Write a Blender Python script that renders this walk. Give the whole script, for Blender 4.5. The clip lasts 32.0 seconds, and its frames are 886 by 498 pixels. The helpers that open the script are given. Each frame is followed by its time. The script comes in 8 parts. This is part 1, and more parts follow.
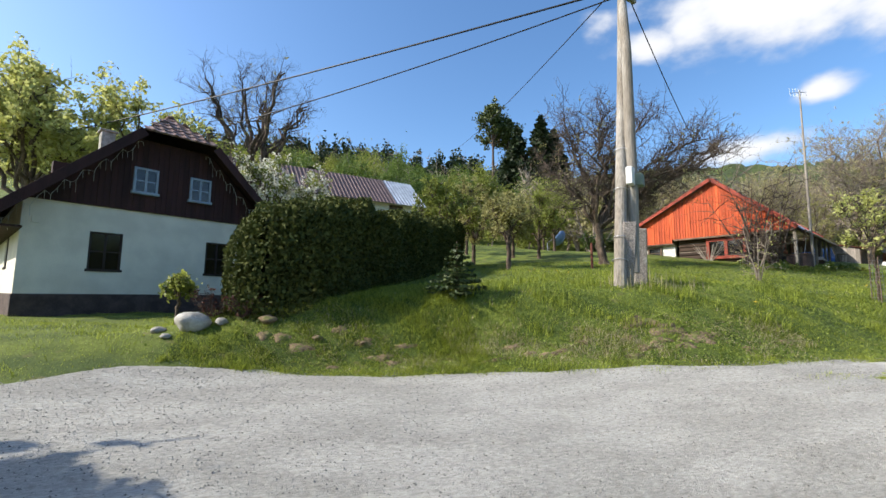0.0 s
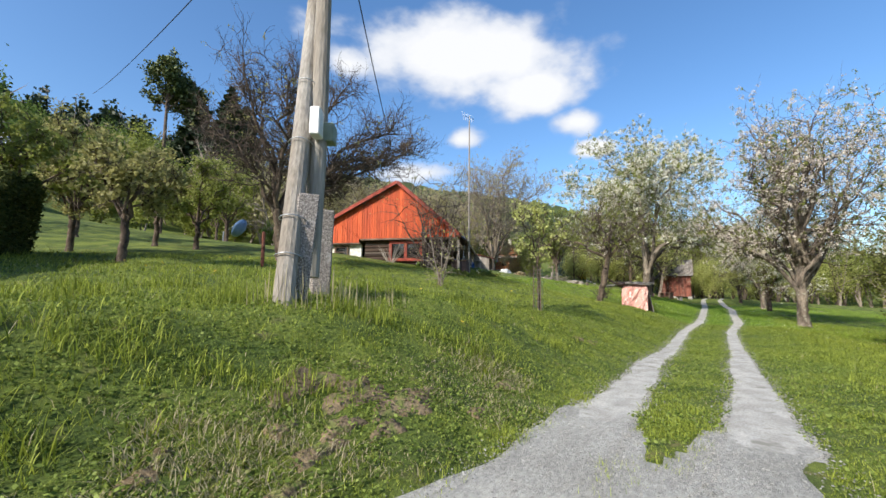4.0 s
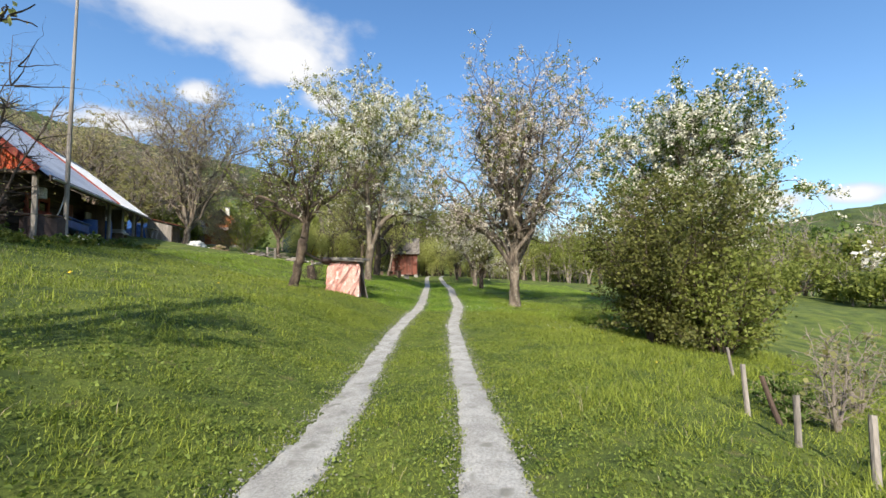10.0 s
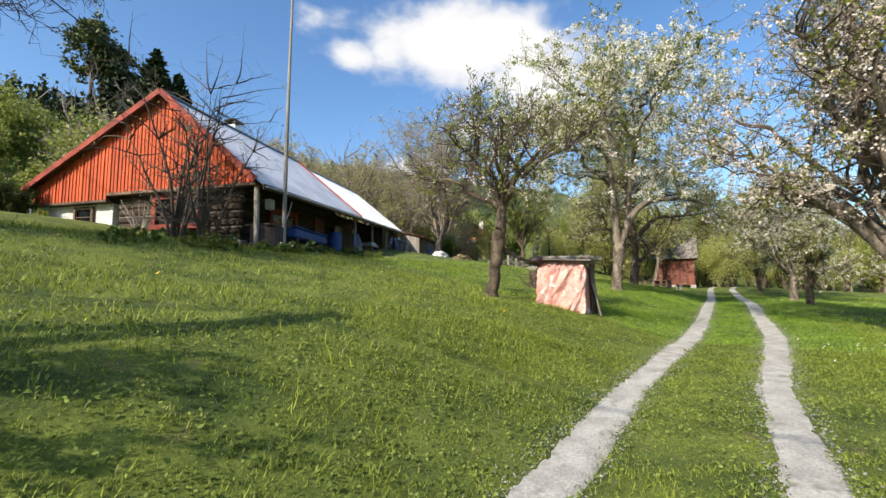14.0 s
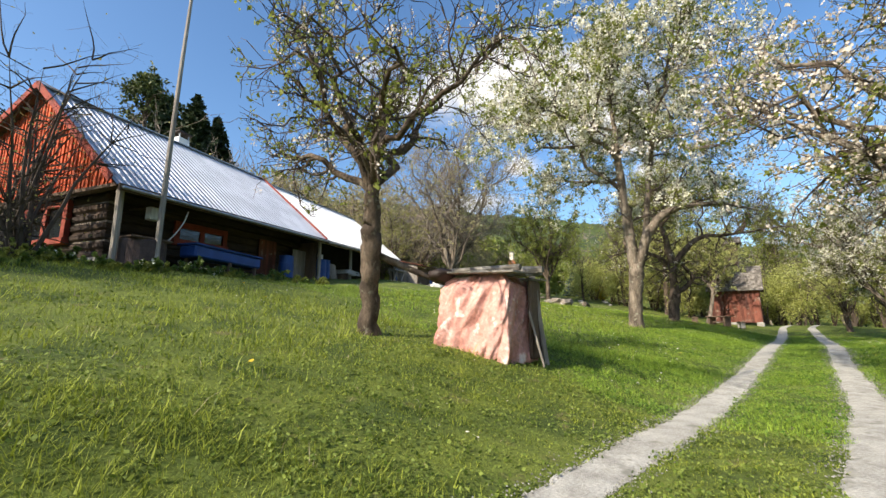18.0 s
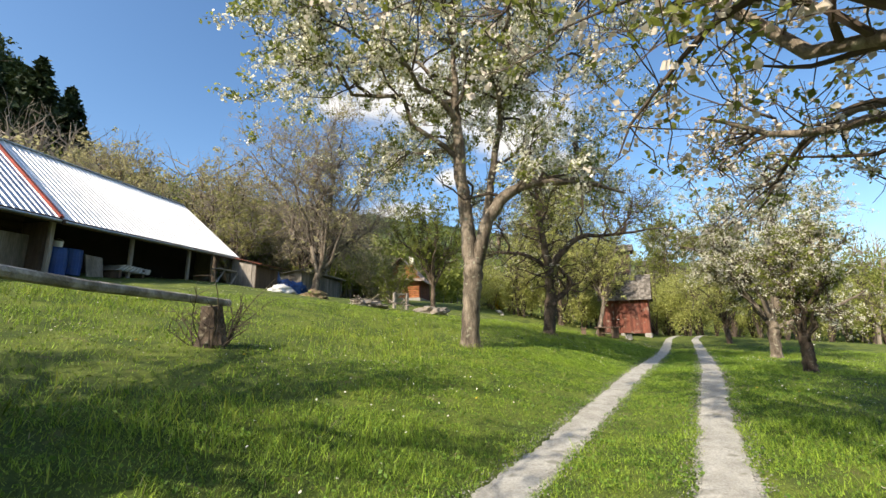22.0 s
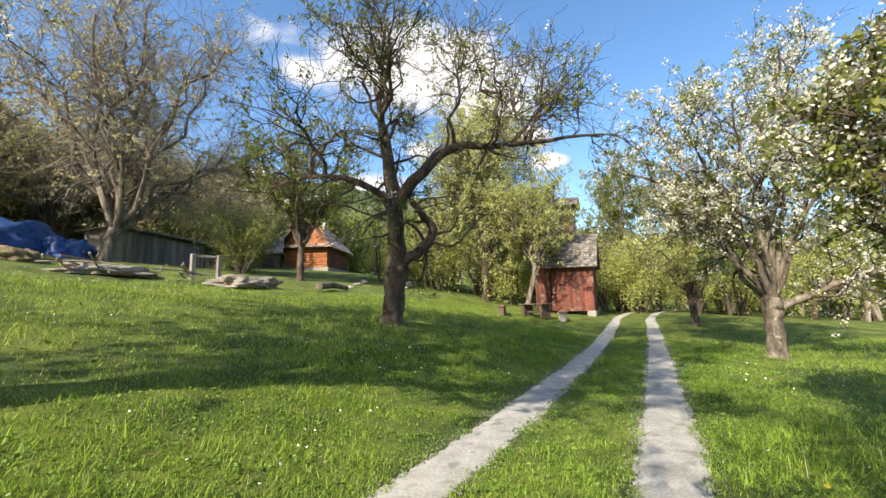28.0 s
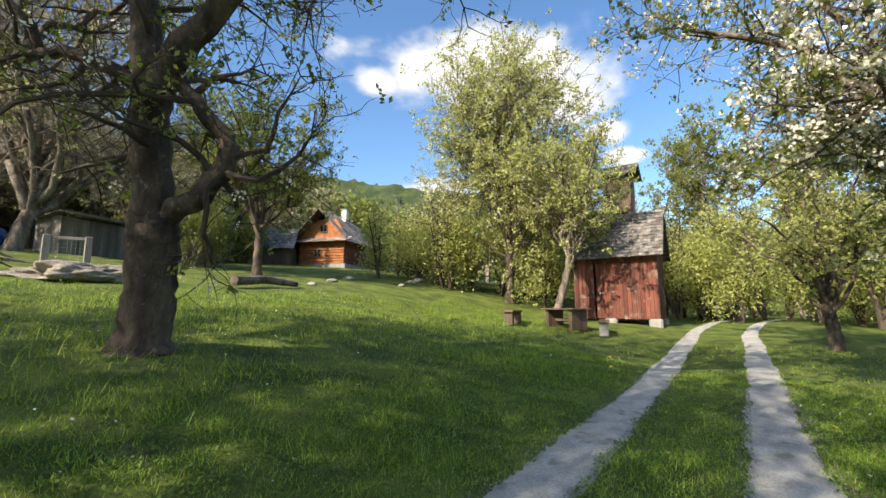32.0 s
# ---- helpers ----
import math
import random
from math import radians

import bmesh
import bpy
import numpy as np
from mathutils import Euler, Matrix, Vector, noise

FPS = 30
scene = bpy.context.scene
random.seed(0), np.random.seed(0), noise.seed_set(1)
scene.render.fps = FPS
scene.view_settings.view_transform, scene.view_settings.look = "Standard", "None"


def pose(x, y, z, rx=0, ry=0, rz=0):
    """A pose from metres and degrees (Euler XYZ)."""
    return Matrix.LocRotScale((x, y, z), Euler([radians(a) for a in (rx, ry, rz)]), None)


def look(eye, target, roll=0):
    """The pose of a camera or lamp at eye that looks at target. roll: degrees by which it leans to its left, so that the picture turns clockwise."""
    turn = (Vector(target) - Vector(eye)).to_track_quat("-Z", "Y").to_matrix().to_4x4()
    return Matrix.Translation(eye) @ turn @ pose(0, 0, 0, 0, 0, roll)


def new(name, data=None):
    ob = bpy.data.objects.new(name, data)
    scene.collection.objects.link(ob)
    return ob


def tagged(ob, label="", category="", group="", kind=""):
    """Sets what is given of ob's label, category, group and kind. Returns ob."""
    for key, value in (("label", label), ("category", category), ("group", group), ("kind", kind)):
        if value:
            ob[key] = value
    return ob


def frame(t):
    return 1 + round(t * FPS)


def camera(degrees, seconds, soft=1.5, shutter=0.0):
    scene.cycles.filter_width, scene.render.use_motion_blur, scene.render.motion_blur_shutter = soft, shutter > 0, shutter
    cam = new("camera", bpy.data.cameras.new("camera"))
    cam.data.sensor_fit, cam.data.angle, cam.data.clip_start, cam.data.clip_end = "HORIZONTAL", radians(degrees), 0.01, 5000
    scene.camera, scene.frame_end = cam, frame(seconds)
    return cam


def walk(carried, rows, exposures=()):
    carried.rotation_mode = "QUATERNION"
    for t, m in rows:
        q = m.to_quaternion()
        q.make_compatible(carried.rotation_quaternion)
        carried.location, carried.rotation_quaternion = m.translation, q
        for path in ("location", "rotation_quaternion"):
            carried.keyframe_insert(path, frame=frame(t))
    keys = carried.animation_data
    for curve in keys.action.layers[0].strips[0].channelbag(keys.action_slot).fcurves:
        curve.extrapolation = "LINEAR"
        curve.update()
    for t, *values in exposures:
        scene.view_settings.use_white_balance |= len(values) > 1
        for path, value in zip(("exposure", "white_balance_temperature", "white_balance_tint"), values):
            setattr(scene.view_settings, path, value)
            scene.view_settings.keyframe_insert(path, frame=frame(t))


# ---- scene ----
cam = camera(92.5, 32.0)
PATH = [
    (0, (-9.024, -2.581, 0.035), (-8.605, -0.638, 0.252), 0.64),
    (0.5, (-8.929, -2.113, 0.072), (-8.359, -0.208, 0.287), 0.69),
    (1, (-8.774, -1.600, 0.120), (-7.993, 0.228, 0.341), 0.72),
    (1.5, (-8.484, -1.064, 0.148), (-7.541, 0.685, 0.376), 0.33),
    (2, (-8.153, -0.528, 0.188), (-7.097, 1.156, 0.409), 0.80),
    (2.5, (-7.770, -0.106, 0.236), (-6.536, 1.452, 0.461), 1.20),
    (4.5, (-5.931, 0.936, 0.388), (-4.248, 1.995, 0.599), 0.40),
    (5, (-5.385, 1.227, 0.428), (-3.588, 2.079, 0.639), 0.54),
    (5.5, (-4.786, 1.438, 0.478), (-2.912, 2.106, 0.682), 0.65),
    (6, (-4.167, 1.559, 0.478), (-2.247, 2.083, 0.675), 0.50),
    (6.5, (-3.491, 1.468, 0.463), (-1.517, 1.759, 0.610), 0.30),
    (7, (-2.844, 1.404, 0.450), (-0.851, 1.508, 0.581), 0.52),
    (7.5, (-2.117, 1.253, 0.457), (-0.122, 1.195, 0.582), -0.32),
    (8, (-1.411, 1.186, 0.451), (0.584, 1.127, 0.576), -0.06),
    (8.5, (-0.759, 1.231, 0.500), (1.237, 1.229, 0.625), -0.09),
    (9, (-0.144, 1.297, 0.530), (1.850, 1.389, 0.648), -0.12),
    (9.5, (0.513, 1.327, 0.503), (2.507, 1.442, 0.623), -0.05),
    (10, (1.196, 1.337, 0.470), (3.187, 1.481, 0.588), -0.28),
    (10.5, (1.871, 1.365, 0.454), (3.853, 1.605, 0.574), -0.10),
    (11, (2.530, 1.395, 0.452), (4.499, 1.729, 0.573), -0.03),
    (11.5, (3.140, 1.426, 0.413), (5.091, 1.852, 0.537), -0.12),
    (12, (3.739, 1.451, 0.363), (5.644, 2.043, 0.498), -0.27),
    (12.5, (4.357, 1.489, 0.328), (6.167, 2.325, 0.479), -0.03),
    (13, (5.005, 1.576, 0.319), (6.733, 2.571, 0.480), -0.20),
    (13.5, (5.657, 1.704, 0.310), (7.287, 2.851, 0.482), -0.25),
    (14, (6.289, 1.783, 0.313), (7.847, 3.025, 0.493), -0.33),
    (14.5, (6.875, 1.758, 0.340), (8.352, 3.095, 0.517), -0.22),
    (16.5, (9.511, 1.780, 0.168), (10.877, 3.197, 0.521), -0.14),
    (17, (10.174, 1.861, 0.194), (11.541, 3.278, 0.548), -0.17),
    (17.5, (10.822, 1.825, 0.186), (12.192, 3.238, 0.543), -0.21),
    (18, (11.499, 1.806, 0.189), (12.879, 3.210, 0.543), -0.02),
    (18.5, (12.205, 1.774, 0.195), (13.609, 3.152, 0.555), -0.09),
    (19, (12.934, 1.786, 0.208), (14.340, 3.161, 0.571), -0.06),
    (19.5, (13.708, 1.800, 0.261), (15.129, 3.153, 0.646), -0.03),
    (20, (14.433, 1.843, 0.327), (15.899, 3.149, 0.707), -0.00),
    (20.5, (15.200, 1.875, 0.361), (16.682, 3.160, 0.748), 0.14),
    (21, (15.928, 1.904, 0.391), (17.431, 3.165, 0.782), 0.02),
    (21.5, (16.739, 1.916, 0.423), (18.282, 3.129, 0.809), 0.10),
    (22, (17.557, 1.919, 0.441), (19.149, 3.066, 0.833), -0.27),
    (22.5, (18.358, 1.934, 0.459), (19.976, 3.046, 0.840), 0.21),
    (23, (19.160, 1.985, 0.462), (20.790, 3.076, 0.849), -0.33),
    (23.5, (19.922, 2.085, 0.464), (21.552, 3.180, 0.843), -0.33),
    (24, (20.672, 2.196, 0.479), (22.317, 3.268, 0.857), -0.38),
    (24.5, (21.426, 2.281, 0.523), (23.086, 3.332, 0.898), -0.32),
    (25, (22.221, 2.329, 0.568), (23.886, 3.373, 0.942), -0.38),
    (25.5, (23.070, 2.368, 0.544), (24.753, 3.402, 0.856), -0.59),
    (27.5, (26.889, 2.517, 0.792), (28.574, 3.561, 1.056), -0.73),
    (28, (27.783, 2.664, 0.793), (29.466, 3.712, 1.059), -0.72),
    (28.5, (28.663, 2.765, 0.794), (30.345, 3.812, 1.062), -0.79),
    (29, (29.567, 2.837, 0.789), (31.247, 3.889, 1.057), -0.72),
    (29.5, (30.443, 2.875, 0.775), (32.119, 3.932, 1.048), -0.63),
    (30, (31.310, 2.925, 0.763), (32.924, 4.074, 1.037), -0.48),
    (30.5, (32.220, 3.052, 0.776), (33.796, 4.252, 1.050), -0.41),
    (31, (33.135, 3.211, 0.797), (34.667, 4.466, 1.074), -0.27),
    (31.5, (34.007, 3.360, 0.827), (35.524, 4.633, 1.102), -0.22),
    (32, (34.838, 3.494, 0.851), (36.322, 4.806, 1.128), -0.08),
]
walk(cam, [(t, look(eye, target, roll)) for t, eye, target, roll in PATH], exposures=[(0, .54, 6450, 10), (5, .38, 6300, 10), (11, .42, 6500, 10), (17, .54, 6750, 10), (24, .60, 6950, 10), (28, .80, 6850, 10), (30, .84, 6850, 10), (32, .74, 6850, 10)])

# ---- world, sun, exposure ----
SUN_EL, SUN_AZ = 36.0, 274.0          # degrees; azimuth clockwise from +y
world = bpy.data.worlds.new("sky")
scene.world = world
world.use_nodes = True
wn, wl = world.node_tree.nodes, world.node_tree.links
wn.clear()
sky = wn.new("ShaderNodeTexSky")
sky.sky_type, sky.sun_disc = "NISHITA", False
sky.sun_elevation, sky.sun_rotation = radians(SUN_EL), radians(SUN_AZ)
sky.air_density, sky.dust_density, sky.ozone_density = 1.0, 1.3, 2.8
bg = wn.new("ShaderNodeBackground")
bg.inputs[1].default_value = 0.125
wout = wn.new("ShaderNodeOutputWorld")


def wmath(op, a, b=None, c=None):
    n = wn.new("ShaderNodeMath")
    n.operation = op
    for k, v in enumerate((a, b, c)):
        if isinstance(v, (int, float)):
            n.inputs[k].default_value = v
        elif v is not None:
            wl.new(v, n.inputs[k])
    return n.outputs[0]


wdir = wn.new("ShaderNodeTexCoord").outputs["Generated"]
heap_of_cloud = None
# fair-weather clouds: azimuth, elevation (degrees), half width, half height
for c_az, c_el, c_w, c_h in ((54.5, 30.5, .30, .10), (64.0, 26.0, .12, .06), (70.5, 22.0, .065, .03), (54.8, 20.7, .06, .027), (50.0, 16.3, .115, .038), (73.0, 18.6, .05, .02), (124.2, 7.5, .07, .024), (130.3, 7.6, .045, .018), (39.0, 29.0, .07, .045), (200, 24, .3, .09)):
    a, e = radians(c_az), radians(c_el)
    c = Vector((math.sin(a) * math.cos(e), math.cos(a) * math.cos(e), math.sin(e)))
    u = Vector((math.cos(a), -math.sin(a), 0))
    v = u.cross(c)
    off = wn.new("ShaderNodeVectorMath")
    off.operation = "SUBTRACT"
    wl.new(wdir, off.inputs[0])
    off.inputs[1].default_value = c
    total = None
    for axis, size in ((u, c_w), (v, c_h), (c, .5)):
        dt = wn.new("ShaderNodeVectorMath")
        dt.operation = "DOT_PRODUCT"
        wl.new(off.outputs[0], dt.inputs[0])
        dt.inputs[1].default_value = axis / size
        sq = wmath("MULTIPLY", dt.outputs["Value"], dt.outputs["Value"])
        total = sq if total is None else wmath("ADD", total, sq)
    one = wmath("SUBTRACT", 1.0, wmath("SQRT", total))
    heap_of_cloud = one if heap_of_cloud is None else wmath("MAXIMUM", heap_of_cloud, one)
wmap = wn.new("ShaderNodeMapping")
wmap.inputs["Scale"].default_value = (1, 1, 1.7)
wl.new(wdir, wmap.inputs[0])
puff = wn.new("ShaderNodeTexNoise")
puff.inputs["Scale"].default_value, puff.inputs["Detail"].default_value, puff.inputs["Roughness"].default_value = 6.0, 6, .5
wl.new(wmap.outputs[0], puff.inputs["Vector"])
dens = wmath("ADD", heap_of_cloud, wmath("MULTIPLY", wmath("SUBTRACT", puff.outputs["Fac"], .47), 2.3))
cover = wn.new("ShaderNodeMapRange")
cover.interpolation_type = "SMOOTHSTEP"
cover.inputs["From Min"].default_value, cover.inputs["From Max"].default_value = 0.0, 0.55
wl.new(dens, cover.inputs["Value"])
shade = wn.new("ShaderNodeValToRGB")
shade.color_ramp.elements[0].color, shade.color_ramp.elements[1].color = (4.2, 4.5, 5.1, 1), (6.4, 6.3, 6.2, 1)
shade.color_ramp.elements[0].position, shade.color_ramp.elements[1].position = 0.15, 0.75
wl.new(dens, shade.inputs[0])
wmix = wn.new("ShaderNodeMix")
wmix.data_type = "RGBA"
wl.new(wmath("MULTIPLY", cover.outputs[0], .93), wmix.inputs["Factor"])
whue = wn.new("ShaderNodeHueSaturation")
whue.inputs["Saturation"].default_value, whue.inputs["Value"].default_value = 1.16, 1.36
wl.new(sky.outputs[0], whue.inputs["Color"])
wl.new(whue.outputs[0], wmix.inputs["A"])
wl.new(shade.outputs[0], wmix.inputs["B"])
wl.new(wmix.outputs["Result"], bg.inputs[0])
wl.new(bg.outputs[0], wout.inputs[0])
sun = new("sun", bpy.data.lights.new("sun", "SUN"))
sun.data.energy, sun.data.angle, sun.data.color = 5.0, radians(0.53), (1.0, 0.93, 0.80)
sx, sy = math.sin(radians(SUN_AZ)), math.cos(radians(SUN_AZ))
sun.matrix_world = look((sx * 80, sy * 80, 80 * math.tan(radians(SUN_EL))), (0, 0, 0))


# ---- helpers for meshes ----
def ss(a, b, x):
    x = np.clip((np.asarray(x, float) - a) / (b - a), 0, 1)
    return x * x * (3 - 2 * x)


def road_y(x):
    x = np.asarray(x, float)
    return 2.1 + 0.065 * (x - 7) + 0.0007 * (x - 7) ** 2 * (x > 7)


def road_z(x):
    return -0.92 + 0.33 * ss(18, 32, x) + 0.75 * ss(40, 60, x) - 0.38 * ss(-3, -10, x) - 0.12 * np.exp(-((np.asarray(x, float) - 9) / 4.0) ** 2)


def wav(x, y, k, p):
    return np.sin(x * k + p) * np.sin(y * k * 1.17 + p * 2.3) + 0.6 * np.sin((x + y) * k * 1.9 + p * 1.7)


def ground_z(x, y):
    """Height of the ground."""
    x, y = np.asarray(x, float), np.asarray(y, float)
    s = y - road_y(x)
    bank = 0.5 - 0.25 * ss(8, 20, x) + 0.38 * ss(3, -2, x)
    left = bank * ss(0.9, 3.6, s) + (0.17 - 0.066 * ss(4, -4, x)) * np.clip(s - 0.9, 0, 18) + (0.11 + 0.09 * ss(8, -4, x)) * np.clip(s - 18.9, 0, 30) + 0.11 * np.clip(s - 48.9, 0, None)
    left = left - 0.45 * ss(40, 49, x) * ss(0.9, 4.0, s) * ss(14, 7, s)
    left = left + 0.27 * ss(6, 11, s) * ss(2, 8, x) * ss(34, 26, x)
    right = -(0.15 - 0.09 * ss(14, 32, x)) * np.clip(-s - 2.2, 0, 75)
    z = road_z(x) + left + right
    yard = ss(-3, -9, x) * ss(5.2, 3.7, y) * ss(-14, -9, y)
    z = z * (1 - yard) + (-1.32 + 0.04 * np.clip(y + 2.6, 0, 6.6)) * yard
    lawn = ss(-9.5, -13.0, x) * ss(2.0, 5.0, y) * ss(30, 16, y)
    z = z * (1 - lawn) + (-0.62) * lawn
    z = z + (0.03 * wav(x, y, 0.8, 1.0) * ss(1.5, 3.5, np.abs(s)) + 0.012 * wav(x, y, 2.9, 4.0) * ss(1.2, 2.5, np.abs(s))) * (1 - 0.85 * yard)
    r = np.hypot(x - 15, y - 3)
    z = z + 0.20 * np.clip(y - 48, 0, 170)                     # wooded slope behind
    z = z + 0.16 * np.clip(x - 95, 0, 300) * ss(-60, 20, y)
    far = np.clip(-y - 110, 0, 420)
    z = z + 0.21 * far * (0.75 + 0.25 * np.sin(x * 0.012 + 1.0))
    z = z + ss(120, 260, r) * 3.0 * wav(x, y, 0.021, 2.0)
    z = z + 0.02 * np.clip(-x - 60, 0, 400)
    return z


def gz(x, y):
    return float(ground_z(x, y))


def mesh_np(name, co, faces, mat=None, smooth=False):
    """A mesh from arrays: co (n, 3), faces (m, 3 or 4)."""
    me = bpy.data.meshes.new(name)
    co, faces = np.asarray(co, np.float32), np.asarray(faces, np.int32)
    m, k = faces.shape
    me.vertices.add(len(co))
    me.vertices.foreach_set("co", co.ravel())
    me.loops.add(m * k)
    me.loops.foreach_set("vertex_index", faces.ravel())
    me.polygons.add(m)
    me.polygons.foreach_set("loop_start", np.arange(0, m * k, k, dtype=np.int32))
    me.polygons.foreach_set("use_smooth", np.full(m, smooth, dtype=bool))
    me.update(calc_edges=True)
    if mat is not None:
        me.materials.append(mat)
    return me


def link_bm(name, bm, mat, parent=None, label="", smooth=False):
    me = bpy.data.meshes.new(name)
    bmesh.ops.recalc_face_normals(bm, faces=bm.faces)
    bm.to_mesh(me)
    bm.free()
    if smooth:
        for p in me.polygons:
            p.use_smooth = True
    if mat:
        me.materials.append(mat)
    ob = new(name, me)
    if parent:
        ob.parent = parent
    return tagged(ob, label)


def part(name, bm, mat, parent, label="", smooth=False):
    return link_bm(name, bm, mat, parent, label, smooth)


def part_me(name, me, parent, label=""):
    ob = new(name, me)
    ob.parent = parent
    return tagged(ob, label)


def thing(name, m, label, category, group="", kind=""):
    ob = new(name)
    ob.matrix_world = m
    return tagged(ob, label, category, group, kind)


def box(bm, x0, x1, y0, y1, z0, z1, m=None, bevel=0.0):
    """A box into bm; bevel rounds its edges a little."""
    vs = [bm.verts.new((x, y, z)) for z in (z0, z1) for y in (y0, y1) for x in (x0, x1)]
    fs = [bm.faces.new([vs[i] for i in f]) for f in ((0, 2, 3, 1), (4, 5, 7, 6), (0, 1, 5, 4), (2, 6, 7, 3), (0, 4, 6, 2), (1, 3, 7, 5))]
    if bevel > 0:
        es = list({e for f in fs for e in f.edges})
        r = bmesh.ops.bevel(bm, geom=es, offset=bevel, segments=1, affect="EDGES", profile=0.5)
        vs = list({v for f in r["faces"] for v in f.verts} | {v for v in vs if v.is_valid})
    if m is not None:
        bmesh.ops.transform(bm, matrix=m, verts=vs)
    return vs


def prism(bm, pts, y0, y1):
    """A profile pts (x, z) drawn along y."""
    a = [bm.verts.new((x, y0, z)) for x, z in pts]
    b = [bm.verts.new((x, y1, z)) for x, z in pts]
    bm.faces.new(a[::-1])
    bm.faces.new(b)
    n = len(pts)
    for i in range(n):
        bm.faces.new((a[i], a[(i + 1) % n], b[(i + 1) % n], b[i]))
    return a + b


def tube_np(pts, rad, sides=6, seed=0, rough=0.0):
    """Vertices and quads of a bent tube along pts (n, 3) with radii rad (n)."""
    pts, rad = np.asarray(pts, float), np.asarray(rad, float)
    n = len(pts)
    d = np.gradient(pts, axis=0)
    d /= np.linalg.norm(d, axis=1)[:, None] + 1e-9
    ref = np.where(np.abs(d[:, 2:3]) > 0.9, np.array([[1.0, 0, 0]]), np.array([[0, 0, 1.0]]))
    u = np.cross(d, ref)
    u /= np.linalg.norm(u, axis=1)[:, None] + 1e-9
    for i in range(1, n):                      # keep the rings from twisting
        u[i] = u[i - 1] - d[i] * (u[i - 1] @ d[i])
        u[i] /= np.linalg.norm(u[i]) + 1e-9
    v = np.cross(d, u)
    a = np.linspace(0, 2 * np.pi, sides, endpoint=False)
    k = rad[:, None] * np.ones(sides)
    if rough:
        k = k * (1 + rough * np.random.RandomState(seed).uniform(-1, 1, k.shape))
    co = pts[:, None] + k[..., None] * (np.cos(a)[None, :, None] * u[:, None] + np.sin(a)[None, :, None] * v[:, None])
    i, j = np.meshgrid(np.arange(n - 1), np.arange(sides), indexing="ij")
    q = np.stack([i * sides + j, i * sides + (j + 1) % sides, (i + 1) * sides + (j + 1) % sides, (i + 1) * sides + j], -1)
    return co.reshape(-1, 3), q.reshape(-1, 4)


def join_np(parts):
    co, fa, o = [], [], 0
    for c, f in parts:
        co.append(c)
        fa.append(f + o)
        o += len(c)
    return np.concatenate(co), np.concatenate(fa)


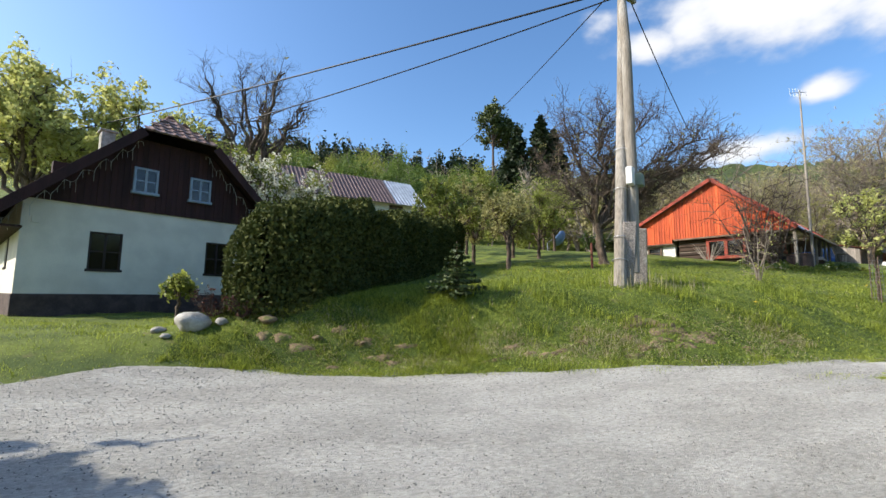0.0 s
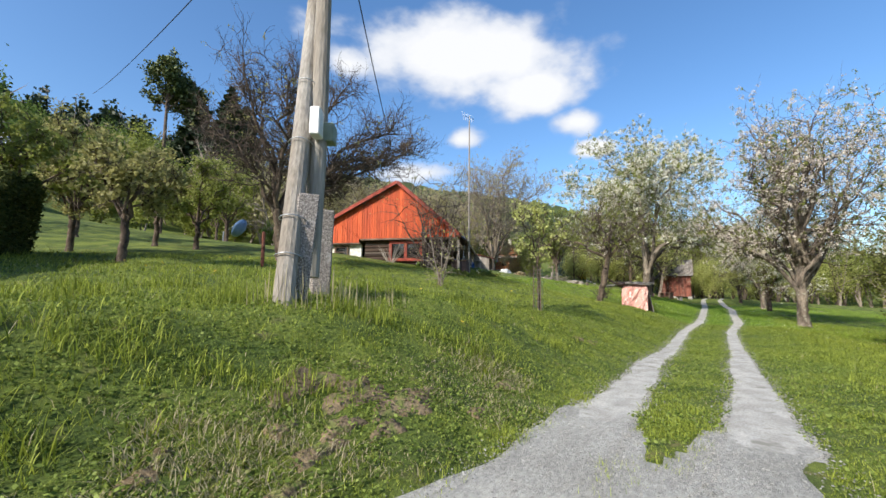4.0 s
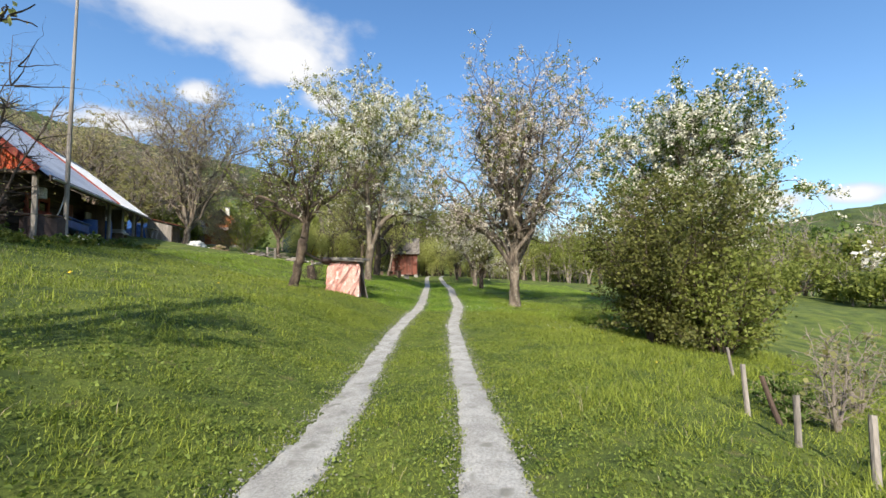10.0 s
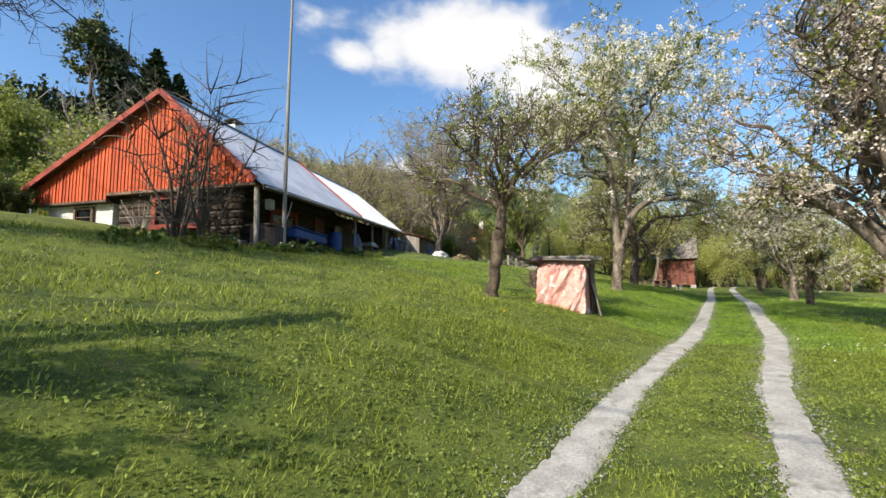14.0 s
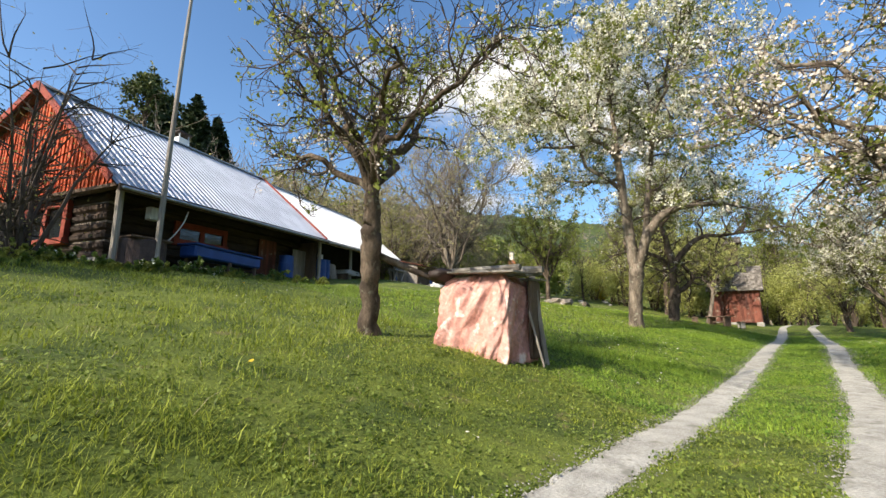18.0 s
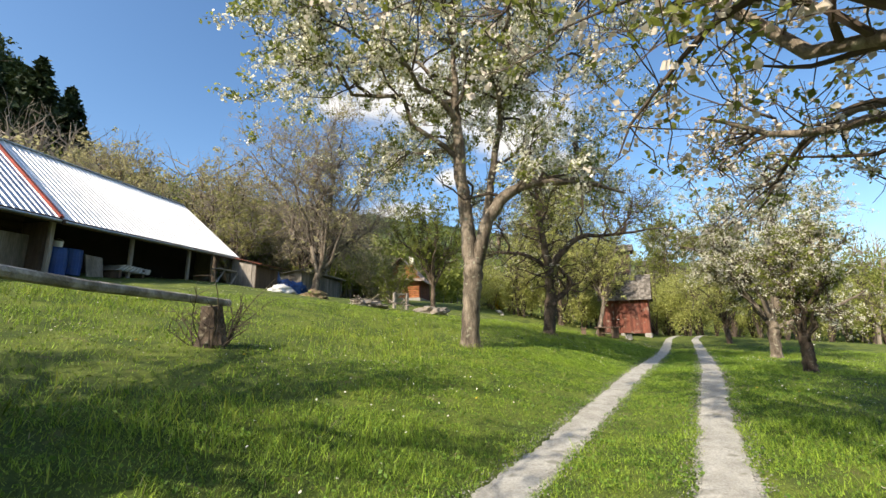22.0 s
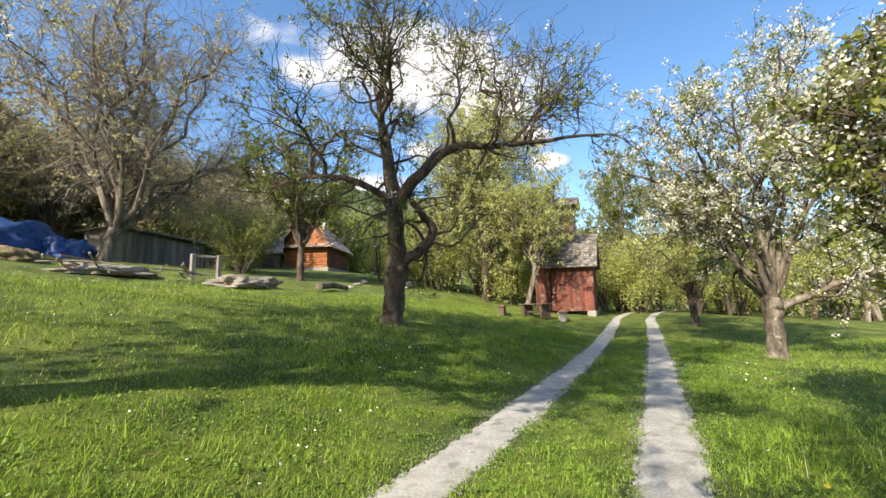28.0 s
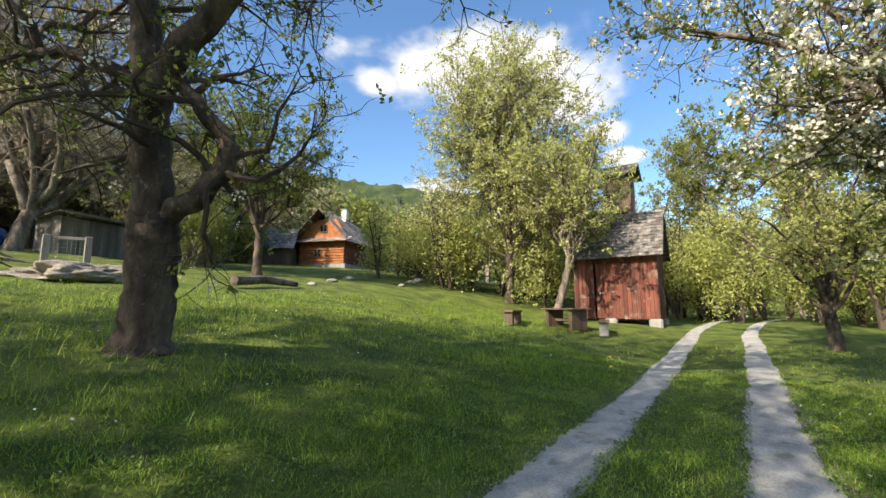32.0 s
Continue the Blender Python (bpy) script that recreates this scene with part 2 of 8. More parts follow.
# ---- materials ----
def mat(name, col, rough=0.8, metal=0.0, vary=0.25, scale=6.0, bump=0.3, fine=60.0, col2=None, spec=0.3, obj=0.0, isl=0.0, stretch=(1, 1, 1), stain=None, detail=3, hard=1.3):
    """Base colour varied at two scales, with relief. col2: the colour that the large patches turn to. obj, isl: change by object or by piece."""
    m = bpy.data.materials.new(name)
    m.use_nodes = True
    n, l = m.node_tree.nodes, m.node_tree.links
    b = n["Principled BSDF"]
    b.inputs["Roughness"].default_value, b.inputs["Metallic"].default_value = rough, metal
    b.inputs["Specular IOR Level"].default_value = spec
    tc = n.new("ShaderNodeTexCoord")
    mp = n.new("ShaderNodeMapping")
    mp.inputs["Scale"].default_value = stretch
    l.new(tc.outputs["Object"], mp.inputs[0])
    big, small = n.new("ShaderNodeTexNoise"), n.new("ShaderNodeTexNoise")
    big.inputs["Scale"].default_value, small.inputs["Scale"].default_value = scale, fine
    big.inputs["Detail"].default_value, small.inputs["Detail"].default_value = 4, detail
    small.inputs["Roughness"].default_value = 0.5 if detail < 5 else 0.75
    l.new(mp.outputs[0], big.inputs["Vector"])
    l.new(mp.outputs[0], small.inputs["Vector"])
    ramp = n.new("ShaderNodeValToRGB")
    c2 = col2 or tuple(c * (1 - vary) for c in col)
    ramp.color_ramp.elements[0].color, ramp.color_ramp.elements[1].color = (*c2, 1), (*col, 1)
    ramp.color_ramp.elements[0].position, ramp.color_ramp.elements[1].position = 0.38, 0.62
    l.new(big.outputs["Fac"], ramp.inputs[0])
    hsv = n.new("ShaderNodeHueSaturation")
    l.new(ramp.outputs[0], hsv.inputs["Color"])
    ma = n.new("ShaderNodeMath")
    ma.operation = "MULTIPLY_ADD"
    ma.inputs[1].default_value, ma.inputs[2].default_value = vary * 1.6 * hard, 1 - vary * 0.8 * hard
    l.new(small.outputs["Fac"], ma.inputs[0])
    floor_of = n.new("ShaderNodeMath")
    floor_of.operation = "MAXIMUM"
    floor_of.inputs[1].default_value = 0.12
    l.new(ma.outputs[0], floor_of.inputs[0])
    val = floor_of.outputs[0]
    if obj or isl:
        src = n.new("ShaderNodeObjectInfo").outputs["Random"] if obj else n.new("ShaderNodeNewGeometry").outputs["Random Per Island"]
        k = n.new("ShaderNodeMath")
        k.operation = "MULTIPLY_ADD"
        k.inputs[1].default_value, k.inputs[2].default_value = 2 * (obj or isl), 1 - (obj or isl)
        l.new(src, k.inputs[0])
        mu = n.new("ShaderNodeMath")
        mu.operation = "MULTIPLY"
        l.new(k.outputs[0], mu.inputs[0])
        l.new(val, mu.inputs[1])
        val = mu.outputs[0]
    l.new(val, hsv.inputs["Value"])
    out = hsv.outputs[0]
    if stain:
        st = n.new("ShaderNodeTexNoise")
        st.inputs["Scale"].default_value, st.inputs["Detail"].default_value = stain[1], 6
        l.new(tc.outputs["Object"], st.inputs["Vector"])
        sr = n.new("ShaderNodeValToRGB")
        sr.color_ramp.elements[0].position, sr.color_ramp.elements[1].position = stain[2], stain[2] + 0.1
        l.new(st.outputs["Fac"], sr.inputs[0])
        mx = n.new("ShaderNodeMix")
        mx.data_type = "RGBA"
        mx.inputs["B"].default_value = (*stain[0], 1)
        l.new(sr.outputs[0], mx.inputs["Factor"])
        l.new(out, mx.inputs["A"])
        out = mx.outputs["Result"]
    l.new(out, b.inputs["Base Color"])
    if bump:
        bp = n.new("ShaderNodeBump")
        bp.inputs["Strength"].default_value, bp.inputs["Distance"].default_value = bump, 0.02
        l.new(small.outputs["Fac"], bp.inputs["Height"])
        l.new(bp.outputs[0], b.inputs["Normal"])
    return m


def leaf_mat(name, col, col2, trans=0.35, rough=0.55):
    """Thin leaves or petals: two tones by piece, with light coming through."""
    m = bpy.data.materials.new(name)
    m.use_nodes = True
    n, l = m.node_tree.nodes, m.node_tree.links
    b = n["Principled BSDF"]
    b.inputs["Roughness"].default_value = rough
    b.inputs["Specular IOR Level"].default_value = 0.25
    g = n.new("ShaderNodeNewGeometry")
    r = n.new("ShaderNodeValToRGB")
    r.color_ramp.elements[0].color, r.color_ramp.elements[1].color = (*col, 1), (*col2, 1)
    l.new(g.outputs["Random Per Island"], r.inputs[0])
    l.new(r.outputs[0], b.inputs["Base Color"])
    t = n.new("ShaderNodeBsdfTranslucent")
    l.new(r.outputs[0], t.inputs["Color"])
    mix = n.new("ShaderNodeMixShader")
    mix.inputs[0].default_value = trans
    l.new(b.outputs[0], mix.inputs[1])
    l.new(t.outputs[0], mix.inputs[2])
    l.new(mix.outputs[0], n["Material Output"].inputs["Surface"])
    return m


BARK = mat("bark", (0.15, 0.11, 0.08), 0.95, vary=0.7, scale=4, bump=1.0, fine=22, detail=7, col2=(0.055, 0.04, 0.03), stretch=(1, 1, 0.4), stain=((0.20, 0.18, 0.13), 11.0, 0.60), hard=2.4)
BARK_PALE = mat("bark_pale", (0.24, 0.195, 0.15), 0.95, vary=0.75, scale=4, bump=1.0, fine=20, detail=7, col2=(0.085, 0.066, 0.05), stain=((0.30, 0.29, 0.22), 7.0, 0.60), stretch=(1, 1, 0.3), hard=2.4)
TWIG = mat("twig_bark", (0.10, 0.075, 0.058), 0.95, vary=0.3, scale=2, bump=0.0)
TWIG_GREY = mat("grey_twig_bark", (0.30, 0.25, 0.205), 0.95, vary=0.3, scale=2, bump=0.0)
LEAF_SPRING = leaf_mat("spring_leaf", (0.16, 0.19, 0.035), (0.32, 0.35, 0.085), 0.5)
LEAF_GREEN = leaf_mat("green_leaf", (0.08, 0.135, 0.025), (0.18, 0.24, 0.055), 0.35)
LEAF_LIME = leaf_mat("lime_leaf", (0.30, 0.33, 0.08), (0.56, 0.56, 0.20), 0.5)
LEAF_FRESH = leaf_mat("fresh_leaf", (0.34, 0.36, 0.09), (0.62, 0.62, 0.25), 0.5)
LEAF_BUD = leaf_mat("pale_bud_leaf", (0.33, 0.30, 0.13), (0.54, 0.49, 0.27), 0.5)
LEAF_OLIVE = leaf_mat("olive_bud_leaf", (0.22, 0.215, 0.07), (0.40, 0.375, 0.155), 0.5)
LEAF_DARK = leaf_mat("needle_leaf", (0.02, 0.034, 0.014), (0.045, 0.065, 0.026), 0.1)
HEDGE_LEAF = leaf_mat("hedge_leaf", (0.03, 0.046, 0.01), (0.10, 0.11, 0.025), 0.15, 0.85)
PETAL = leaf_mat("white_petal", (0.72, 0.68, 0.54), (0.86, 0.83, 0.72), 0.3)
PETAL_PINK = leaf_mat("pale_pink_petal", (0.62, 0.53, 0.44), (0.80, 0.72, 0.62), 0.3)
GRASS_SOIL = mat("grass_turf", (0.14, 0.172, 0.028), 0.95, vary=0.9, scale=1.3, bump=1.0, fine=30, detail=9, col2=(0.06, 0.088, 0.016), stain=((0.15, 0.14, 0.05), 3.1, 0.62), hard=2.0)
GRAVEL = mat("grey_gravel", (0.37, 0.356, 0.318), 0.95, vary=0.9, scale=2.2, bump=1.0, fine=34, detail=10, col2=(0.295, 0.283, 0.25), stretch=(.5, 1, 1), hard=1.5)
RUT_DUST = mat("pale_track_dust", (0.45, 0.43, 0.385), 0.95, vary=0.6, scale=3.5, bump=0.6, fine=40, detail=10, col2=(0.34, 0.322, 0.285), stain=((0.24, 0.23, 0.19), 5.0, 0.59), hard=2.2)
DIRT = mat("bare_soil", (0.25, 0.18, 0.105), 0.95, vary=0.5, scale=6, bump=1.0, fine=40, col2=(0.12, 0.088, 0.052), stain=((0.14, 0.15, 0.045), 7.0, 0.52), hard=2.2)
BLADE = leaf_mat("grass_blade", (0.085, 0.125, 0.012), (0.44, 0.49, 0.075), 0.4, 0.5)
TURF_LEAF = leaf_mat("turf_leaf", (0.07, 0.115, 0.014), (0.27, 0.33, 0.07), 0.35, 0.6)
TURF_LUSH = leaf_mat("lush_turf_leaf", (0.05, 0.12, 0.012), (0.22, 0.35, 0.06), 0.35, 0.6)
BLADE_LUSH = leaf_mat("lush_grass_blade", (0.085, 0.16, 0.015), (0.44, 0.60, 0.08), 0.4, 0.5)
LEAF_HAZEL = leaf_mat("hazel_leaf", (0.085, 0.095, 0.022), (0.19, 0.19, 0.05), 0.35)
BLADE_DRY = leaf_mat("dry_grass_blade", (0.36, 0.31, 0.18), (0.46, 0.40, 0.25), 0.3)
STONE = mat("field_stone", (0.34, 0.32, 0.29), 0.9, vary=0.35, scale=5, bump=0.7, fine=30, col2=(0.28, 0.26, 0.23), hard=2)

# ---- ground: one sheet to the horizon ----
def spaced(lo, a, b, hi, fine, grow):
    v = list(np.arange(a, b + fine / 2, fine))
    step = fine
    while v[-1] < hi:
        step *= grow
        v.append(v[-1] + step)
    step = fine
    while v[0] > lo:
        step *= grow
        v.insert(0, v[0] - step)
    return np.array(v)


gx, gy = spaced(-900, -20, 60, 900, 0.3, 1.13), spaced(-900, -9, 26, 900, 0.16, 1.13)
GX, GY = np.meshgrid(gx, gy, indexing="ij")
co = np.stack([GX, GY, ground_z(GX, GY)], -1).reshape(-1, 3)
i, j = np.meshgrid(np.arange(len(gx) - 1), np.arange(len(gy) - 1), indexing="ij")
k = len(gy)
fa = np.stack([i * k + j, (i + 1) * k + j, (i + 1) * k + j + 1, i * k + j + 1], -1).reshape(-1, 4)
ground = new("ground", mesh_np("ground", co, fa, GRASS_SOIL, True))
tagged(ground, "sloping green meadow with spring grass", "meadow", kind="structure")


def rut_off(x, side):
    """How far a wheel rut's middle lies to the left of the track's middle."""
    x = np.asarray(x, float)
    lf = np.interp(x, (1, 2.6, 5.4, 9, 12, 17.7, 25.4, 30, 38), (.66, .78, .72, .87, .90, .66, .62, .62, .57))
    rt = np.interp(x, (1.7, 2.7, 5.5, 10, 13, 19, 26, 31, 39), (-.77, -.71, -.69, -.62, -.60, -.99, -1.0, -1.1, -1.14))
    return np.where(side > 0, lf, rt)


def rut_wide(x):
    """Half the width of a wheel rut."""
    return np.interp(x, (-3, -.5, 1.5, 3, 6, 12, 18, 26, 31, 39, 60), (.42, .30, .25, .23, .20, .17, .23, .23, .26, .30, .18))


def yard_north(x):
    return np.interp(x, (-20, -14, -13, -12.4, -11.7, -10.3, -9.7, -8.5, -7.2, -5, -3.7, -2.4, -1.5), (1.2, 2.4, 2.9, 3.2, 3.75, 3.85, 3.72, 3.45, 3.15, 2.75, 2.5, 2.55, 2.6))


def yard_south(x):
    return -9.0 + 9.4 * ss(-11, -3.5, x)


def rut(name, off, wid, seed, parent):
    """A bare wheel track along the road, off metres to the left of its middle."""
    rs = np.random.RandomState(seed)
    xs = np.concatenate([np.arange(-1.9, 46, 0.05), np.arange(46, 75, .2)])
    n = len(xs)
    t = np.array((-1, -.92, -.84, -.74, -.6, -.4, -.2, 0, .2, .4, .6, .74, .84, .92, 1.0))
    m = len(t)
    ph = rs.uniform(0, 6, 8)
    e1 = rut_wide(xs) * (1.12 + 0.09 * np.sin(xs * 1.1 + ph[0]) + 0.06 * np.sin(xs * 3.7 + ph[1]))
    e2 = rut_wide(xs) * (1.12 + 0.09 * np.sin(xs * 1.3 + ph[2]) + 0.06 * np.sin(xs * 4.3 + ph[3]))
    mid = road_y(xs) + rut_off(xs, np.full(n, off)) + 0.015 * np.sin(xs * 0.45 + ph[4]) - 0.04 * np.clip(xs - 52, 0, None) ** 1.4
    Y = mid[:, None] + np.where(t < 0, t * e1[:, None], t * e2[:, None])
    X = np.repeat(xs[:, None], m, 1)
    rag = rs.uniform(-1, 1, X.shape) + wav(X, Y, 11.0, 1.0) * .5 + wav(X, Y, 23.0, 2.0) * .5
    Z = ground_z(X, Y) + 0.022 - 0.05 * np.clip(np.abs(t) - .5, 0, 1) + 0.009 * rag * np.clip(np.abs(t) * 1.3 - .3, .15, 1)
    Z[:, (0, -1)] -= .02
    co = np.stack([X, Y, Z], -1).reshape(-1, 3)
    i, j = np.meshgrid(np.arange(n - 1), np.arange(m - 1), indexing="ij")
    fa = np.stack([i * m + j, (i + 1) * m + j, (i + 1) * m + j + 1, i * m + j + 1], -1).reshape(-1, 4)
    return part_me(name, mesh_np(name, co, fa, RUT_DUST, True), parent)


road = tagged(new("road"), "grey gravel farm track with two bare wheel ruts and a grass strip", "road", kind="structure")
rut("wheel_rut", 0.74, 0.27, 1, road)
rut("wheel_rut", -0.74, 0.26, 2, road)

# gravel yard where the walk begins
xs = np.arange(-26, -1.5, 0.2)
north = yard_north(xs) + 0.03 * np.sin(xs * 2.3) + 0.02 * np.sin(xs * 6.1)
south = yard_south(xs) + 0.12 * np.sin(xs * 1.9) + 0.06 * np.sin(xs * 5.2)
tt = np.linspace(0, 1, 50)
X = np.repeat(xs[:, None], 50, 1)
Y = south[:, None] + (north - south)[:, None] * tt
Z = ground_z(X, Y) + 0.02 - 0.026 * (np.abs(tt * 2 - 1) > 0.985)
Z = Z - 0.05 * (np.abs(Y - road_y(X) + 0.03 * np.sin(X * 5)) < 0.44 * ss(-3.4, -.9, X) - 0.06)
i, j = np.meshgrid(np.arange(len(xs) - 1), np.arange(49), indexing="ij")
fa = np.stack([i * 50 + j, (i + 1) * 50 + j, (i + 1) * 50 + j + 1, i * 50 + j + 1], -1).reshape(-1, 4)
tagged(new("gravel_yard", mesh_np("gravel_yard", np.stack([X, Y, Z], -1).reshape(-1, 3), fa, GRAVEL, True)), "wide yard of worn grey gravel", "yard", kind="structure")


def on_gravel(x, y):
    s = y - road_y(x)
    w = rut_wide(x) * (0.9 + 0.13 * np.sin(x * 3.3 + 5 * y) + 0.1 * np.sin(x * 9.1 - 7 * y))
    rutm = (np.abs(s - rut_off(x, np.ones_like(x))) < w) | (np.abs(s - rut_off(x, -np.ones_like(x))) < w)
    wob = 0.06 * np.sin(x * 4.3) + 0.05 * np.sin(x * 11.0)
    strip = np.abs(s) < 0.44 * ss(-3.4, -.9, x) - 0.04
    return (rutm & (x > -1.9)) | ((x < -1.6) & ~strip & (y < yard_north(x) - 0.03 + wob) & (y > yard_south(x) + wob))


# ---- trees ----
def curve_pts(a, d, length, n, rs, bend=0.25, lift=0.0):
    """A wandering line from a in direction d."""
    d = np.array(d, float)
    d /= np.linalg.norm(d)
    out = [np.array(a, float)]
    for _ in range(n):
        d = d + rs.normal(0, bend, 3) * 0.6
        d[2] += lift
        d /= np.linalg.norm(d)
        out.append(out[-1] + d * length / n)
    return np.array(out)


def quads_at(cen, size, rs, long=1.5, flat=0.0):
    """Small kite-shaped leaves at the places cen."""
    n = len(cen)
    a = rs.normal(size=(n, 3))
    a[:, 2] *= 1 - flat
    a /= np.linalg.norm(a, axis=1)[:, None]
    b = rs.normal(size=(n, 3))
    if flat:
        b[:, 2] *= 1 - flat
    b -= a * np.sum(a * b, 1)[:, None]
    b /= np.linalg.norm(b, axis=1)[:, None] + 1e-9
    s = size * rs.uniform(0.6, 1.3, n)[:, None]
    co = np.stack([cen - a * s * long / 2, cen + b * s * 0.5 + a * s * 0.1, cen + a * s * long / 2, cen - b * s * 0.5 + a * s * 0.1], 1)
    return co.reshape(-1, 3), np.arange(n * 4).reshape(n, 4)


def curves_np(a, d, length, n, rs, bend=0.25, lift=0.0):
    """Many wandering lines at once: starts a (k, 3), directions d, lengths (k)."""
    d = d / (np.linalg.norm(d, axis=1)[:, None] + 1e-9)
    out = [np.asarray(a, float)]
    step = (np.asarray(length, float) / n)[:, None]
    for _ in range(n):
        d = d + rs.normal(0, bend * 0.6, d.shape)
        d[:, 2] += lift
        d = d / (np.linalg.norm(d, axis=1)[:, None] + 1e-9)
        out.append(out[-1] + d * step)
    return np.stack(out, 1)


def tubes_np(C, r0, r1, sides=3):
    """Tubes along many lines C (k, m, 3), tapering from r0 to r1."""
    k, m, _ = C.shape
    d = np.gradient(C, axis=1)
    d /= np.linalg.norm(d, axis=2)[..., None] + 1e-9
    ref = np.where(np.abs(d[:, :1, 2:3]) > 0.9, np.array([1.0, 0, 0]), np.array([0, 0, 1.0]))
    u = np.cross(d, np.broadcast_to(ref, d.shape))
    u /= np.linalg.norm(u, axis=2)[..., None] + 1e-9
    v = np.cross(d, u)
    w = np.linspace(0, 1, m)[None]
    rad = np.asarray(r0, float).reshape(-1, 1) * (1 - w) + np.asarray(r1, float).reshape(-1, 1) * w
    a = np.linspace(0, 2 * np.pi, sides, endpoint=False)
    co = C[:, :, None] + rad[:, :, None, None] * (np.cos(a)[None, None, :, None] * u[:, :, None] + np.sin(a)[None, None, :, None] * v[:, :, None])
    t, i, j = np.meshgrid(np.arange(k), np.arange(m - 1), np.arange(sides), indexing="ij")
    b = t * m * sides
    q = np.stack([b + i * sides + j, b + i * sides + (j + 1) % sides, b + (i + 1) * sides + (j + 1) % sides, b + (i + 1) * sides + j], -1)
    return co.reshape(-1, 3), q.reshape(-1, 4)


def tree(name, x, y, trunk, crown, targets, label, category="tree", leaf=None, leaves=9000, leaf_size=0.07, petal=None, petals=0, petal_size=0.06,
         bark=None, twig=None, seed=1, subs=7, twigs=6, limb_r=0.11, droop=0.0, sub_len=0.42, spread=0.16, group="trees of the orchard", base=None, limbs=(), twig_len=0.22, fine=3, dead=(), clear=0.0, low=0.72, from_limbs=False):
    """trunk: points (dx, dy, z, radius) upward from the foot; crown: centre dx, dy, z and radii; targets: number of limbs, or a list of limb ends; limbs: lines of (dx, dy, z, radius) besides."""
    rs = np.random.RandomState(seed)
    z0 = (gz(x, y) if base is None else base) - 0.06
    ob = thing(name, pose(x, y, z0), label, category, group)

    def smooth(pts, n, jit):
        pts = np.array(pts, float)
        u = np.linspace(0, len(pts) - 1, n)
        P = np.stack([np.interp(u, np.arange(len(pts)), pts[:, c]) for c in range(4)], 1)
        for _ in range(2):
            P[1:-1] = (P[:-2] + 2 * P[1:-1] + P[2:]) / 4
        P[1:-1, :3] += rs.normal(0, jit, (n - 2, 3))
        return P

    P = smooth(trunk, max(12, len(trunk) * 6), 0.012)
    P[0, 3] *= 1.4
    P[1, 3] *= 1.12
    bk = bark or BARK
    co, fa = tube_np(P[:, :3], P[:, 3], 12, seed, 0.08)
    part_me("trunk", mesh_np("trunk", co, fa, bk, True), ob)
    fork = P[-1, :3]
    c, r = np.array(crown[:3], float), np.array(crown[3:], float)
    ends = []
    if isinstance(targets, int):
        for q in range(targets):
            az = 2 * np.pi * (q + rs.uniform(-0.3, 0.3)) / targets
            el = rs.uniform(-0.15, 1.35)
            ends.append(c + r * np.array([np.cos(az) * np.cos(el), np.sin(az) * np.cos(el), np.sin(el)]) * rs.uniform(0.7, 0.95))
    else:
        ends = [np.array(e, float) for e in targets]
    lines = [smooth(l, 16, 0.02) for l in limbs]
    for e in ends:
        h = fork[2] * rs.uniform(low, 1.0) if len(ends) > 3 else fork[2]
        st = np.array([np.interp(h, P[:, 2], P[:, 0]), np.interp(h, P[:, 2], P[:, 1]), h])
        if from_limbs:                         # spring from the great limb that reaches nearest
            pts = np.concatenate([l[5:14] for l in lines[:len(limbs)]])
            cost = np.linalg.norm(pts[:, :3] - e, axis=1) + 1.2 * np.clip(pts[:, 2] - e[2] + .8, 0, None) + rs.uniform(0, 1.2, len(pts))
            st = pts[np.argmin(cost), :3]
        L = np.linalg.norm(e - st)
        v = np.linspace(0, 1, 10)[:, None]
        line = st + (e - st) * v
        line[:, 2] += np.sin(v[:, 0] * np.pi) * L * rs.uniform(0.02, 0.13)
        line[1:-1] += rs.normal(0, 0.035 * L, (8, 3)) * 0.8
        lr = limb_r * rs.uniform(0.7, 1.15) * (.75 if from_limbs else 1)
        lines.append(np.concatenate([line, np.linspace(lr, lr * 0.25, 10)[:, None]], 1))
    R = float(np.mean(r))
    A, D, S, RR = [], [], [], []
    for line in dead:
        line = smooth(line, 12, 0.012)
        co, fa = tube_np(line[:, :3], line[:, 3], 8, seed, 0.08)
        part_me("limb", mesh_np("limb", co, fa, bk, True), ob)
    for line in lines:
        co, fa = tube_np(line[:, :3], line[:, 3], 8, seed, 0.08)
        part_me("limb", mesh_np("limb", co, fa, bk, True), ob)
        L = np.linalg.norm(line[-1, :3] - line[0, :3])
        k = max(4, int(subs * (0.55 + 0.45 * min(2.0, L / R))))
        w = rs.uniform(0.25, 1.0, k)
        idx = w * (len(line) - 1)
        a = np.stack([np.interp(idx, np.arange(len(line)), line[:, q]) for q in range(4)], 1)
        d = (line[-1, :3] - line[0, :3]) / (L + 1e-6) * 0.6 + rs.normal(0, 0.6, (k, 3)) + (a[:, :3] - c) / (r + 1e-6) * 0.7
        d[:, 2] += 0.15 - droop
        A.append(a[:, :3])
        D.append(d)
        S.append(R * sub_len * rs.uniform(0.55, 1.25, k))
        RR.append(np.clip(a[:, 3] * 0.55, 0.013, 0.05))
    A, D, S, RR = np.concatenate(A), np.concatenate(D), np.concatenate(S), np.concatenate(RR)
    B = curves_np(A, D, S, 6, rs, 0.55, 0.05 - droop * 0.25)
    keep = B[:, :, 2].min(1) > clear
    B, S, RR = B[keep], S[keep], RR[keep]
    tw = [tubes_np(B, RR, np.full(len(B), 0.007), 5)]
    m = len(B) * twigs
    q = np.repeat(np.arange(len(B)), twigs)
    g = rs.randint(1, 7, m)
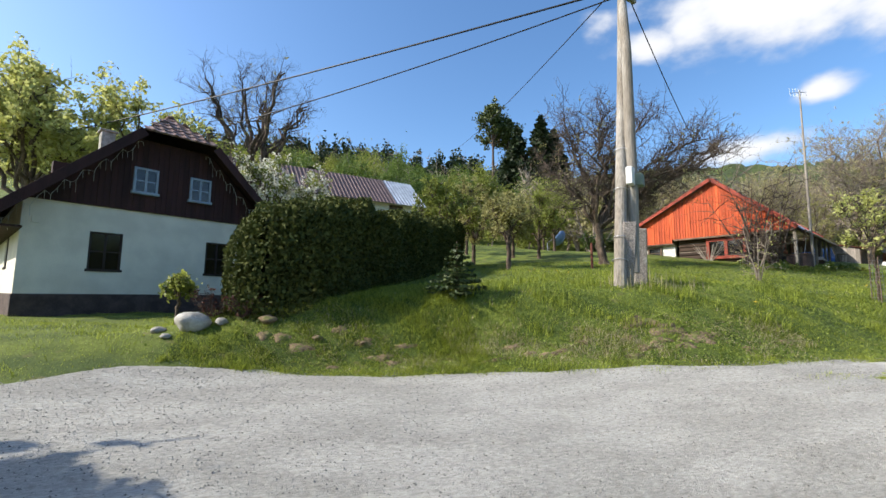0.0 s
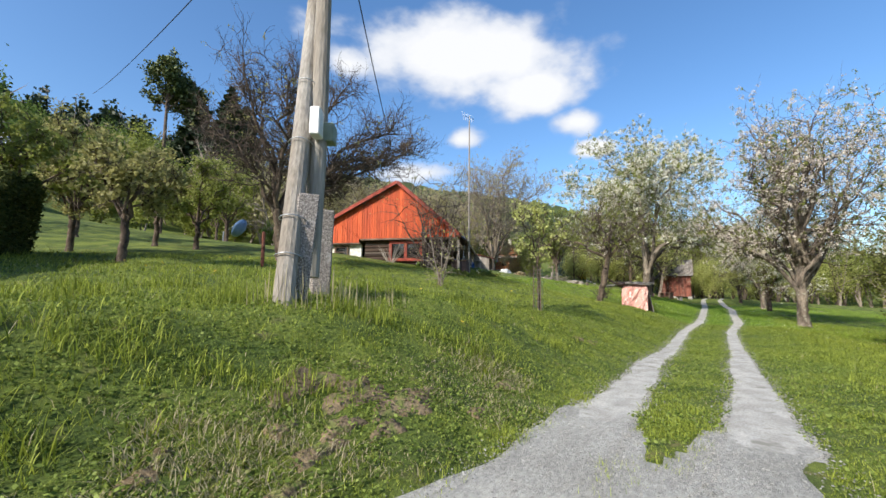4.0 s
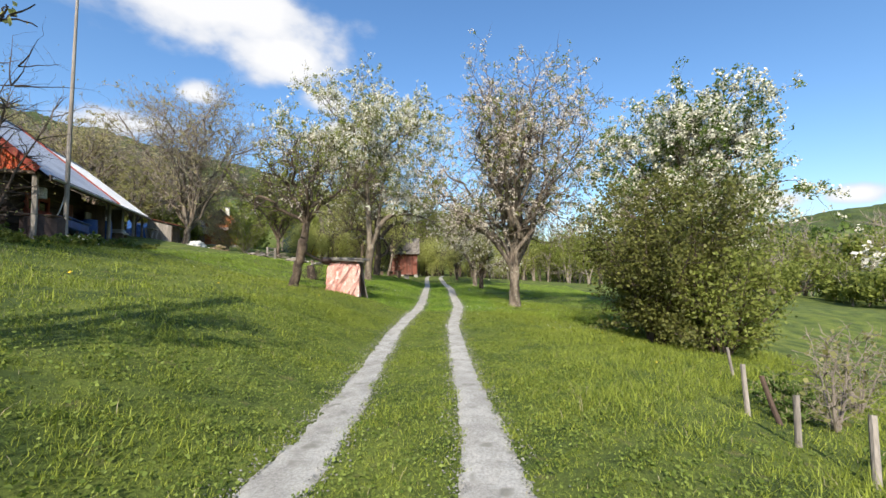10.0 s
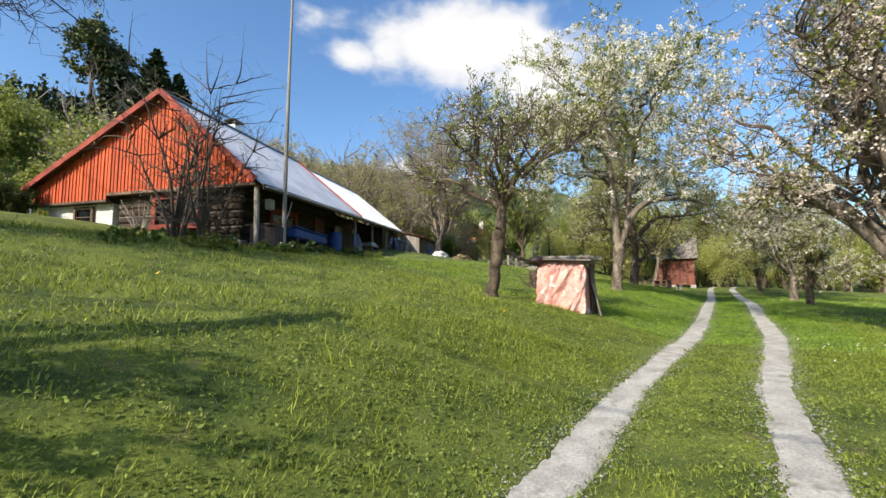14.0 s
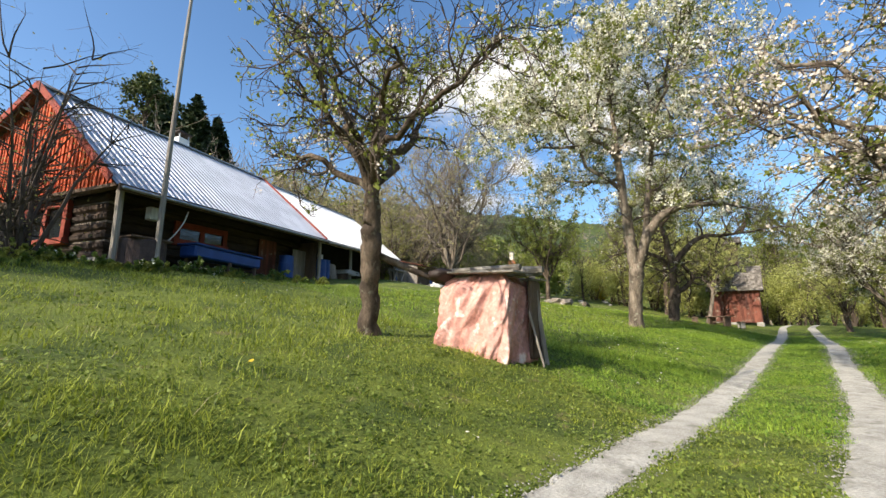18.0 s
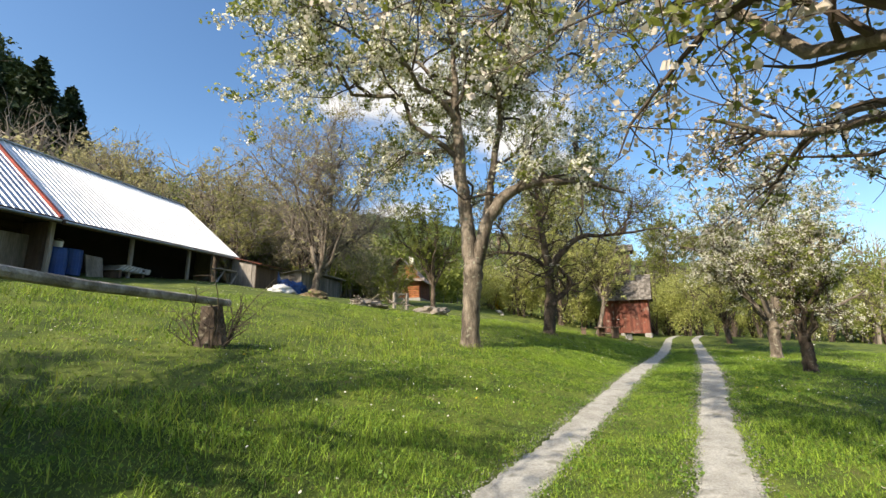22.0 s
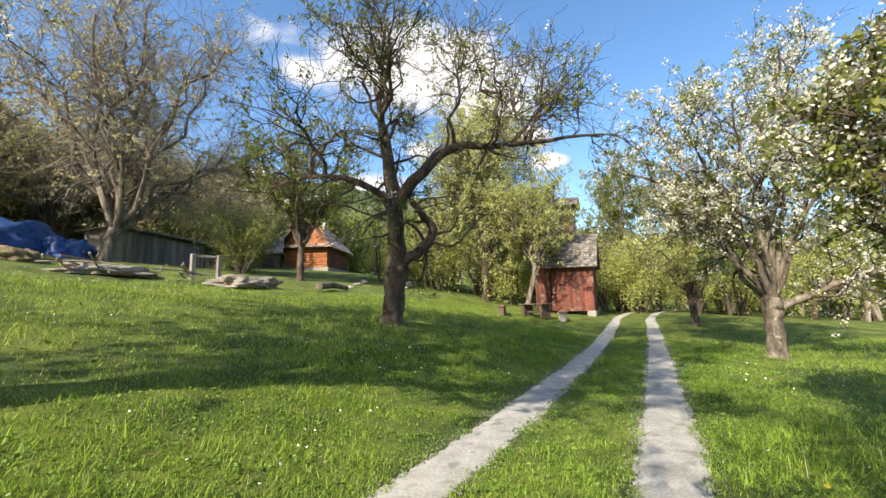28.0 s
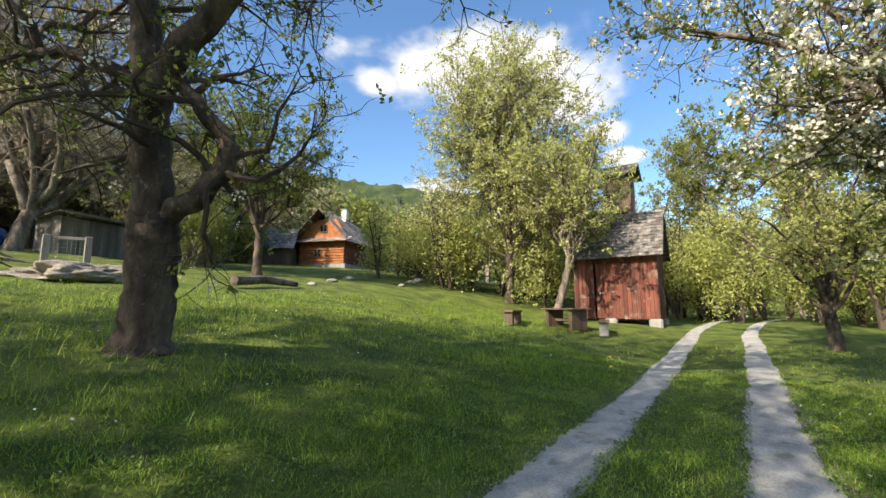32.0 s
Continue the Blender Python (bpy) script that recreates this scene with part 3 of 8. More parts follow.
    td = rs.normal(0, 0.7, (m, 3)) + (B[q, -1] - B[q, 0]) / S[q][:, None] * 0.8
    td[:, 2] += 0.2 - droop * 1.2
    T = curves_np(B[q, g], td, R * twig_len * rs.uniform(0.5, 1.3, m), 4, rs, 0.65, 0.06 - droop * 0.3)
    T = T[T[:, :, 2].min(1) > clear]
    m = len(T)
    tw.append(tubes_np(T, np.full(m, 0.009), np.full(m, 0.005), 3))
    tips = T
    if fine:
        m2 = m * fine
        q = np.repeat(np.arange(m), fine)
        fd = rs.normal(0, 0.8, (m2, 3)) + (T[q, -1] - T[q, 0]) / (R * twig_len)
        fd[:, 2] += 0.25 - droop
        Fn = curves_np(T[q, rs.randint(1, 5, m2)], fd, R * twig_len * 0.5 * rs.uniform(0.4, 1.2, m2), 4, rs, 0.4, 0.05)
        tw.append(tubes_np(Fn[:, ::2], np.full(m2, 0.005), np.full(m2, 0.0035), 3))
        tips = np.concatenate([T, Fn])
    co, fa = join_np(tw)
    part_me("branchwork", mesh_np("branchwork", co, fa, twig or TWIG, False), ob)
    for nm, mt, cnt, size in (("foliage", leaf, leaves, leaf_size), ("blossom", petal, petals, petal_size)):
        if mt is None or not cnt:
            continue
        # tufts: several leaves or petals together at the twig's points
        tufts = max(1, cnt // 9)
        tq = rs.randint(0, len(tips), tufts)
        tc = tips[tq, rs.randint(1, tips.shape[1], tufts)] + rs.normal(0, spread * 0.25, (tufts, 3))
        cen = np.repeat(tc, 9, 0) + rs.normal(0, size * 0.8 + spread * 0.06, (tufts * 9, 3))
        co, fa = quads_at(cen, size, rs, 1.6 if nm == "foliage" else 1.05)
        part_me(nm, mesh_np(nm, co, fa, mt), ob)
    return ob


def conifer(name, x, y, height, radius, label, seed=1, leaf=None, levels=26, group="spruces behind the house", needle=0.22, dens=1.0, bare=0.08):
    rs = np.random.RandomState(seed)
    ob = thing(name, pose(x, y, gz(x, y) - 0.05), label, "conifer", group)
    P = np.array([[0, 0, z] for z in np.linspace(0, height, 12)])
    P[:, :2] += rs.normal(0, 0.01 * height / 10, (12, 2))
    co, fa = tube_np(P, np.linspace(height * 0.017 + 0.012, 0.01, 12), 8)
    part_me("trunk", mesh_np("trunk", co, fa, BARK, True), ob)
    br, cen = [], []
    for q in range(levels):
        f = (q + 0.5) / levels
        z = height * (bare + (0.985 - bare) * f)
        L = radius * (1 - f) ** 0.85 * rs.uniform(0.85, 1.1) + 0.05 * height / 10
        nb = rs.randint(6, 9)
        for b in range(nb):
            az = 2 * np.pi * (b + rs.uniform(-0.35, 0.35)) / nb + q
            l = L * rs.uniform(0.7, 1.08)
            v = np.linspace(0, 1, 5)
            tip = np.array([np.cos(az), np.sin(az), 0])
            line = np.array([0, 0, z]) + tip * (l * v)[:, None]
            line[:, 2] += -0.28 * l * v + 0.22 * l * v ** 2
            br.append(tube_np(line, np.linspace(0.012 * height / 10 + 0.006, 0.004, 5), 3))
            m = max(3, int(l / needle * 9 * dens))
            w = rs.uniform(0.12, 1.02, m)
            side = np.array([-tip[1], tip[0], 0])
            c = np.array([0, 0, z]) + tip * (l * w)[:, None] + side * (rs.normal(0, 0.16, m) * l * (1.15 - w))[:, None]
            c[:, 2] += -0.28 * l * w + 0.22 * l * w ** 2 - np.abs(rs.normal(0, 0.05, m)) * l
            cen.append(c)
    co, fa = join_np(br)
    part_me("branchwork", mesh_np("branchwork", co, fa, TWIG), ob)
    co, fa = quads_at(np.concatenate(cen), needle, rs, 2.0, 0.4)
    part_me("needles", mesh_np("needles", co, fa, leaf or LEAF_DARK), ob)
    return ob


def woods(name, label, spots, leaf, size, count, seed, tall=(7, 12), wide=0.3, twig=None, stems=1, category="woods", low=0.15, bare=0.0):
    """Many far trees in one: stems, limbs and loose leaf clumps."""
    rs = np.random.RandomState(seed)
    cen, A, D, S, H, ST = [], [], [], [], [], []
    for x, y in spots:
        z = gz(x, y)
        h = rs.uniform(*tall)
        r = h * wide * rs.uniform(0.8, 1.25)
        for _ in range(stems):
            a = rs.normal(0, 0.12 * r, 2)
            P = np.array([[x + a[0] * v * 3, y + a[1] * v * 3, z - 0.1 + h * 0.93 * v] for v in np.linspace(0, 1, 6)])
            P[1:, :2] += rs.normal(0, 0.02 * h, (5, 2))
            ST.append((P, h))
            k = int(9 + 10 * bare)
            d = rs.normal(0, 1, (k, 3))
            d[:, 2] = np.abs(d[:, 2]) * 0.7 + 0.3
            A.append(P[rs.randint(1, 6, k)])
            D.append(d)
            S.append(r * rs.uniform(0.5, 1.1, k))
            H.append(np.full(k, h))
        m = int(count * rs.uniform(0.7, 1.2))
        lumps = rs.normal(size=(14, 3))
        lumps /= np.linalg.norm(lumps, axis=1)[:, None]
        lumps *= rs.uniform(0.3, 0.85, (14, 1))
        q = rs.randint(0, 14, m)
        p = lumps[q] + rs.normal(0, 0.2, (m, 3))
        cen.append(np.array([x, y, z + h * (low + 1) / 2]) + p * np.array([r, r, h * (1 - low) / 2]))
    hs = np.array([h for _, h in ST])
    wood = [tubes_np(np.stack([P for P, _ in ST]), 0.012 * hs + 0.03, np.full(len(hs), 0.012), 5)]
    H = np.concatenate(H)
    C = curves_np(np.concatenate(A), np.concatenate(D), np.concatenate(S), 4, rs, 0.3, 0.05)
    wood.append(tubes_np(C, 0.006 * H, np.full(len(H), 0.008), 3))
    if bare:
        q = np.repeat(np.arange(len(C)), 4)
        d = rs.normal(0, 0.7, (len(q), 3)) + (C[q, -1] - C[q, 0])
        d[:, 2] += 0.4
        C2 = curves_np(C[q, rs.randint(1, 5, len(q))], d, H[q] * 0.1, 3, rs, 0.3, 0.05)
        wood.append(tubes_np(C2, 0.0022 * H[q], np.full(len(q), 0.006), 3))
    ob = tagged(new(name), label, category, kind="stuff")
    co, fa = join_np(wood)
    part_me("stems", mesh_np("stems", co, fa, twig or TWIG_GREY), ob)
    co, fa = quads_at(np.concatenate(cen), size, rs, 1.3)
    part_me("foliage", mesh_np("foliage", co, fa, leaf), ob)
    return ob

# ---- the orchard trees, along the walk ----
tree("pear_tree", 26.95, 7.85, [(0, 0, 0, .25), (-.03, -.08, 1.2, .22), (-.1, -.2, 2.0, .25), (-.12, -.22, 2.3, .24)], (-.2, 0, 7.9, 5.6, 5.6, 4.2),
     [(-4.2, 3.0, 7.8), (3.6, 3.2, 7.6), (-2.4, 4.8, 8.4), (2.2, -4.2, 8.4), (-3.6, -3.4, 8.2), (4.2, -2.0, 7.0), (-4.2, .8, 7.0), (1.5, 4.6, 6.8), (-2.8, -.8, 8.8), (3.6, .6, 8.6), (-1.6, -.8, 10.8), (-2.6, 2.0, 10.2), (2.4, 1.0, 10.0), (.2, -2.6, 10.0)],
     "tall old pear tree with a forked trunk, in white blossom", leaf=LEAF_SPRING, leaves=30000, leaf_size=.07, petal=PETAL, petals=66000, petal_size=.068, seed=11, bark=BARK_PALE, limb_r=.1, subs=13, twigs=8, fine=1, clear=3.5, droop=.1, from_limbs=True,
     limbs=[[(-.12, -.2, 2.1, .21), (-.3, -.12, 3.5, .19), (-.5, -.05, 5.1, .16), (-.6, .0, 7.4, .08), (-.4, .2, 9.8, .03)],
            [(-.1, -.25, 2.15, .19), (-.12, -.55, 2.9, .18), (-.12, -.78, 3.5, .165), (.15, -1.4, 4.2, .13), (1.0, -2.6, 4.3, .07), (2.0, -3.6, 4.0, .03)],
            [(-.12, -.6, 3.2, .12), (.2, -.7, 4.8, .1), (.6, -.9, 7.0, .07), (.7, -.9, 9.4, .03)]])
tree("apple_tree", 15.48, 7.57, [(0, 0, 0, .16), (-.16, -.25, .8, .14), (-.28, -.42, 1.4, .16), (-.38, -.57, 1.9, .12), (-.5, -.75, 2.8, .08)], (-.4, -.5, 3.3, 2.7, 2.7, 1.7), 10,
     "old apple tree with a knotty trunk and sparse young leaves", leaf=LEAF_SPRING, leaves=4800, leaf_size=.045, petal=PETAL_PINK, petals=2600, petal_size=.036, seed=12, limb_r=.07, subs=11, twigs=7, fine=2, droop=.05,
     dead=[[(-.27, -.4, 1.3, .06), (.4, -.6, 1.05, .05), (.9, -1.0, .8, .04), (1.15, -1.25, .7, .02)]])
tree("apple_tree", 36.3, 9.5, [(0, 0, 0, .29), (.02, -.05, .8, .27), (-.02, -.15, 1.35, .29), (-.05, -.2, 1.6, .26)], (.6, -.8, 6.0, 4.2, 4.2, 3.6),
     [(-2.4, 1.2, 5.4), (.4, 2.2, 5.8), (-1.6, -1.4, 6.4), (2.4, 1.2, 6.4), (.2, .4, 7.6), (1.6, -2.6, 6.4), (.4, -1.8, 7.6), (-1.8, .4, 7.4), (.2, .4, 9.0), (1.6, -1.4, 8.6), (2.4, -3.6, 6.4), (1.4, -3.8, 5.8), (-1.2, -.8, 8.8)],
     "gnarled dark apple tree with crooked limbs and few leaves", leaf=LEAF_SPRING, leaves=11000, leaf_size=.05, petal=PETAL, petals=2500, petal_size=.045, seed=13, limb_r=.085, subs=14, twigs=8, fine=2, droop=.06, from_limbs=True,
     limbs=[[(-.05, -.2, 1.5, .23), (-.16, -.2, 2.4, .22), (-.18, -.25, 3.1, .21), (-.35, -.1, 4.3, .16), (-.5, .2, 6.2, .05)],
            [(-.18, -.25, 2.95, .18), (.1, -.85, 3.9, .15), (.5, -1.6, 4.6, .12), (1.0, -2.3, 4.5, .08), (1.9, -3.6, 4.7, .06), (2.8, -4.8, 4.9, .03)],
            [(-.05, -.22, 1.5, .15), (.3, -.6, 1.8, .13), (.5, -1.0, 2.35, .12), (.25, -.8, 2.75, .09), (.0, -.55, 3.2, .08)],
            [(-.2, -.2, 3.1, .1), (-.8, .7, 3.75, .08), (-1.3, 1.8, 3.9, .06), (-1.7, 2.6, 3.6, .03)]])
tree("blossoming_tree", 21.3, -.55, [(0, 0, 0, .27), (.03, 0, 1.0, .22), (0, 0, 1.8, .23), (0, 0, 3.0, .18)], (0, 0, 6.3, 4.5, 4.5, 5.2), 24,
     "large apple tree with pale blossom and bare grey twigs", leaf=LEAF_SPRING, leaves=16000, leaf_size=.06, petal=PETAL_PINK, petals=38000, petal_size=.062, seed=14, bark=BARK_PALE, limb_r=.11, subs=10, twigs=7, twig=TWIG, fine=1, droop=.06, clear=3.0, low=.6,
     limbs=[[(0, 0, 1.6, .12), (-.3, .8, 3.0, .1), (-.45, 1.6, 3.7, .08), (-.3, 2.5, 4.3, .06), (-.2, 3.3, 5.2, .025)],
            [(0, 0, 1.7, .13), (2.4, .2, 3.8, .1), (4.0, .7, 4.4, .08), (4.6, 1.6, 4.55, .06), (4.6, 2.8, 5.3, .025)],
            [(2.2, .2, 3.7, .08), (4.6, .9, 4.9, .06), (6.0, 1.5, 4.8, .045), (7.2, 2.1, 4.1, .02)], [(0, 0, 1.7, .1), (1.8, -1.4, 4.2, .08), (3.8, -1.0, 5.2, .05), (5.6, -.3, 5.0, .02)]])
tree("cherry_tree", 21.0, -8.3, [(0, 0, 0, .24), (0, 0, 1.6, .2), (.1, .1, 3.6, .16), (.1, .0, 6.0, .1)], (0, 0, 5.6, 4.1, 4.1, 5.0), 18,
     "cherry tree covered in white blossom and fresh green leaves", leaf=LEAF_GREEN, leaves=34000, leaf_size=.085, petal=PETAL, petals=52000, petal_size=.085, seed=15, droop=.22, low=.3, subs=10, twigs=7, fine=2, twig_len=.26)
tree("blossoming_tree", 42.4, 1.25, [(0, 0, 0, .23), (.05, -.03, 1.0, .21), (.1, -.06, 1.7, .21)], (0.2, 0.2, 5.2, 4.0, 4.0, 3.4), 12,
     "old apple tree in full white blossom with a pale leaning trunk", leaf=LEAF_SPRING, leaves=20000, leaf_size=.055, petal=PETAL, petals=42000, petal_size=.052, seed=16, bark=BARK_PALE, limb_r=.085, subs=12, twigs=8, fine=2,
     limbs=[[(.08, -.05, 1.3, .12), (.3, -.7, 1.6, .10), (.5, -1.5, 2.0, .09), (.6, -2.4, 2.25, .07), (.6, -3.4, 2.9, .03)]])
tree("blossoming_tree", 33.4, .78, [(0, 0, 0, .17), (.05, 0, .7, .15), (.05, .05, 1.2, .14)], (.2, -.3, 3.0, 1.5, 1.5, 1.5), 11,
     "small apple tree with thin white blossom", leaf=LEAF_SPRING, leaves=12000, leaf_size=.045, petal=PETAL, petals=13000, petal_size=.04, seed=17, limb_r=.07, subs=9, twigs=7, fine=2)
tree("apple_tree", 50.2, 3.25, [(0, 0, 0, .17), (.05, .08, .7, .15), (0, .1, 1.3, .14)], (0, .1, 3.5, 2.7, 2.7, 2.2), 12,
     "small leafy apple tree on the meadow", leaf=LEAF_FRESH, leaves=10000, leaf_size=.065, seed=18, limb_r=.07, fine=2)
tree("sapling", 3.5, 5.3, [(0, 0, 0, .03), (.02, 0, .8, .026), (.0, .02, 1.5, .022)], (0, 0, 2.1, .95, .95, .75), 8,
     "young fruit tree with fresh leaves inside a wire guard", leaf=LEAF_FRESH, leaves=1700, leaf_size=.045, seed=19, limb_r=.016, subs=5, twigs=4, category="sapling", fine=0)

# ---- materials of the buildings ----
ORANGE = mat("orange_boards", (0.56, 0.105, 0.035), 0.75, vary=0.3, scale=2.5, bump=0.4, fine=30, col2=(0.40, 0.07, 0.028), obj=0.18, stretch=(1, 1, 0.12))
RED_TRIM = mat("red_painted_wood", (0.34, 0.065, 0.04), 0.75, vary=0.35, scale=3, bump=0.4, col2=(0.20, 0.042, 0.028))
RED_DARK = mat("dark_red_boards", (0.20, 0.062, 0.04), 0.85, vary=0.4, scale=4, bump=0.5, col2=(0.10, 0.04, 0.028), obj=0.25, stain=((0.27, 0.20, 0.15), 5.0, 0.60), stretch=(1, 1, 0.15))
LOG = mat("dark_log", (0.065, 0.042, 0.03), 0.85, vary=0.4, scale=3, bump=0.6, fine=25, col2=(0.032, 0.022, 0.017), obj=0.2, stretch=(.2, .2, 1), hard=1.8)
CHINK = mat("pale_chinking", (0.24, 0.20, 0.165), 0.95, vary=0.3, scale=6, bump=0.4)
OLD_WOOD = mat("weathered_grey_wood", (0.33, 0.29, 0.25), 0.9, vary=0.35, scale=3, bump=0.6, fine=35, col2=(0.19, 0.165, 0.14), obj=0.22, stretch=(1, 1, 0.12), hard=2)
BROWN_WOOD = mat("brown_old_wood", (0.17, 0.115, 0.08), 0.85, vary=0.35, scale=3, bump=0.5, col2=(0.09, 0.06, 0.045), obj=0.2, stretch=(1, 1, 0.15), hard=1.8)
PLASTER = mat("white_plaster", (0.76, 0.70, 0.58), 0.92, vary=0.12, scale=1.6, bump=0.25, fine=40, col2=(0.66, 0.605, 0.50))
LIMEWASH = mat("limewashed_wall", (0.74, 0.72, 0.68), 0.95, vary=0.2, scale=4, bump=0.7, fine=18, col2=(0.55, 0.52, 0.47))
STEEL_ROOF = mat("ribbed_steel_roof", (0.55, 0.57, 0.60), 0.36, metal=0.75, vary=0.15, scale=1.2, bump=0.1, col2=(0.42, 0.44, 0.47))
STEEL_BRIGHT = mat("bright_steel_roof", (0.80, 0.79, 0.77), 0.42, metal=0.35, vary=0.08, scale=1.5, bump=0.1, col2=(0.70, 0.69, 0.67))
STEEL = mat("galvanised_steel", (0.5, 0.5, 0.5), 0.45, metal=0.9, vary=0.2, scale=8, bump=0.1)
CONCRETE = mat("weathered_concrete", (0.36, 0.34, 0.31), 0.95, vary=0.35, scale=7, bump=0.8, fine=45, col2=(0.22, 0.205, 0.185), hard=2.4)
BLUE_PLASTIC = mat("blue_plastic", (0.03, 0.09, 0.32), 0.45, vary=0.2, scale=3, bump=0.1, col2=(0.025, 0.07, 0.24))
# near-black that stands in for the shade of open or unlit insides
SHADE_BLACK = mat("interior_shade_black", (0.025, 0.022, 0.02), 0.95, vary=0.3, scale=2, bump=0.2)
WHITE_PAINT = mat("white_paint", (0.78, 0.77, 0.74), 0.6, vary=0.1, scale=4, bump=0.15)
CURTAIN = mat("net_curtain", (0.62, 0.61, 0.58), 0.9, vary=0.25, scale=14, bump=0.3, stretch=(1, 1, 0.1))
TILE = mat("brown_roof_tile", (0.23, 0.125, 0.095), 0.8, vary=0.35, scale=5, bump=0.4, col2=(0.15, 0.085, 0.07), obj=0.2, isl=0.0)
TILE_I = mat("brown_roof_tile_rest", (0.27, 0.19, 0.17), 0.8, vary=0.3, scale=5, bump=0.4, col2=(0.15, 0.085, 0.07), isl=0.25)
SHINGLE_I = mat("grey_wood_shingle", (0.24, 0.215, 0.19), 0.95, vary=0.35, scale=4, bump=0.6, col2=(0.12, 0.105, 0.09), isl=0.35)
SIDING = mat("dark_stained_siding", (0.055, 0.022, 0.02), 0.8, vary=0.35, scale=3, bump=0.3, col2=(0.035, 0.015, 0.014), obj=0.2, stretch=(1, 1, .15))
PLINTH = mat("dark_plinth_stone", (0.10, 0.07, 0.062), 0.9, vary=0.35, scale=3, bump=0.6, fine=22)
BLUE_TRIM = mat("blue_grey_frame", (0.30, 0.36, 0.44), 0.6, vary=0.15, scale=5, bump=0.1)
DARK_FRAME = mat("dark_window_frame", (0.035, 0.022, 0.018), 0.6, vary=0.2, scale=5, bump=0.1)


def glass_mat():
    m = bpy.data.materials.new("window_glass")
    m.use_nodes = True
    b = m.node_tree.nodes["Principled BSDF"]
    b.inputs["Base Color"].default_value = (0.02, 0.022, 0.025, 1)
    b.inputs["Roughness"].default_value = 0.06
    b.inputs["Specular IOR Level"].default_value = 0.6
    b.inputs["Transmission Weight"].default_value = 0.55
    return m


GLASS = glass_mat()


def shear(bm, k):
    for v in bm.verts:
        v.co.z += k * v.co.x


def bx(*a, bevel=0.0, m=None, k=0.0):
    b = bmesh.new()
    box(b, *a, m=m, bevel=bevel)
    if k:
        shear(b, k)
    return b


def beam(p, q, w, h, up=(0, 0, 1)):
    """A squared bar from p to q."""
    p, q = Vector(p), Vector(q)
    b = bmesh.new()
    L = (q - p).length
    rot = (q - p).to_track_quat("X", "Z").to_matrix().to_4x4()
    box(b, 0, L, -w / 2, w / 2, -h / 2, h / 2, m=Matrix.Translation(p) @ rot, bevel=min(w, h) * 0.12)
    return b


def rod_me(name, pts, rad, mt, sides=8, rough=0.0):
    co, fa = tube_np(pts, rad if np.ndim(rad) else np.full(len(pts), rad), sides, 3, rough)
    me = mesh_np(name, co, fa, mt, True)
    return me


def capped(name, pts, rad, mt, sides=10, rough=0.0):
    """A round bar with closed ends."""
    pts = np.asarray(pts, float)
    rad = np.full(len(pts), rad) if np.ndim(rad) == 0 else np.asarray(rad, float)
    pts = np.concatenate([pts[:1], pts, pts[-1:]])
    d0, d1 = pts[2] - pts[1], pts[-2] - pts[-3]
    pts[0] -= 1e-4 * d0
    pts[-1] += 1e-4 * d1
    co, fa = tube_np(pts, np.concatenate([[1e-4], rad, [1e-4]]), sides, 3, rough)
    return mesh_np(name, co, fa, mt, False)


def window(parent, x, y0, y1, z0, z1, frame_mat, axis="y", cols=2, rows=1, fw=0.08, depth=0.09, out=-1, name="window", k=0.0, behind=None, bar=0.035):
    """A window in a wall: frame, bars, each pane, and a dark room or curtain behind. axis: the wall runs along y (at x) or along x (at y = x)."""
    ob = new(name)
    ob.parent = parent

    def put(nm, u0, u1, v0, v1, d0, d1, mt, bev=0.0):
        b = bmesh.new()
        if axis == "y":
            box(b, min(x + out * d0, x + out * d1), max(x + out * d0, x + out * d1), u0, u1, v0, v1, bevel=bev)
        else:
            box(b, u0, u1, min(x + out * d0, x + out * d1), max(x + out * d0, x + out * d1), v0, v1, bevel=bev)
        if k:
            shear(b, k)
        return part(nm, b, mt, ob)
    put("frame_side", y0, y0 + fw, z0, z1, -0.05, depth, frame_mat, .008)
    put("frame_side", y1 - fw, y1, z0, z1, -0.05, depth, frame_mat, .008)
    put("frame_head", y0 + fw, y1 - fw, z1 - fw, z1, -0.05, depth - .004, frame_mat, .008)
    put("window_sill", y0 - 0.04, y1 + 0.04, z0 - 0.03, z0 + fw * 0.8, -0.05, depth + 0.05, frame_mat, .008)
    iy0, iy1, iz0, iz1 = y0 + fw, y1 - fw, z0 + fw * .8, z1 - fw
    for c in range(1, cols):
        u = iy0 + (iy1 - iy0) * c / cols
        put("mullion", u - fw * .5, u + fw * .5, iz0, iz1, -.03, depth - .02, frame_mat, .006)
    for r in range(1, rows):
        v = iz0 + (iz1 - iz0) * r / rows
        for c in range(cols):
            u0 = iy0 + (iy1 - iy0) * c / cols + (fw * .5 if c else 0)
            u1 = iy0 + (iy1 - iy0) * (c + 1) / cols - (fw * .5 if c < cols - 1 else 0)
            put("glazing_bar", u0, u1, v - bar / 2, v + bar / 2, -.02, depth - .035, frame_mat)
    for c in range(cols):
        u0 = iy0 + (iy1 - iy0) * c / cols + (fw * .5 if c else 0)
        u1 = iy0 + (iy1 - iy0) * (c + 1) / cols - (fw * .5 if c < cols - 1 else 0)
        put("pane", u0, u1, iz0, iz1, 0.0, 0.008, GLASS)
        if behind:
            put("curtain", u0 + (u1 - u0) * .08, u1 - (u1 - u0) * .12, iz0 + .02, iz1, -.05, -.035, behind)
    return ob


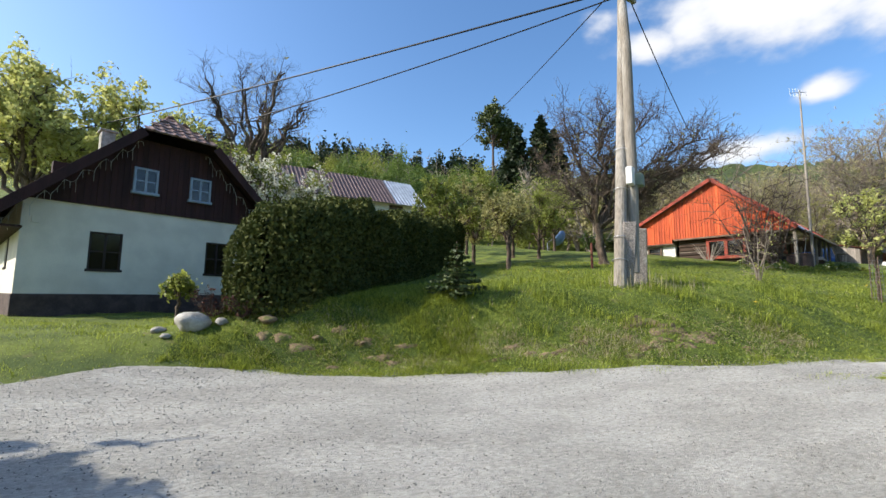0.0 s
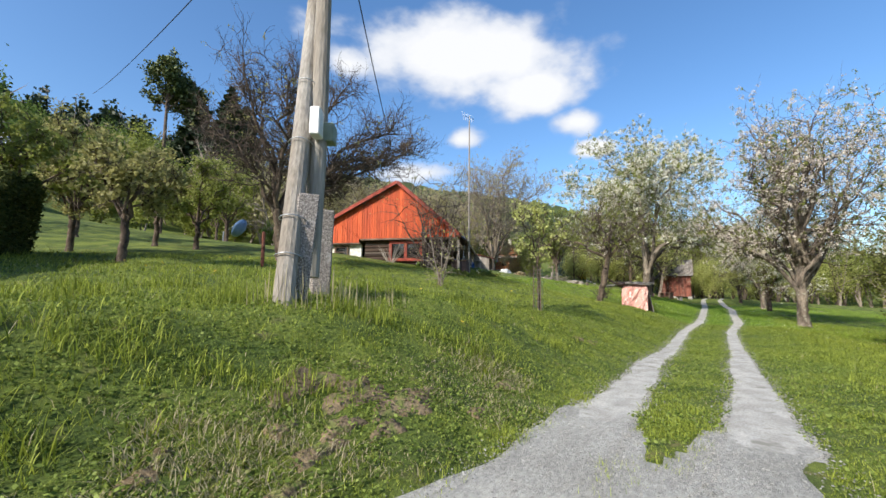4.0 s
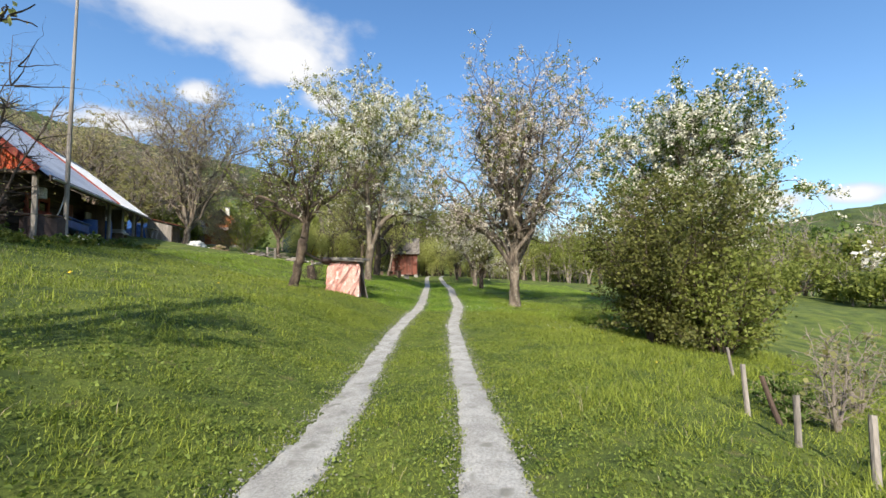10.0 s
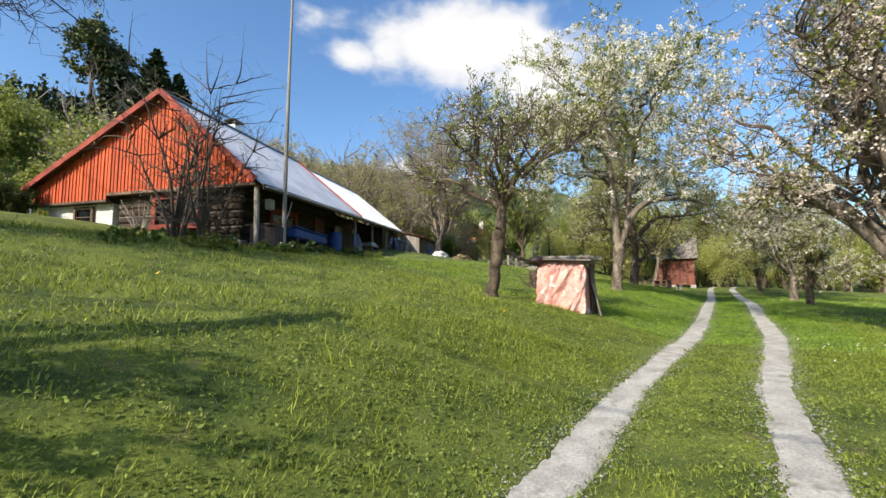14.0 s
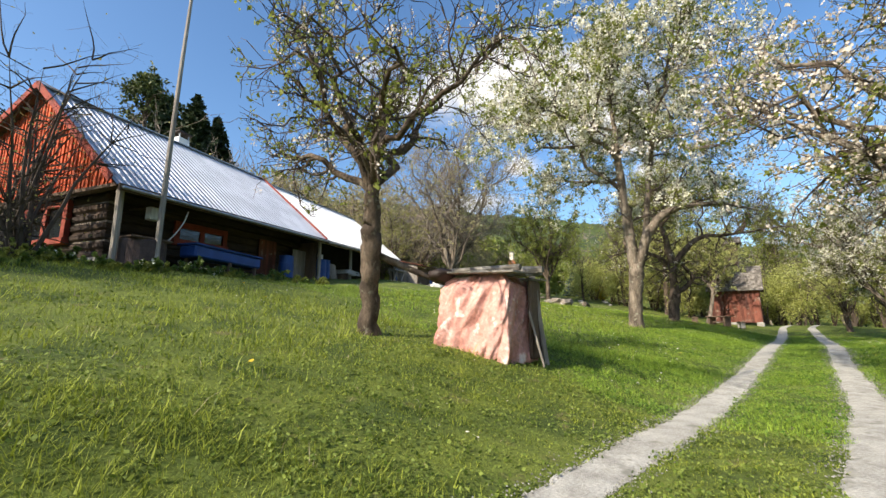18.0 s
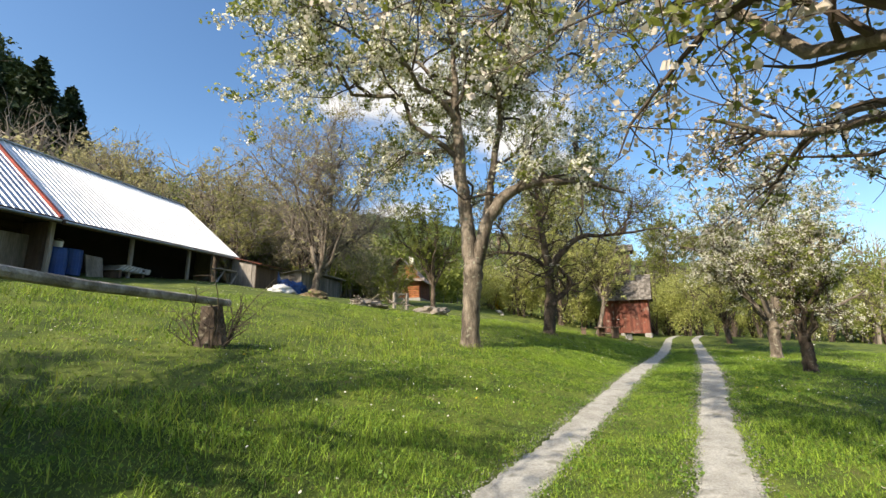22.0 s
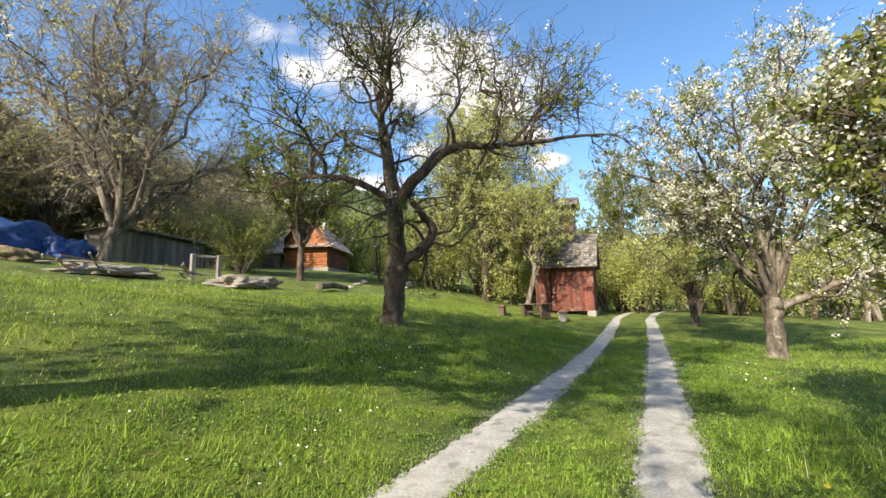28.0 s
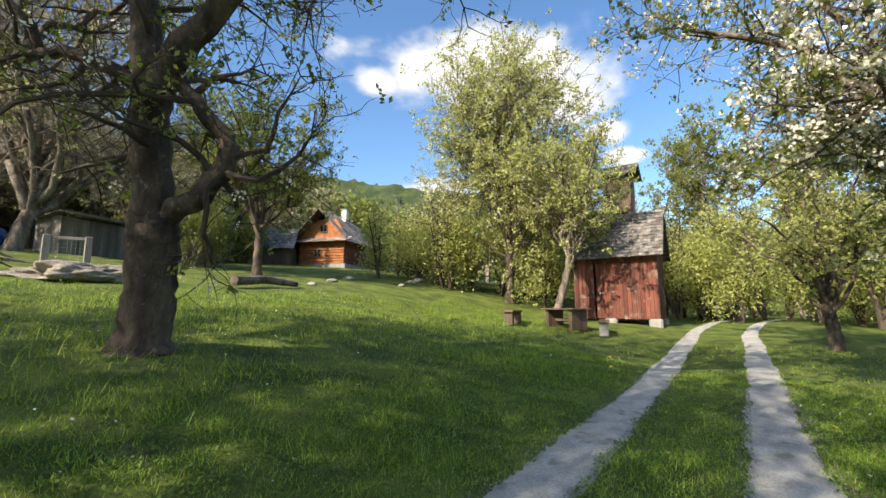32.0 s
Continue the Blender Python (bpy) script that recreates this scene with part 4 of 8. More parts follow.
def ribbed(x0, x1, y0, z0, y1, z1, pitch, rib, k=0.0, thick=0.012):
    """Ribbed sheet between the lines (y0, z0) and (y1, z1), running along x."""
    n = int(round((x1 - x0) / pitch))
    prof = []
    for i in range(n):
        a = x0 + (x1 - x0) * i / n
        w = (x1 - x0) / n
        prof += [(a, 0), (a + w * .5, 0), (a + w * .62, rib), (a + w * .88, rib)]
    prof.append((x1, 0))
    L = math.hypot(y1 - y0, z1 - z0)
    ny, nz = -(z1 - z0) / L, (y1 - y0) / L
    if nz < 0:
        ny, nz = -ny, -nz
    co, fa = [], []
    for (px, h) in prof:
        for s in range(7):
            f = s / 6
            for d in (0, -thick):
                co.append((px, y0 + (y1 - y0) * f + ny * (h + d), z0 + (z1 - z0) * f + nz * (h + d) + k * px))
    m = len(prof)
    for i in range(m - 1):
        for s in range(6):
            for d in (0, 1):
                a = (i * 7 + s) * 2 + d
                b = ((i + 1) * 7 + s) * 2 + d
                fa.append((a, b, b + 2, a + 2))
        for s in (0, 6):
            a, b = (i * 7 + s) * 2, ((i + 1) * 7 + s) * 2
            fa.append((a, a + 1, b + 1, b))
    return co, fa


# ---- the log cottage with the orange gable ----
K = 0.056                      # the plot rises along the house
SKEW = 0.129                   # the gable is not square to the long side
cottage = thing("log_cottage", pose(12.82, 14.35, 0, 0, 0, 31.7), "old dark log cottage with orange board gable and steel roof", "house")
PKY, PKZ, EV, EVL, LW = 3.66, 6.86, 3.76, 4.0, 9.45
STEP, END = 9.37, 19.5


def gable_top(y):
    return EV + (PKZ - EV) * y / PKY if y < PKY else EVL + (PKZ - EVL) * (LW - y) / (LW - PKY)


yb = 0.12
bi = 0
while yb < LW - 0.12:
    w = 0.155
    y1 = min(yb + w, LW - .05)
    b = bmesh.new()
    lo = 3.6 if yb < 5.9 else 3.38
    off = 0.012 * (bi % 2)
    pts = [(yb + .003, lo), (y1 - .003, lo), (y1 - .003, gable_top(y1) - .05), (yb + .003, gable_top(yb) - .05)]
    if yb < PKY < y1:
        pts.insert(3, (PKY, PKZ - .05))
    if min(p[1] for p in pts[2:]) > lo + .01:
        f = [b.verts.new((-.02 - off, p[0], p[1])) for p in pts]
        r = [b.verts.new((.02 - off, p[0], p[1])) for p in pts]
        b.faces.new(f)
        b.faces.new(r[::-1])
        for i in range(len(pts)):
            b.faces.new((f[i], r[i], r[(i + 1) % len(pts)], f[(i + 1) % len(pts)]))
        part("gable_board", b, ORANGE, cottage)
        # cover strip
        s0, s1 = lo + .0, gable_top(y1) - .06
        if s1 > s0 + .1 and y1 < LW - .2:
            part("cover_strip", bx(-.055, -.034, y1 - .022, y1 + .022, s0, s1), ORANGE, cottage)
    else:
        b.free()
    yb = y1
    bi += 1
part("gable_sill_beam", bx(-.10, .1, .0, 5.9, 3.5, 3.6, bevel=.01), BROWN_WOOD, cottage)
part("gable_sill_beam", bx(-.10, .1, 5.9, 9.3, 3.29, 3.38, bevel=.01), BROWN_WOOD, cottage)
for a, c in (((-.32, -.12, EV - .16), (-.32, PKY, PKZ + .02)), ((-.32, LW + .12, EVL - .12), (-.32, PKY, PKZ + .02))):
    part("barge_board", beam(a, c, .035, .2), RED_TRIM, cottage)
# walls under the gable: logs, then a limewashed bay
for i in range(7):
    z = 1.82 + i * .25
    part("log", bx(.22, .48, .75, 5.7, z, z + .2, bevel=.05), LOG, cottage)
    part("chinking", bx(.28, .44, .75, 5.7, z + .2, z + .25), CHINK if i % 2 else LOG, cottage)
part("limewashed_bay", bx(.2, .5, 5.9, 8.9, 1.6, 3.3, bevel=.01), LIMEWASH, cottage)
part("stone_footing", bx(.05, .5, .6, 8.95, 1.0, 1.84, bevel=.04), STONE, cottage)
window(cottage, .2, 2.15, 4.15, 2.3, 3.46, RED_TRIM, cols=2, rows=1, fw=.17, depth=.1, behind=CURTAIN)
window(cottage, .19, 6.7, 7.6, 2.5, 3.22, BROWN_WOOD, cols=1, rows=2, fw=.1)
# long side wall under the eaves, in deep shade
part("side_wall", bx(.5, STEP, 1.15, 1.35, 1.2, 3.9, k=K), LOG, cottage)
for i in range(8):
    part("log", bx(.5, STEP, 1.06, 1.15, 1.55 + i * .27, 1.78 + i * .27, bevel=.03, k=K), LOG, cottage)
part("back_wall", bx(.3, END, LW - .7, LW - .45, 1.2, 3.7, k=K), LOG, cottage)
part("end_wall", bx(END - .3, END - .1, 1.2, LW - .7, 1.2, 3.9, k=K), OLD_WOOD, cottage)
# wall coloured near-black to paint in the shade of the open barn bay
part("barn_wall", bx(STEP, END - .3, 2.2, 2.4, 1.2, 4.0, k=K), SHADE_BLACK, cottage)
part("cross_wall", bx(STEP - .1, STEP + .1, 1.35, 2.2, 1.2, 3.9, k=K), LOG, cottage)
window(cottage, 1.06, 2.5, 4.7, 2.5, 3.22, RED_TRIM, axis="x", cols=2, rows=1, fw=.2, depth=.06, k=K)
for i in range(7):
    part("door_board", bx(6.4 + i * .155, 6.55 + i * .155, .98, 1.02, 1.45, 3.2, k=K), RED_DARK, cottage)
part("grey_door", bx(8.35, 9.35, .72, .78, 1.5, 3.0, bevel=.01, k=K), OLD_WOOD, cottage)
part("porch_panel", bx(9.36, 9.5, .2, 1.2, 1.4, 3.4, k=K), BROWN_WOOD, cottage)
for x in (.06, 9.45, 12.6, 15.9, 19.2):
    me = capped("roof_post", [(x, .05, 1.1 + K * x), (x + .02, .04, 2.3 + K * x), (x, .05, 3.62 + K * x)], .085, OLD_WOOD, 8, .1)
    part_me("roof_post", me, cottage)
# rafters, soffit, roof
for x0, x1, pz, ez, mt, nm in ((-.3, STEP, PKZ, EV, STEEL_ROOF, "steel_roof"), (STEP + .02, END, PKZ - .12, EV - .02, STEEL_BRIGHT, "steel_roof")):
    for ya, za in ((-.35, ez - .3), (LW + .3, EVL - .2)):
        co, fa = ribbed(x0, x1, ya, za, PKY, pz, .21, .035, K)
        part_me(nm, mesh_np(nm, co, fa, mt), cottage)
    b = bmesh.new()
    vs = [b.verts.new(p) for p in ((x0 + .05, -.3, ez - .36), (x1 - .02, -.3, ez - .36), (x1 - .02, PKY, pz - .08), (x0 + .05, PKY, pz - .08), (x1 - .02, LW + .25, EVL - .26), (x0 + .05, LW + .25, EVL - .26))]
    b.faces.new((vs[0], vs[1], vs[2], vs[3]))
    b.faces.new((vs[3], vs[2], vs[4], vs[5]))
    bmesh.ops.solidify(b, geom=b.faces[:], thickness=.03)
    shear(b, K)
    part("roof_lining", b, BROWN_WOOD, cottage)
    part("ridge_cap", bx(x0, x1, PKY - .13, PKY + .13, pz - .01, pz + .035, bevel=.012, k=K), STEEL, cottage)
    part("eaves_board", bx(x0 + .02, x1, -.42, -.37, ez - .45, ez - .28, k=K), BROWN_WOOD, cottage)
    part("gutter", bx(x0 + .05, x1 - .05, -.52, -.43, ez - .42, ez - .34, bevel=.03, k=K), STEEL, cottage)
part("verge_flashing", beam((STEP + .02, -.36, EV - .24 + K * STEP), (STEP + .02, PKY, PKZ + .08 + K * STEP), .12, .09), RED_TRIM, cottage)
for x in np.arange(.9, END, 1.1):
    part("rafter_tail", beam((x, -.3, EV - .4 + K * x), (x, 1.2, EV + .88 + K * x), .09, .1), BROWN_WOOD, cottage)
chim = part("chimney", bx(5.2, 5.75, 4.7, 5.2, 5.8, 8.0, bevel=.02), WHITE_PAINT, cottage)
part("chimney_cap", bx(5.12, 5.83, 4.62, 5.28, 8.18, 8.24, bevel=.01), DARK_FRAME, chim)
for p in ((5.25, 4.75), (5.7, 4.75), (5.25, 5.15), (5.7, 5.15)):
    part("cap_leg", bx(p[0] - .02, p[0] + .02, p[1] - .02, p[1] + .02, 8.0, 8.18), STEEL, chim)
for ob in cottage.children_recursive:
    if ob.type == "MESH":
        for v in ob.data.vertices:
            v.co.x += SKEW * v.co.y


def cot(x, y, z=0.0):
    """A place given in the cottage's own axes."""
    v = pose(12.82, 14.35, 0, 0, 0, 31.7) @ Vector((x + SKEW * y, y, z))
    return v.x, v.y


def stand(ob, x, y, rz=31.7, dz=0.0):
    X, Y = cot(x, y)
    ob.matrix_world = pose(X, Y, gz(X, Y) + dz, 0, 0, rz)
    return ob


# things under the eaves
tub = thing("water_tank", pose(0, 0, 0), "long blue plastic trough on timber trestles by the cottage wall", "trough")
b = bx(0, 2.9, -.3, .3, .42, .78, bevel=.05)
part("trough_body", b, BLUE_PLASTIC, tub)
part("trough_rim", bx(-.05, 2.95, -.35, .35, .78, .83, bevel=.015), BLUE_PLASTIC, tub)
# flat near-black sheet, painted shade in place of a hollow trough
part("trough_inside", bx(.05, 2.85, -.25, .25, .832, .836), SHADE_BLACK, tub)
for x in (.25, 1.45, 2.65):
    for y in (-.25, .25):
        part("leg", bx(x - .04, x + .04, y - .04, y + .04, -.05, .43), BROWN_WOOD, tub)
stand(tub, 2.3, .15)


def barrel(x, y, label, open_top=True):
    ob = thing("barrel", pose(0, 0, 0), label, "barrel", "barrels under the eaves")
    z = np.array([0, .03, .25, .3, .55, .6, .85, .88])
    r = np.array([.25, .28, .29, .3, .3, .29, .28, .27])
    part_me("body", capped("body", np.stack([z * 0, z * 0, z], 1), r, BLUE_PLASTIC, 20), ob)
    part_me("rim", rod_me("rim", [(.275 * math.cos(a), .275 * math.sin(a), .885) for a in np.linspace(0, 2 * np.pi, 25)], .014, BLUE_PLASTIC, 6), ob)
    return stand(ob, x, y, 10, -.02)


barrel(7.4, .35, "blue plastic barrel standing by the red door")
barrel(9.95, .3, "blue plastic barrel with a white bucket on it")
barrel(10.65, .5, "blue plastic barrel in the open barn")
bucket = thing("bucket", pose(0, 0, 0), "small white plastic bucket on a blue barrel", "bucket")
part_me("body", capped("body", [(0, 0, 0), (0, 0, .22)], [.11, .14], WHITE_PAINT, 16), bucket)
part_me("handle", rod_me("handle", [(.13 * math.cos(a), 0, .2 + .1 * math.sin(a)) for a in np.linspace(0, np.pi, 9)], .006, STEEL, 5), bucket)
stand(bucket, 9.95, .3, 0, .88)
panel = thing("leaning_board_sheet", pose(0, 0, 0), "pale grey board leaning under the barn roof", "panel")
part("sheet", bx(0, .7, -.02, .02, 0, .8, bevel=.005, m=pose(0, 0, 0, -12)), OLD_WOOD, panel)
stand(panel, 11.2, .4)
for i in range(5):
    sh = thing("roof_sheet", pose(0, 0, 0), "spare ribbed steel roof sheet lying in a stack", "steel sheet", "spare roof sheets")
    co, fa = ribbed(0, 1.5, -.4, 0, .4, 0.0, .2, .03)
    part_me("sheet", mesh_np("sheet", co, fa, STEEL_BRIGHT), sh)
    stand(sh, 11.9 + .06 * i, .3, 28 + 2 * i, .3 + .045 * i)
for x in (12.1, 13.2):
    rk = thing("timber_block", pose(0, 0, 0), "timber block under the spare roof sheets", "timber")
    part("block", bx(-.06, .06, -.4, .4, 0, .32, bevel=.01), BROWN_WOOD, rk)
    stand(rk, x, .3, 28, -.02)
ring = thing("well_ring", pose(0, 0, 0), "dark concrete well ring at the cottage corner", "well")
part_me("ring", capped("ring", [(0, 0, 0), (0, 0, .75), (0, 0, .8)], [.55, .55, .53], PLINTH, 24), ring)
part("lid", bx(-.5, .5, -.5, .5, .8, .86, bevel=.02), BROWN_WOOD, ring)
stand(ring, .75, .0, 20, -.15)
lampb = thing("bird_box", pose(0, 0, 0), "pale box hanging under the cottage eaves", "box")
part("body", bx(-.13, .13, -.1, .1, 0, .34, bevel=.01), CURTAIN, lampb)
part("bracket", bx(-.02, .02, -.02, .9, .34, .38), BROWN_WOOD, lampb)
X, Y = cot(1.1, .2)
lampb.matrix_world = pose(X, Y, 2.95, 0, 0, 28)
cable = thing("hose", pose(0, 0, 0), "pale hose hanging from the eaves to the well", "hose")
pts = [(*cot(1.9 - 1.4 * v, -.2 + .2 * v), 3.35 - 1.3 * v ** .6 - .25 * math.sin(v * np.pi)) for v in np.linspace(0, 1, 14)]
part_me("tube", rod_me("tube", pts, .02, CURTAIN, 6), cable)

# mast with aerial
mast = thing("aerial_mast", pose(13.72, 14.3, gz(13.72, 14.3) - .1), "tall weathered wooden mast with a television aerial on top", "mast")
part_me("pole", capped("pole", [(0, 0, 0), (.02, .01, 3), (.07, .04, 6), (.16, .1, 9.6)], [.075, .065, .05, .035], OLD_WOOD, 9, .06), mast)
aer = part_me("aerial_boom", capped("aerial_boom", [(-.39, .2, 9.45), (.51, .0, 9.5)], .012, STEEL, 6), mast)
for i, u in enumerate(np.linspace(-.5, .3, 6)):
    h = .28 - .02 * i
    part_me("aerial_rod", capped("aerial_rod", [(u + .16, .2 - (u + .55) * .22 - .02, 9.46 - h), (u + .1, .2 - (u + .55) * .22 + .02, 9.46 + h)], .008, STEEL, 5), aer)

# ---- the stack under the pink tarpaulin ----
TARP = mat("faded_pink_tarpaulin", (0.64, 0.35, 0.29), 0.5, vary=0.35, scale=3.0, bump=0.7, fine=20, col2=(0.48, 0.22, 0.175), stain=((0.74, 0.62, 0.55), 5.0, 0.58), hard=1.8)
MOSS_WOOD = mat("grey_split_wood", (0.36, 0.33, 0.29), 0.95, vary=0.4, scale=4, bump=0.9, fine=30, col2=(0.16, 0.14, 0.11), obj=0.25)
stack = thing("tarp_covered_stack", pose(16.75, 6.2, -.42, 0, 0, 8), "wood stack wrapped in a faded pink tarpaulin, old planks on top", "wood stack")
rs = np.random.RandomState(5)
NU, NV = 130, 50
co = []
corner = [(.56, -.54), (-.40, -.60), (-.54, .50), (.42, .54)]          # wrapped round three sides, open at the back right
per = np.array(corner)
seg = np.linalg.norm(np.diff(per, axis=0), axis=1)
cum = np.concatenate([[0], np.cumsum(seg)])
for iu in range(NU):
    u = cum[-1] * iu / (NU - 1)
    px, py = np.interp(u, cum, per[:, 0]), np.interp(u, cum, per[:, 1])
    nx, ny = px / math.hypot(px, py), py / math.hypot(px, py)
    for iv in range(NV):
        v = iv / (NV - 1)
        z = .04 + 1.32 * v + .05 * math.sin(u * 1.7) * v
        nv = Vector((u * 3.2 + v * 1.6, v * .8 - u * .5, 3.0))
        fold = .03 * math.sin(u * 7.0 + 2.5 * v) + .15 * (abs(noise.noise(nv)) - .2) + .13 * (abs(noise.noise(nv * 2.3)) - .2) + .05 * (abs(noise.noise(nv * 5.5)) - .2)
        flare = .04 * (1 - v) ** 1.6 + .03 * math.sin(v * 3.1)
        top = -.20 * max(0, v - .86) / .14
        co.append((px + nx * (fold + flare + top), py + ny * (fold + flare + top), z))
i, j = np.meshgrid(np.arange(NU - 1), np.arange(NV - 1), indexing="ij")
fa = np.stack([i * NV + j, i * NV + j + 1, (i + 1) * NV + j + 1, (i + 1) * NV + j], -1).reshape(-1, 4)
tp = part_me("tarpaulin", mesh_np("tarpaulin", np.array(co), fa, TARP, True), stack)
so = tp.modifiers.new("thick", "SOLIDIFY")
so.thickness = .006
for q in range(9):
    for w in range(6):
        L = rs.uniform(.9, 1.15)
        y = -.44 + q * .115 + rs.uniform(-.02, .02)
        z = .12 + w * .19 + (.09 if q % 2 else 0)
        part_me("split_log", capped("split_log", [(-.36, y, z), (-.36 + L * .85, y + rs.uniform(-.02, .02), z)], rs.uniform(.055, .07), MOSS_WOOD, 7, .15), stack)
for q in range(5):
    x = -.45 + q * .24
    part("roof_plank", beam((x, -.76 - .1 * rs.rand(), 1.36 + .02 * rs.randn()), (x + .05 * rs.randn(), .70, 1.42 + .02 * rs.randn()), .22, .03), MOSS_WOOD, stack)
part_me("roof_log", capped("roof_log", [(.15, -.95, 1.44), (.1, -.2, 1.47), (.05, .68, 1.49)], [.055, .06, .05], MOSS_WOOD, 9, .12), stack)
part_me("roof_log", capped("roof_log", [(-.2, -.75, 1.45), (-.22, .7, 1.48)], .05, MOSS_WOOD, 8, .12), stack)
part("pale_board", beam((.30, -.84, .0), (.22, -.66, .82), .24, .03), OLD_WOOD, stack, "pale leaning board")
part("prop_post", beam((.62, -.74, -.05), (.5, -.60, 1.4), .11, .07), OLD_WOOD, stack)
part("prop_post", beam((.66, -.42, -.05), (.58, -.38, 1.38), .08, .06), MOSS_WOOD, stack)
part("brown_cloth", bx(.25, .62, -.68, -.62, .1, 1.3, bevel=.02), BROWN_WOOD, stack)
b = bmesh.new()
bmesh.ops.create_icosphere(b, subdivisions=3, radius=.2)
for v in b.verts:
    v.co = Vector((v.co.x * 1.2, v.co.y, v.co.z * .55)) * (1 + .25 * noise.noise(v.co * 9))
bmesh.ops.translate(b, verts=b.verts, vec=(-.45, .52, 1.4))
part("dark_bundle", b, DARK_FRAME, stack, "dark bundle of cloth", True)
pole = thing("long_pole", pose(0, 0, 0), "long grey pole laid from the wood stack to a stump", "pole")
part_me("bar", capped("bar", [(16.95, 6.5, 1.06), (19, 7.8, .98), (21.35, 9.2, gz(21.05, 9.1) + .72)], [.07, .065, .06], MOSS_WOOD, 8, .08), pole)
stump = thing("stump", pose(21.05, 9.1, gz(21.05, 9.1) - .05), "gnarled grey tree stump with thin shoots round it", "stump")
part_me("body", capped("body", [(0, 0, 0), (.02, 0, .2), (0, .02, .5), (-.02, 0, .7)], [.27, .2, .19, .16], BARK, 11, .14), stump)
sh = []
for q in range(26):
    a = rs.uniform(0, 6.28)
    p = curve_pts((.22 * math.cos(a), .22 * math.sin(a), .02), (math.cos(a) * .5, math.sin(a) * .5, 1), rs.uniform(.5, 1.5), 6, rs, .35, .02)
    sh.append(tube_np(p, np.linspace(.012, .004, 7), 4))
    for w in range(4):
        sh.append(tube_np(curve_pts(p[rs.randint(2, 6)], rs.normal(0, 1, 3) + (0, 0, .6), .35, 4, rs, .4), np.linspace(.006, .003, 5), 3))
cc, ff = join_np(sh)
part_me("shoot_tuft", mesh_np("shoot_tuft", cc, ff, TWIG), stump)

# ---- the two-legged power pole, its boxes and wires ----
POLE_WOOD = mat("grey_pole_wood", (0.33, 0.305, 0.27), 0.9, vary=0.35, scale=3, bump=0.7, fine=30, col2=(0.22, 0.19, 0.155), stretch=(1, 1, .08), hard=2.2)
pp = thing("power_pole", pose(-3.08, 5.72, .08), "double wooden power pole on concrete stubs with junction boxes", "power pole")
P1 = [(-.56, -.53, -.15), (-.02, .07, 2.2), (.68, .83, 6.0), (1.05, 1.25, 8.4)]
P2 = [(.2, .03, .5), (.27, .06, 2.3), (.52, .42, 6.0), (.95, 1.15, 8.5)]
part_me("wooden_leg", capped("wooden_leg", P1, [.13, .125, .115, .1], POLE_WOOD, 14, .03), pp)
part_me("wooden_leg", capped("wooden_leg", P2, [.13, .125, .115, .1], POLE_WOOD, 14, .03), pp)
AGGREGATE = mat("aggregate_concrete", (0.37, 0.33, 0.30), 0.95, vary=0.8, scale=42, bump=1.0, fine=70, col2=(0.17, 0.145, 0.13), stain=((.45, .42, .39), 5.0, .6), hard=2.4)
for x, y, h, dx in ((-.21, -.24, 1.5, .10), (.62, .38, 1.48, .03)):
    b = bx(-.14, .14, -.10, .10, -.5, h, bevel=.02, m=pose(0, 0, 0, 0, 0, -25))
    for v in b.verts:
        v.co.x += dx * v.co.z
        v.co += Vector((x, y, .08))
    part("concrete_stub", b, AGGREGATE, pp)
for z, k1 in ((.75, 0), (1.25, 0), (2.4, 0), (3.4, 1)):
    c = np.array([np.interp(z, [p[2] for p in P1], [p[q] for p in P1]) for q in (0, 1)])
    part_me("wire_band", rod_me("wire_band", [(c[0] + .17 * math.cos(a), c[1] + .17 * math.sin(a), z + .02 * math.sin(a * 2)) for a in np.linspace(0, 2 * np.pi, 15)], .009, STEEL, 5), pp)
part("white_box", bx(-.12, .12, -.07, .07, -.2, .2, bevel=.015, m=pose(.1, -.12, 2.66, 0, 0, 40)), WHITE_PAINT, pp, "white plastic junction box")
part("green_box", bx(-.13, .13, -.08, .08, -.14, .14, bevel=.015, m=pose(.42, .0, 2.62, 0, 0, 40)), mat("grey_green_box", (.20, .25, .20), .6, vary=.15), pp, "grey-green meter box")
part_me("conduit", capped("conduit", [(.28, .1, .6), (.32, .15, 2.5)], .025, STEEL, 8), pp)
part("crossarm", beam((.5, 1.0, 8.1), (1.5, 1.3, 8.1), .1, .1), POLE_WOOD, pp)
WIRE = mat("black_cable", (.02, .02, .022), .5, vary=.1, bump=0)


def wire(p, q, sag, r, label):
    w = thing("overhead_wire", pose(0, 0, 0), label, "wire", "overhead wires")
    p, q = np.array(p, float), np.array(q, float)
    v = np.linspace(0, 1, 24)[:, None]
    line = p + (q - p) * v
    line[:, 2] -= sag * 4 * (v * (1 - v))[:, 0]
    part_me("cable", rod_me("cable", line, r, WIRE, 5), w)


top = np.array((-2.13, 6.87, 8.38))
wire(top, (-43.5, 39.8, 10.9), .5, .03, "thick black overhead cable from the power pole over the yard")
wire(top + (.1, .1, -.1), (-13.9, 14.6, 6.45), .15, .02, "black wire from the power pole to the white house gable")
wire(top + (-.1, .1, .05), (4.4, 54.0, 20.3), .5, .018, "black wire running up the slope to the woods")
wire(top + (.2, 0, -.1), (10.9, 17.2, 7.05), .35, .016, "black wire from the power pole to the cottage ridge")
wire(top + (.2, -.1, .0), (6.3, -8.4, 3.1), .1, .02, "black overhead wire crossing the track")
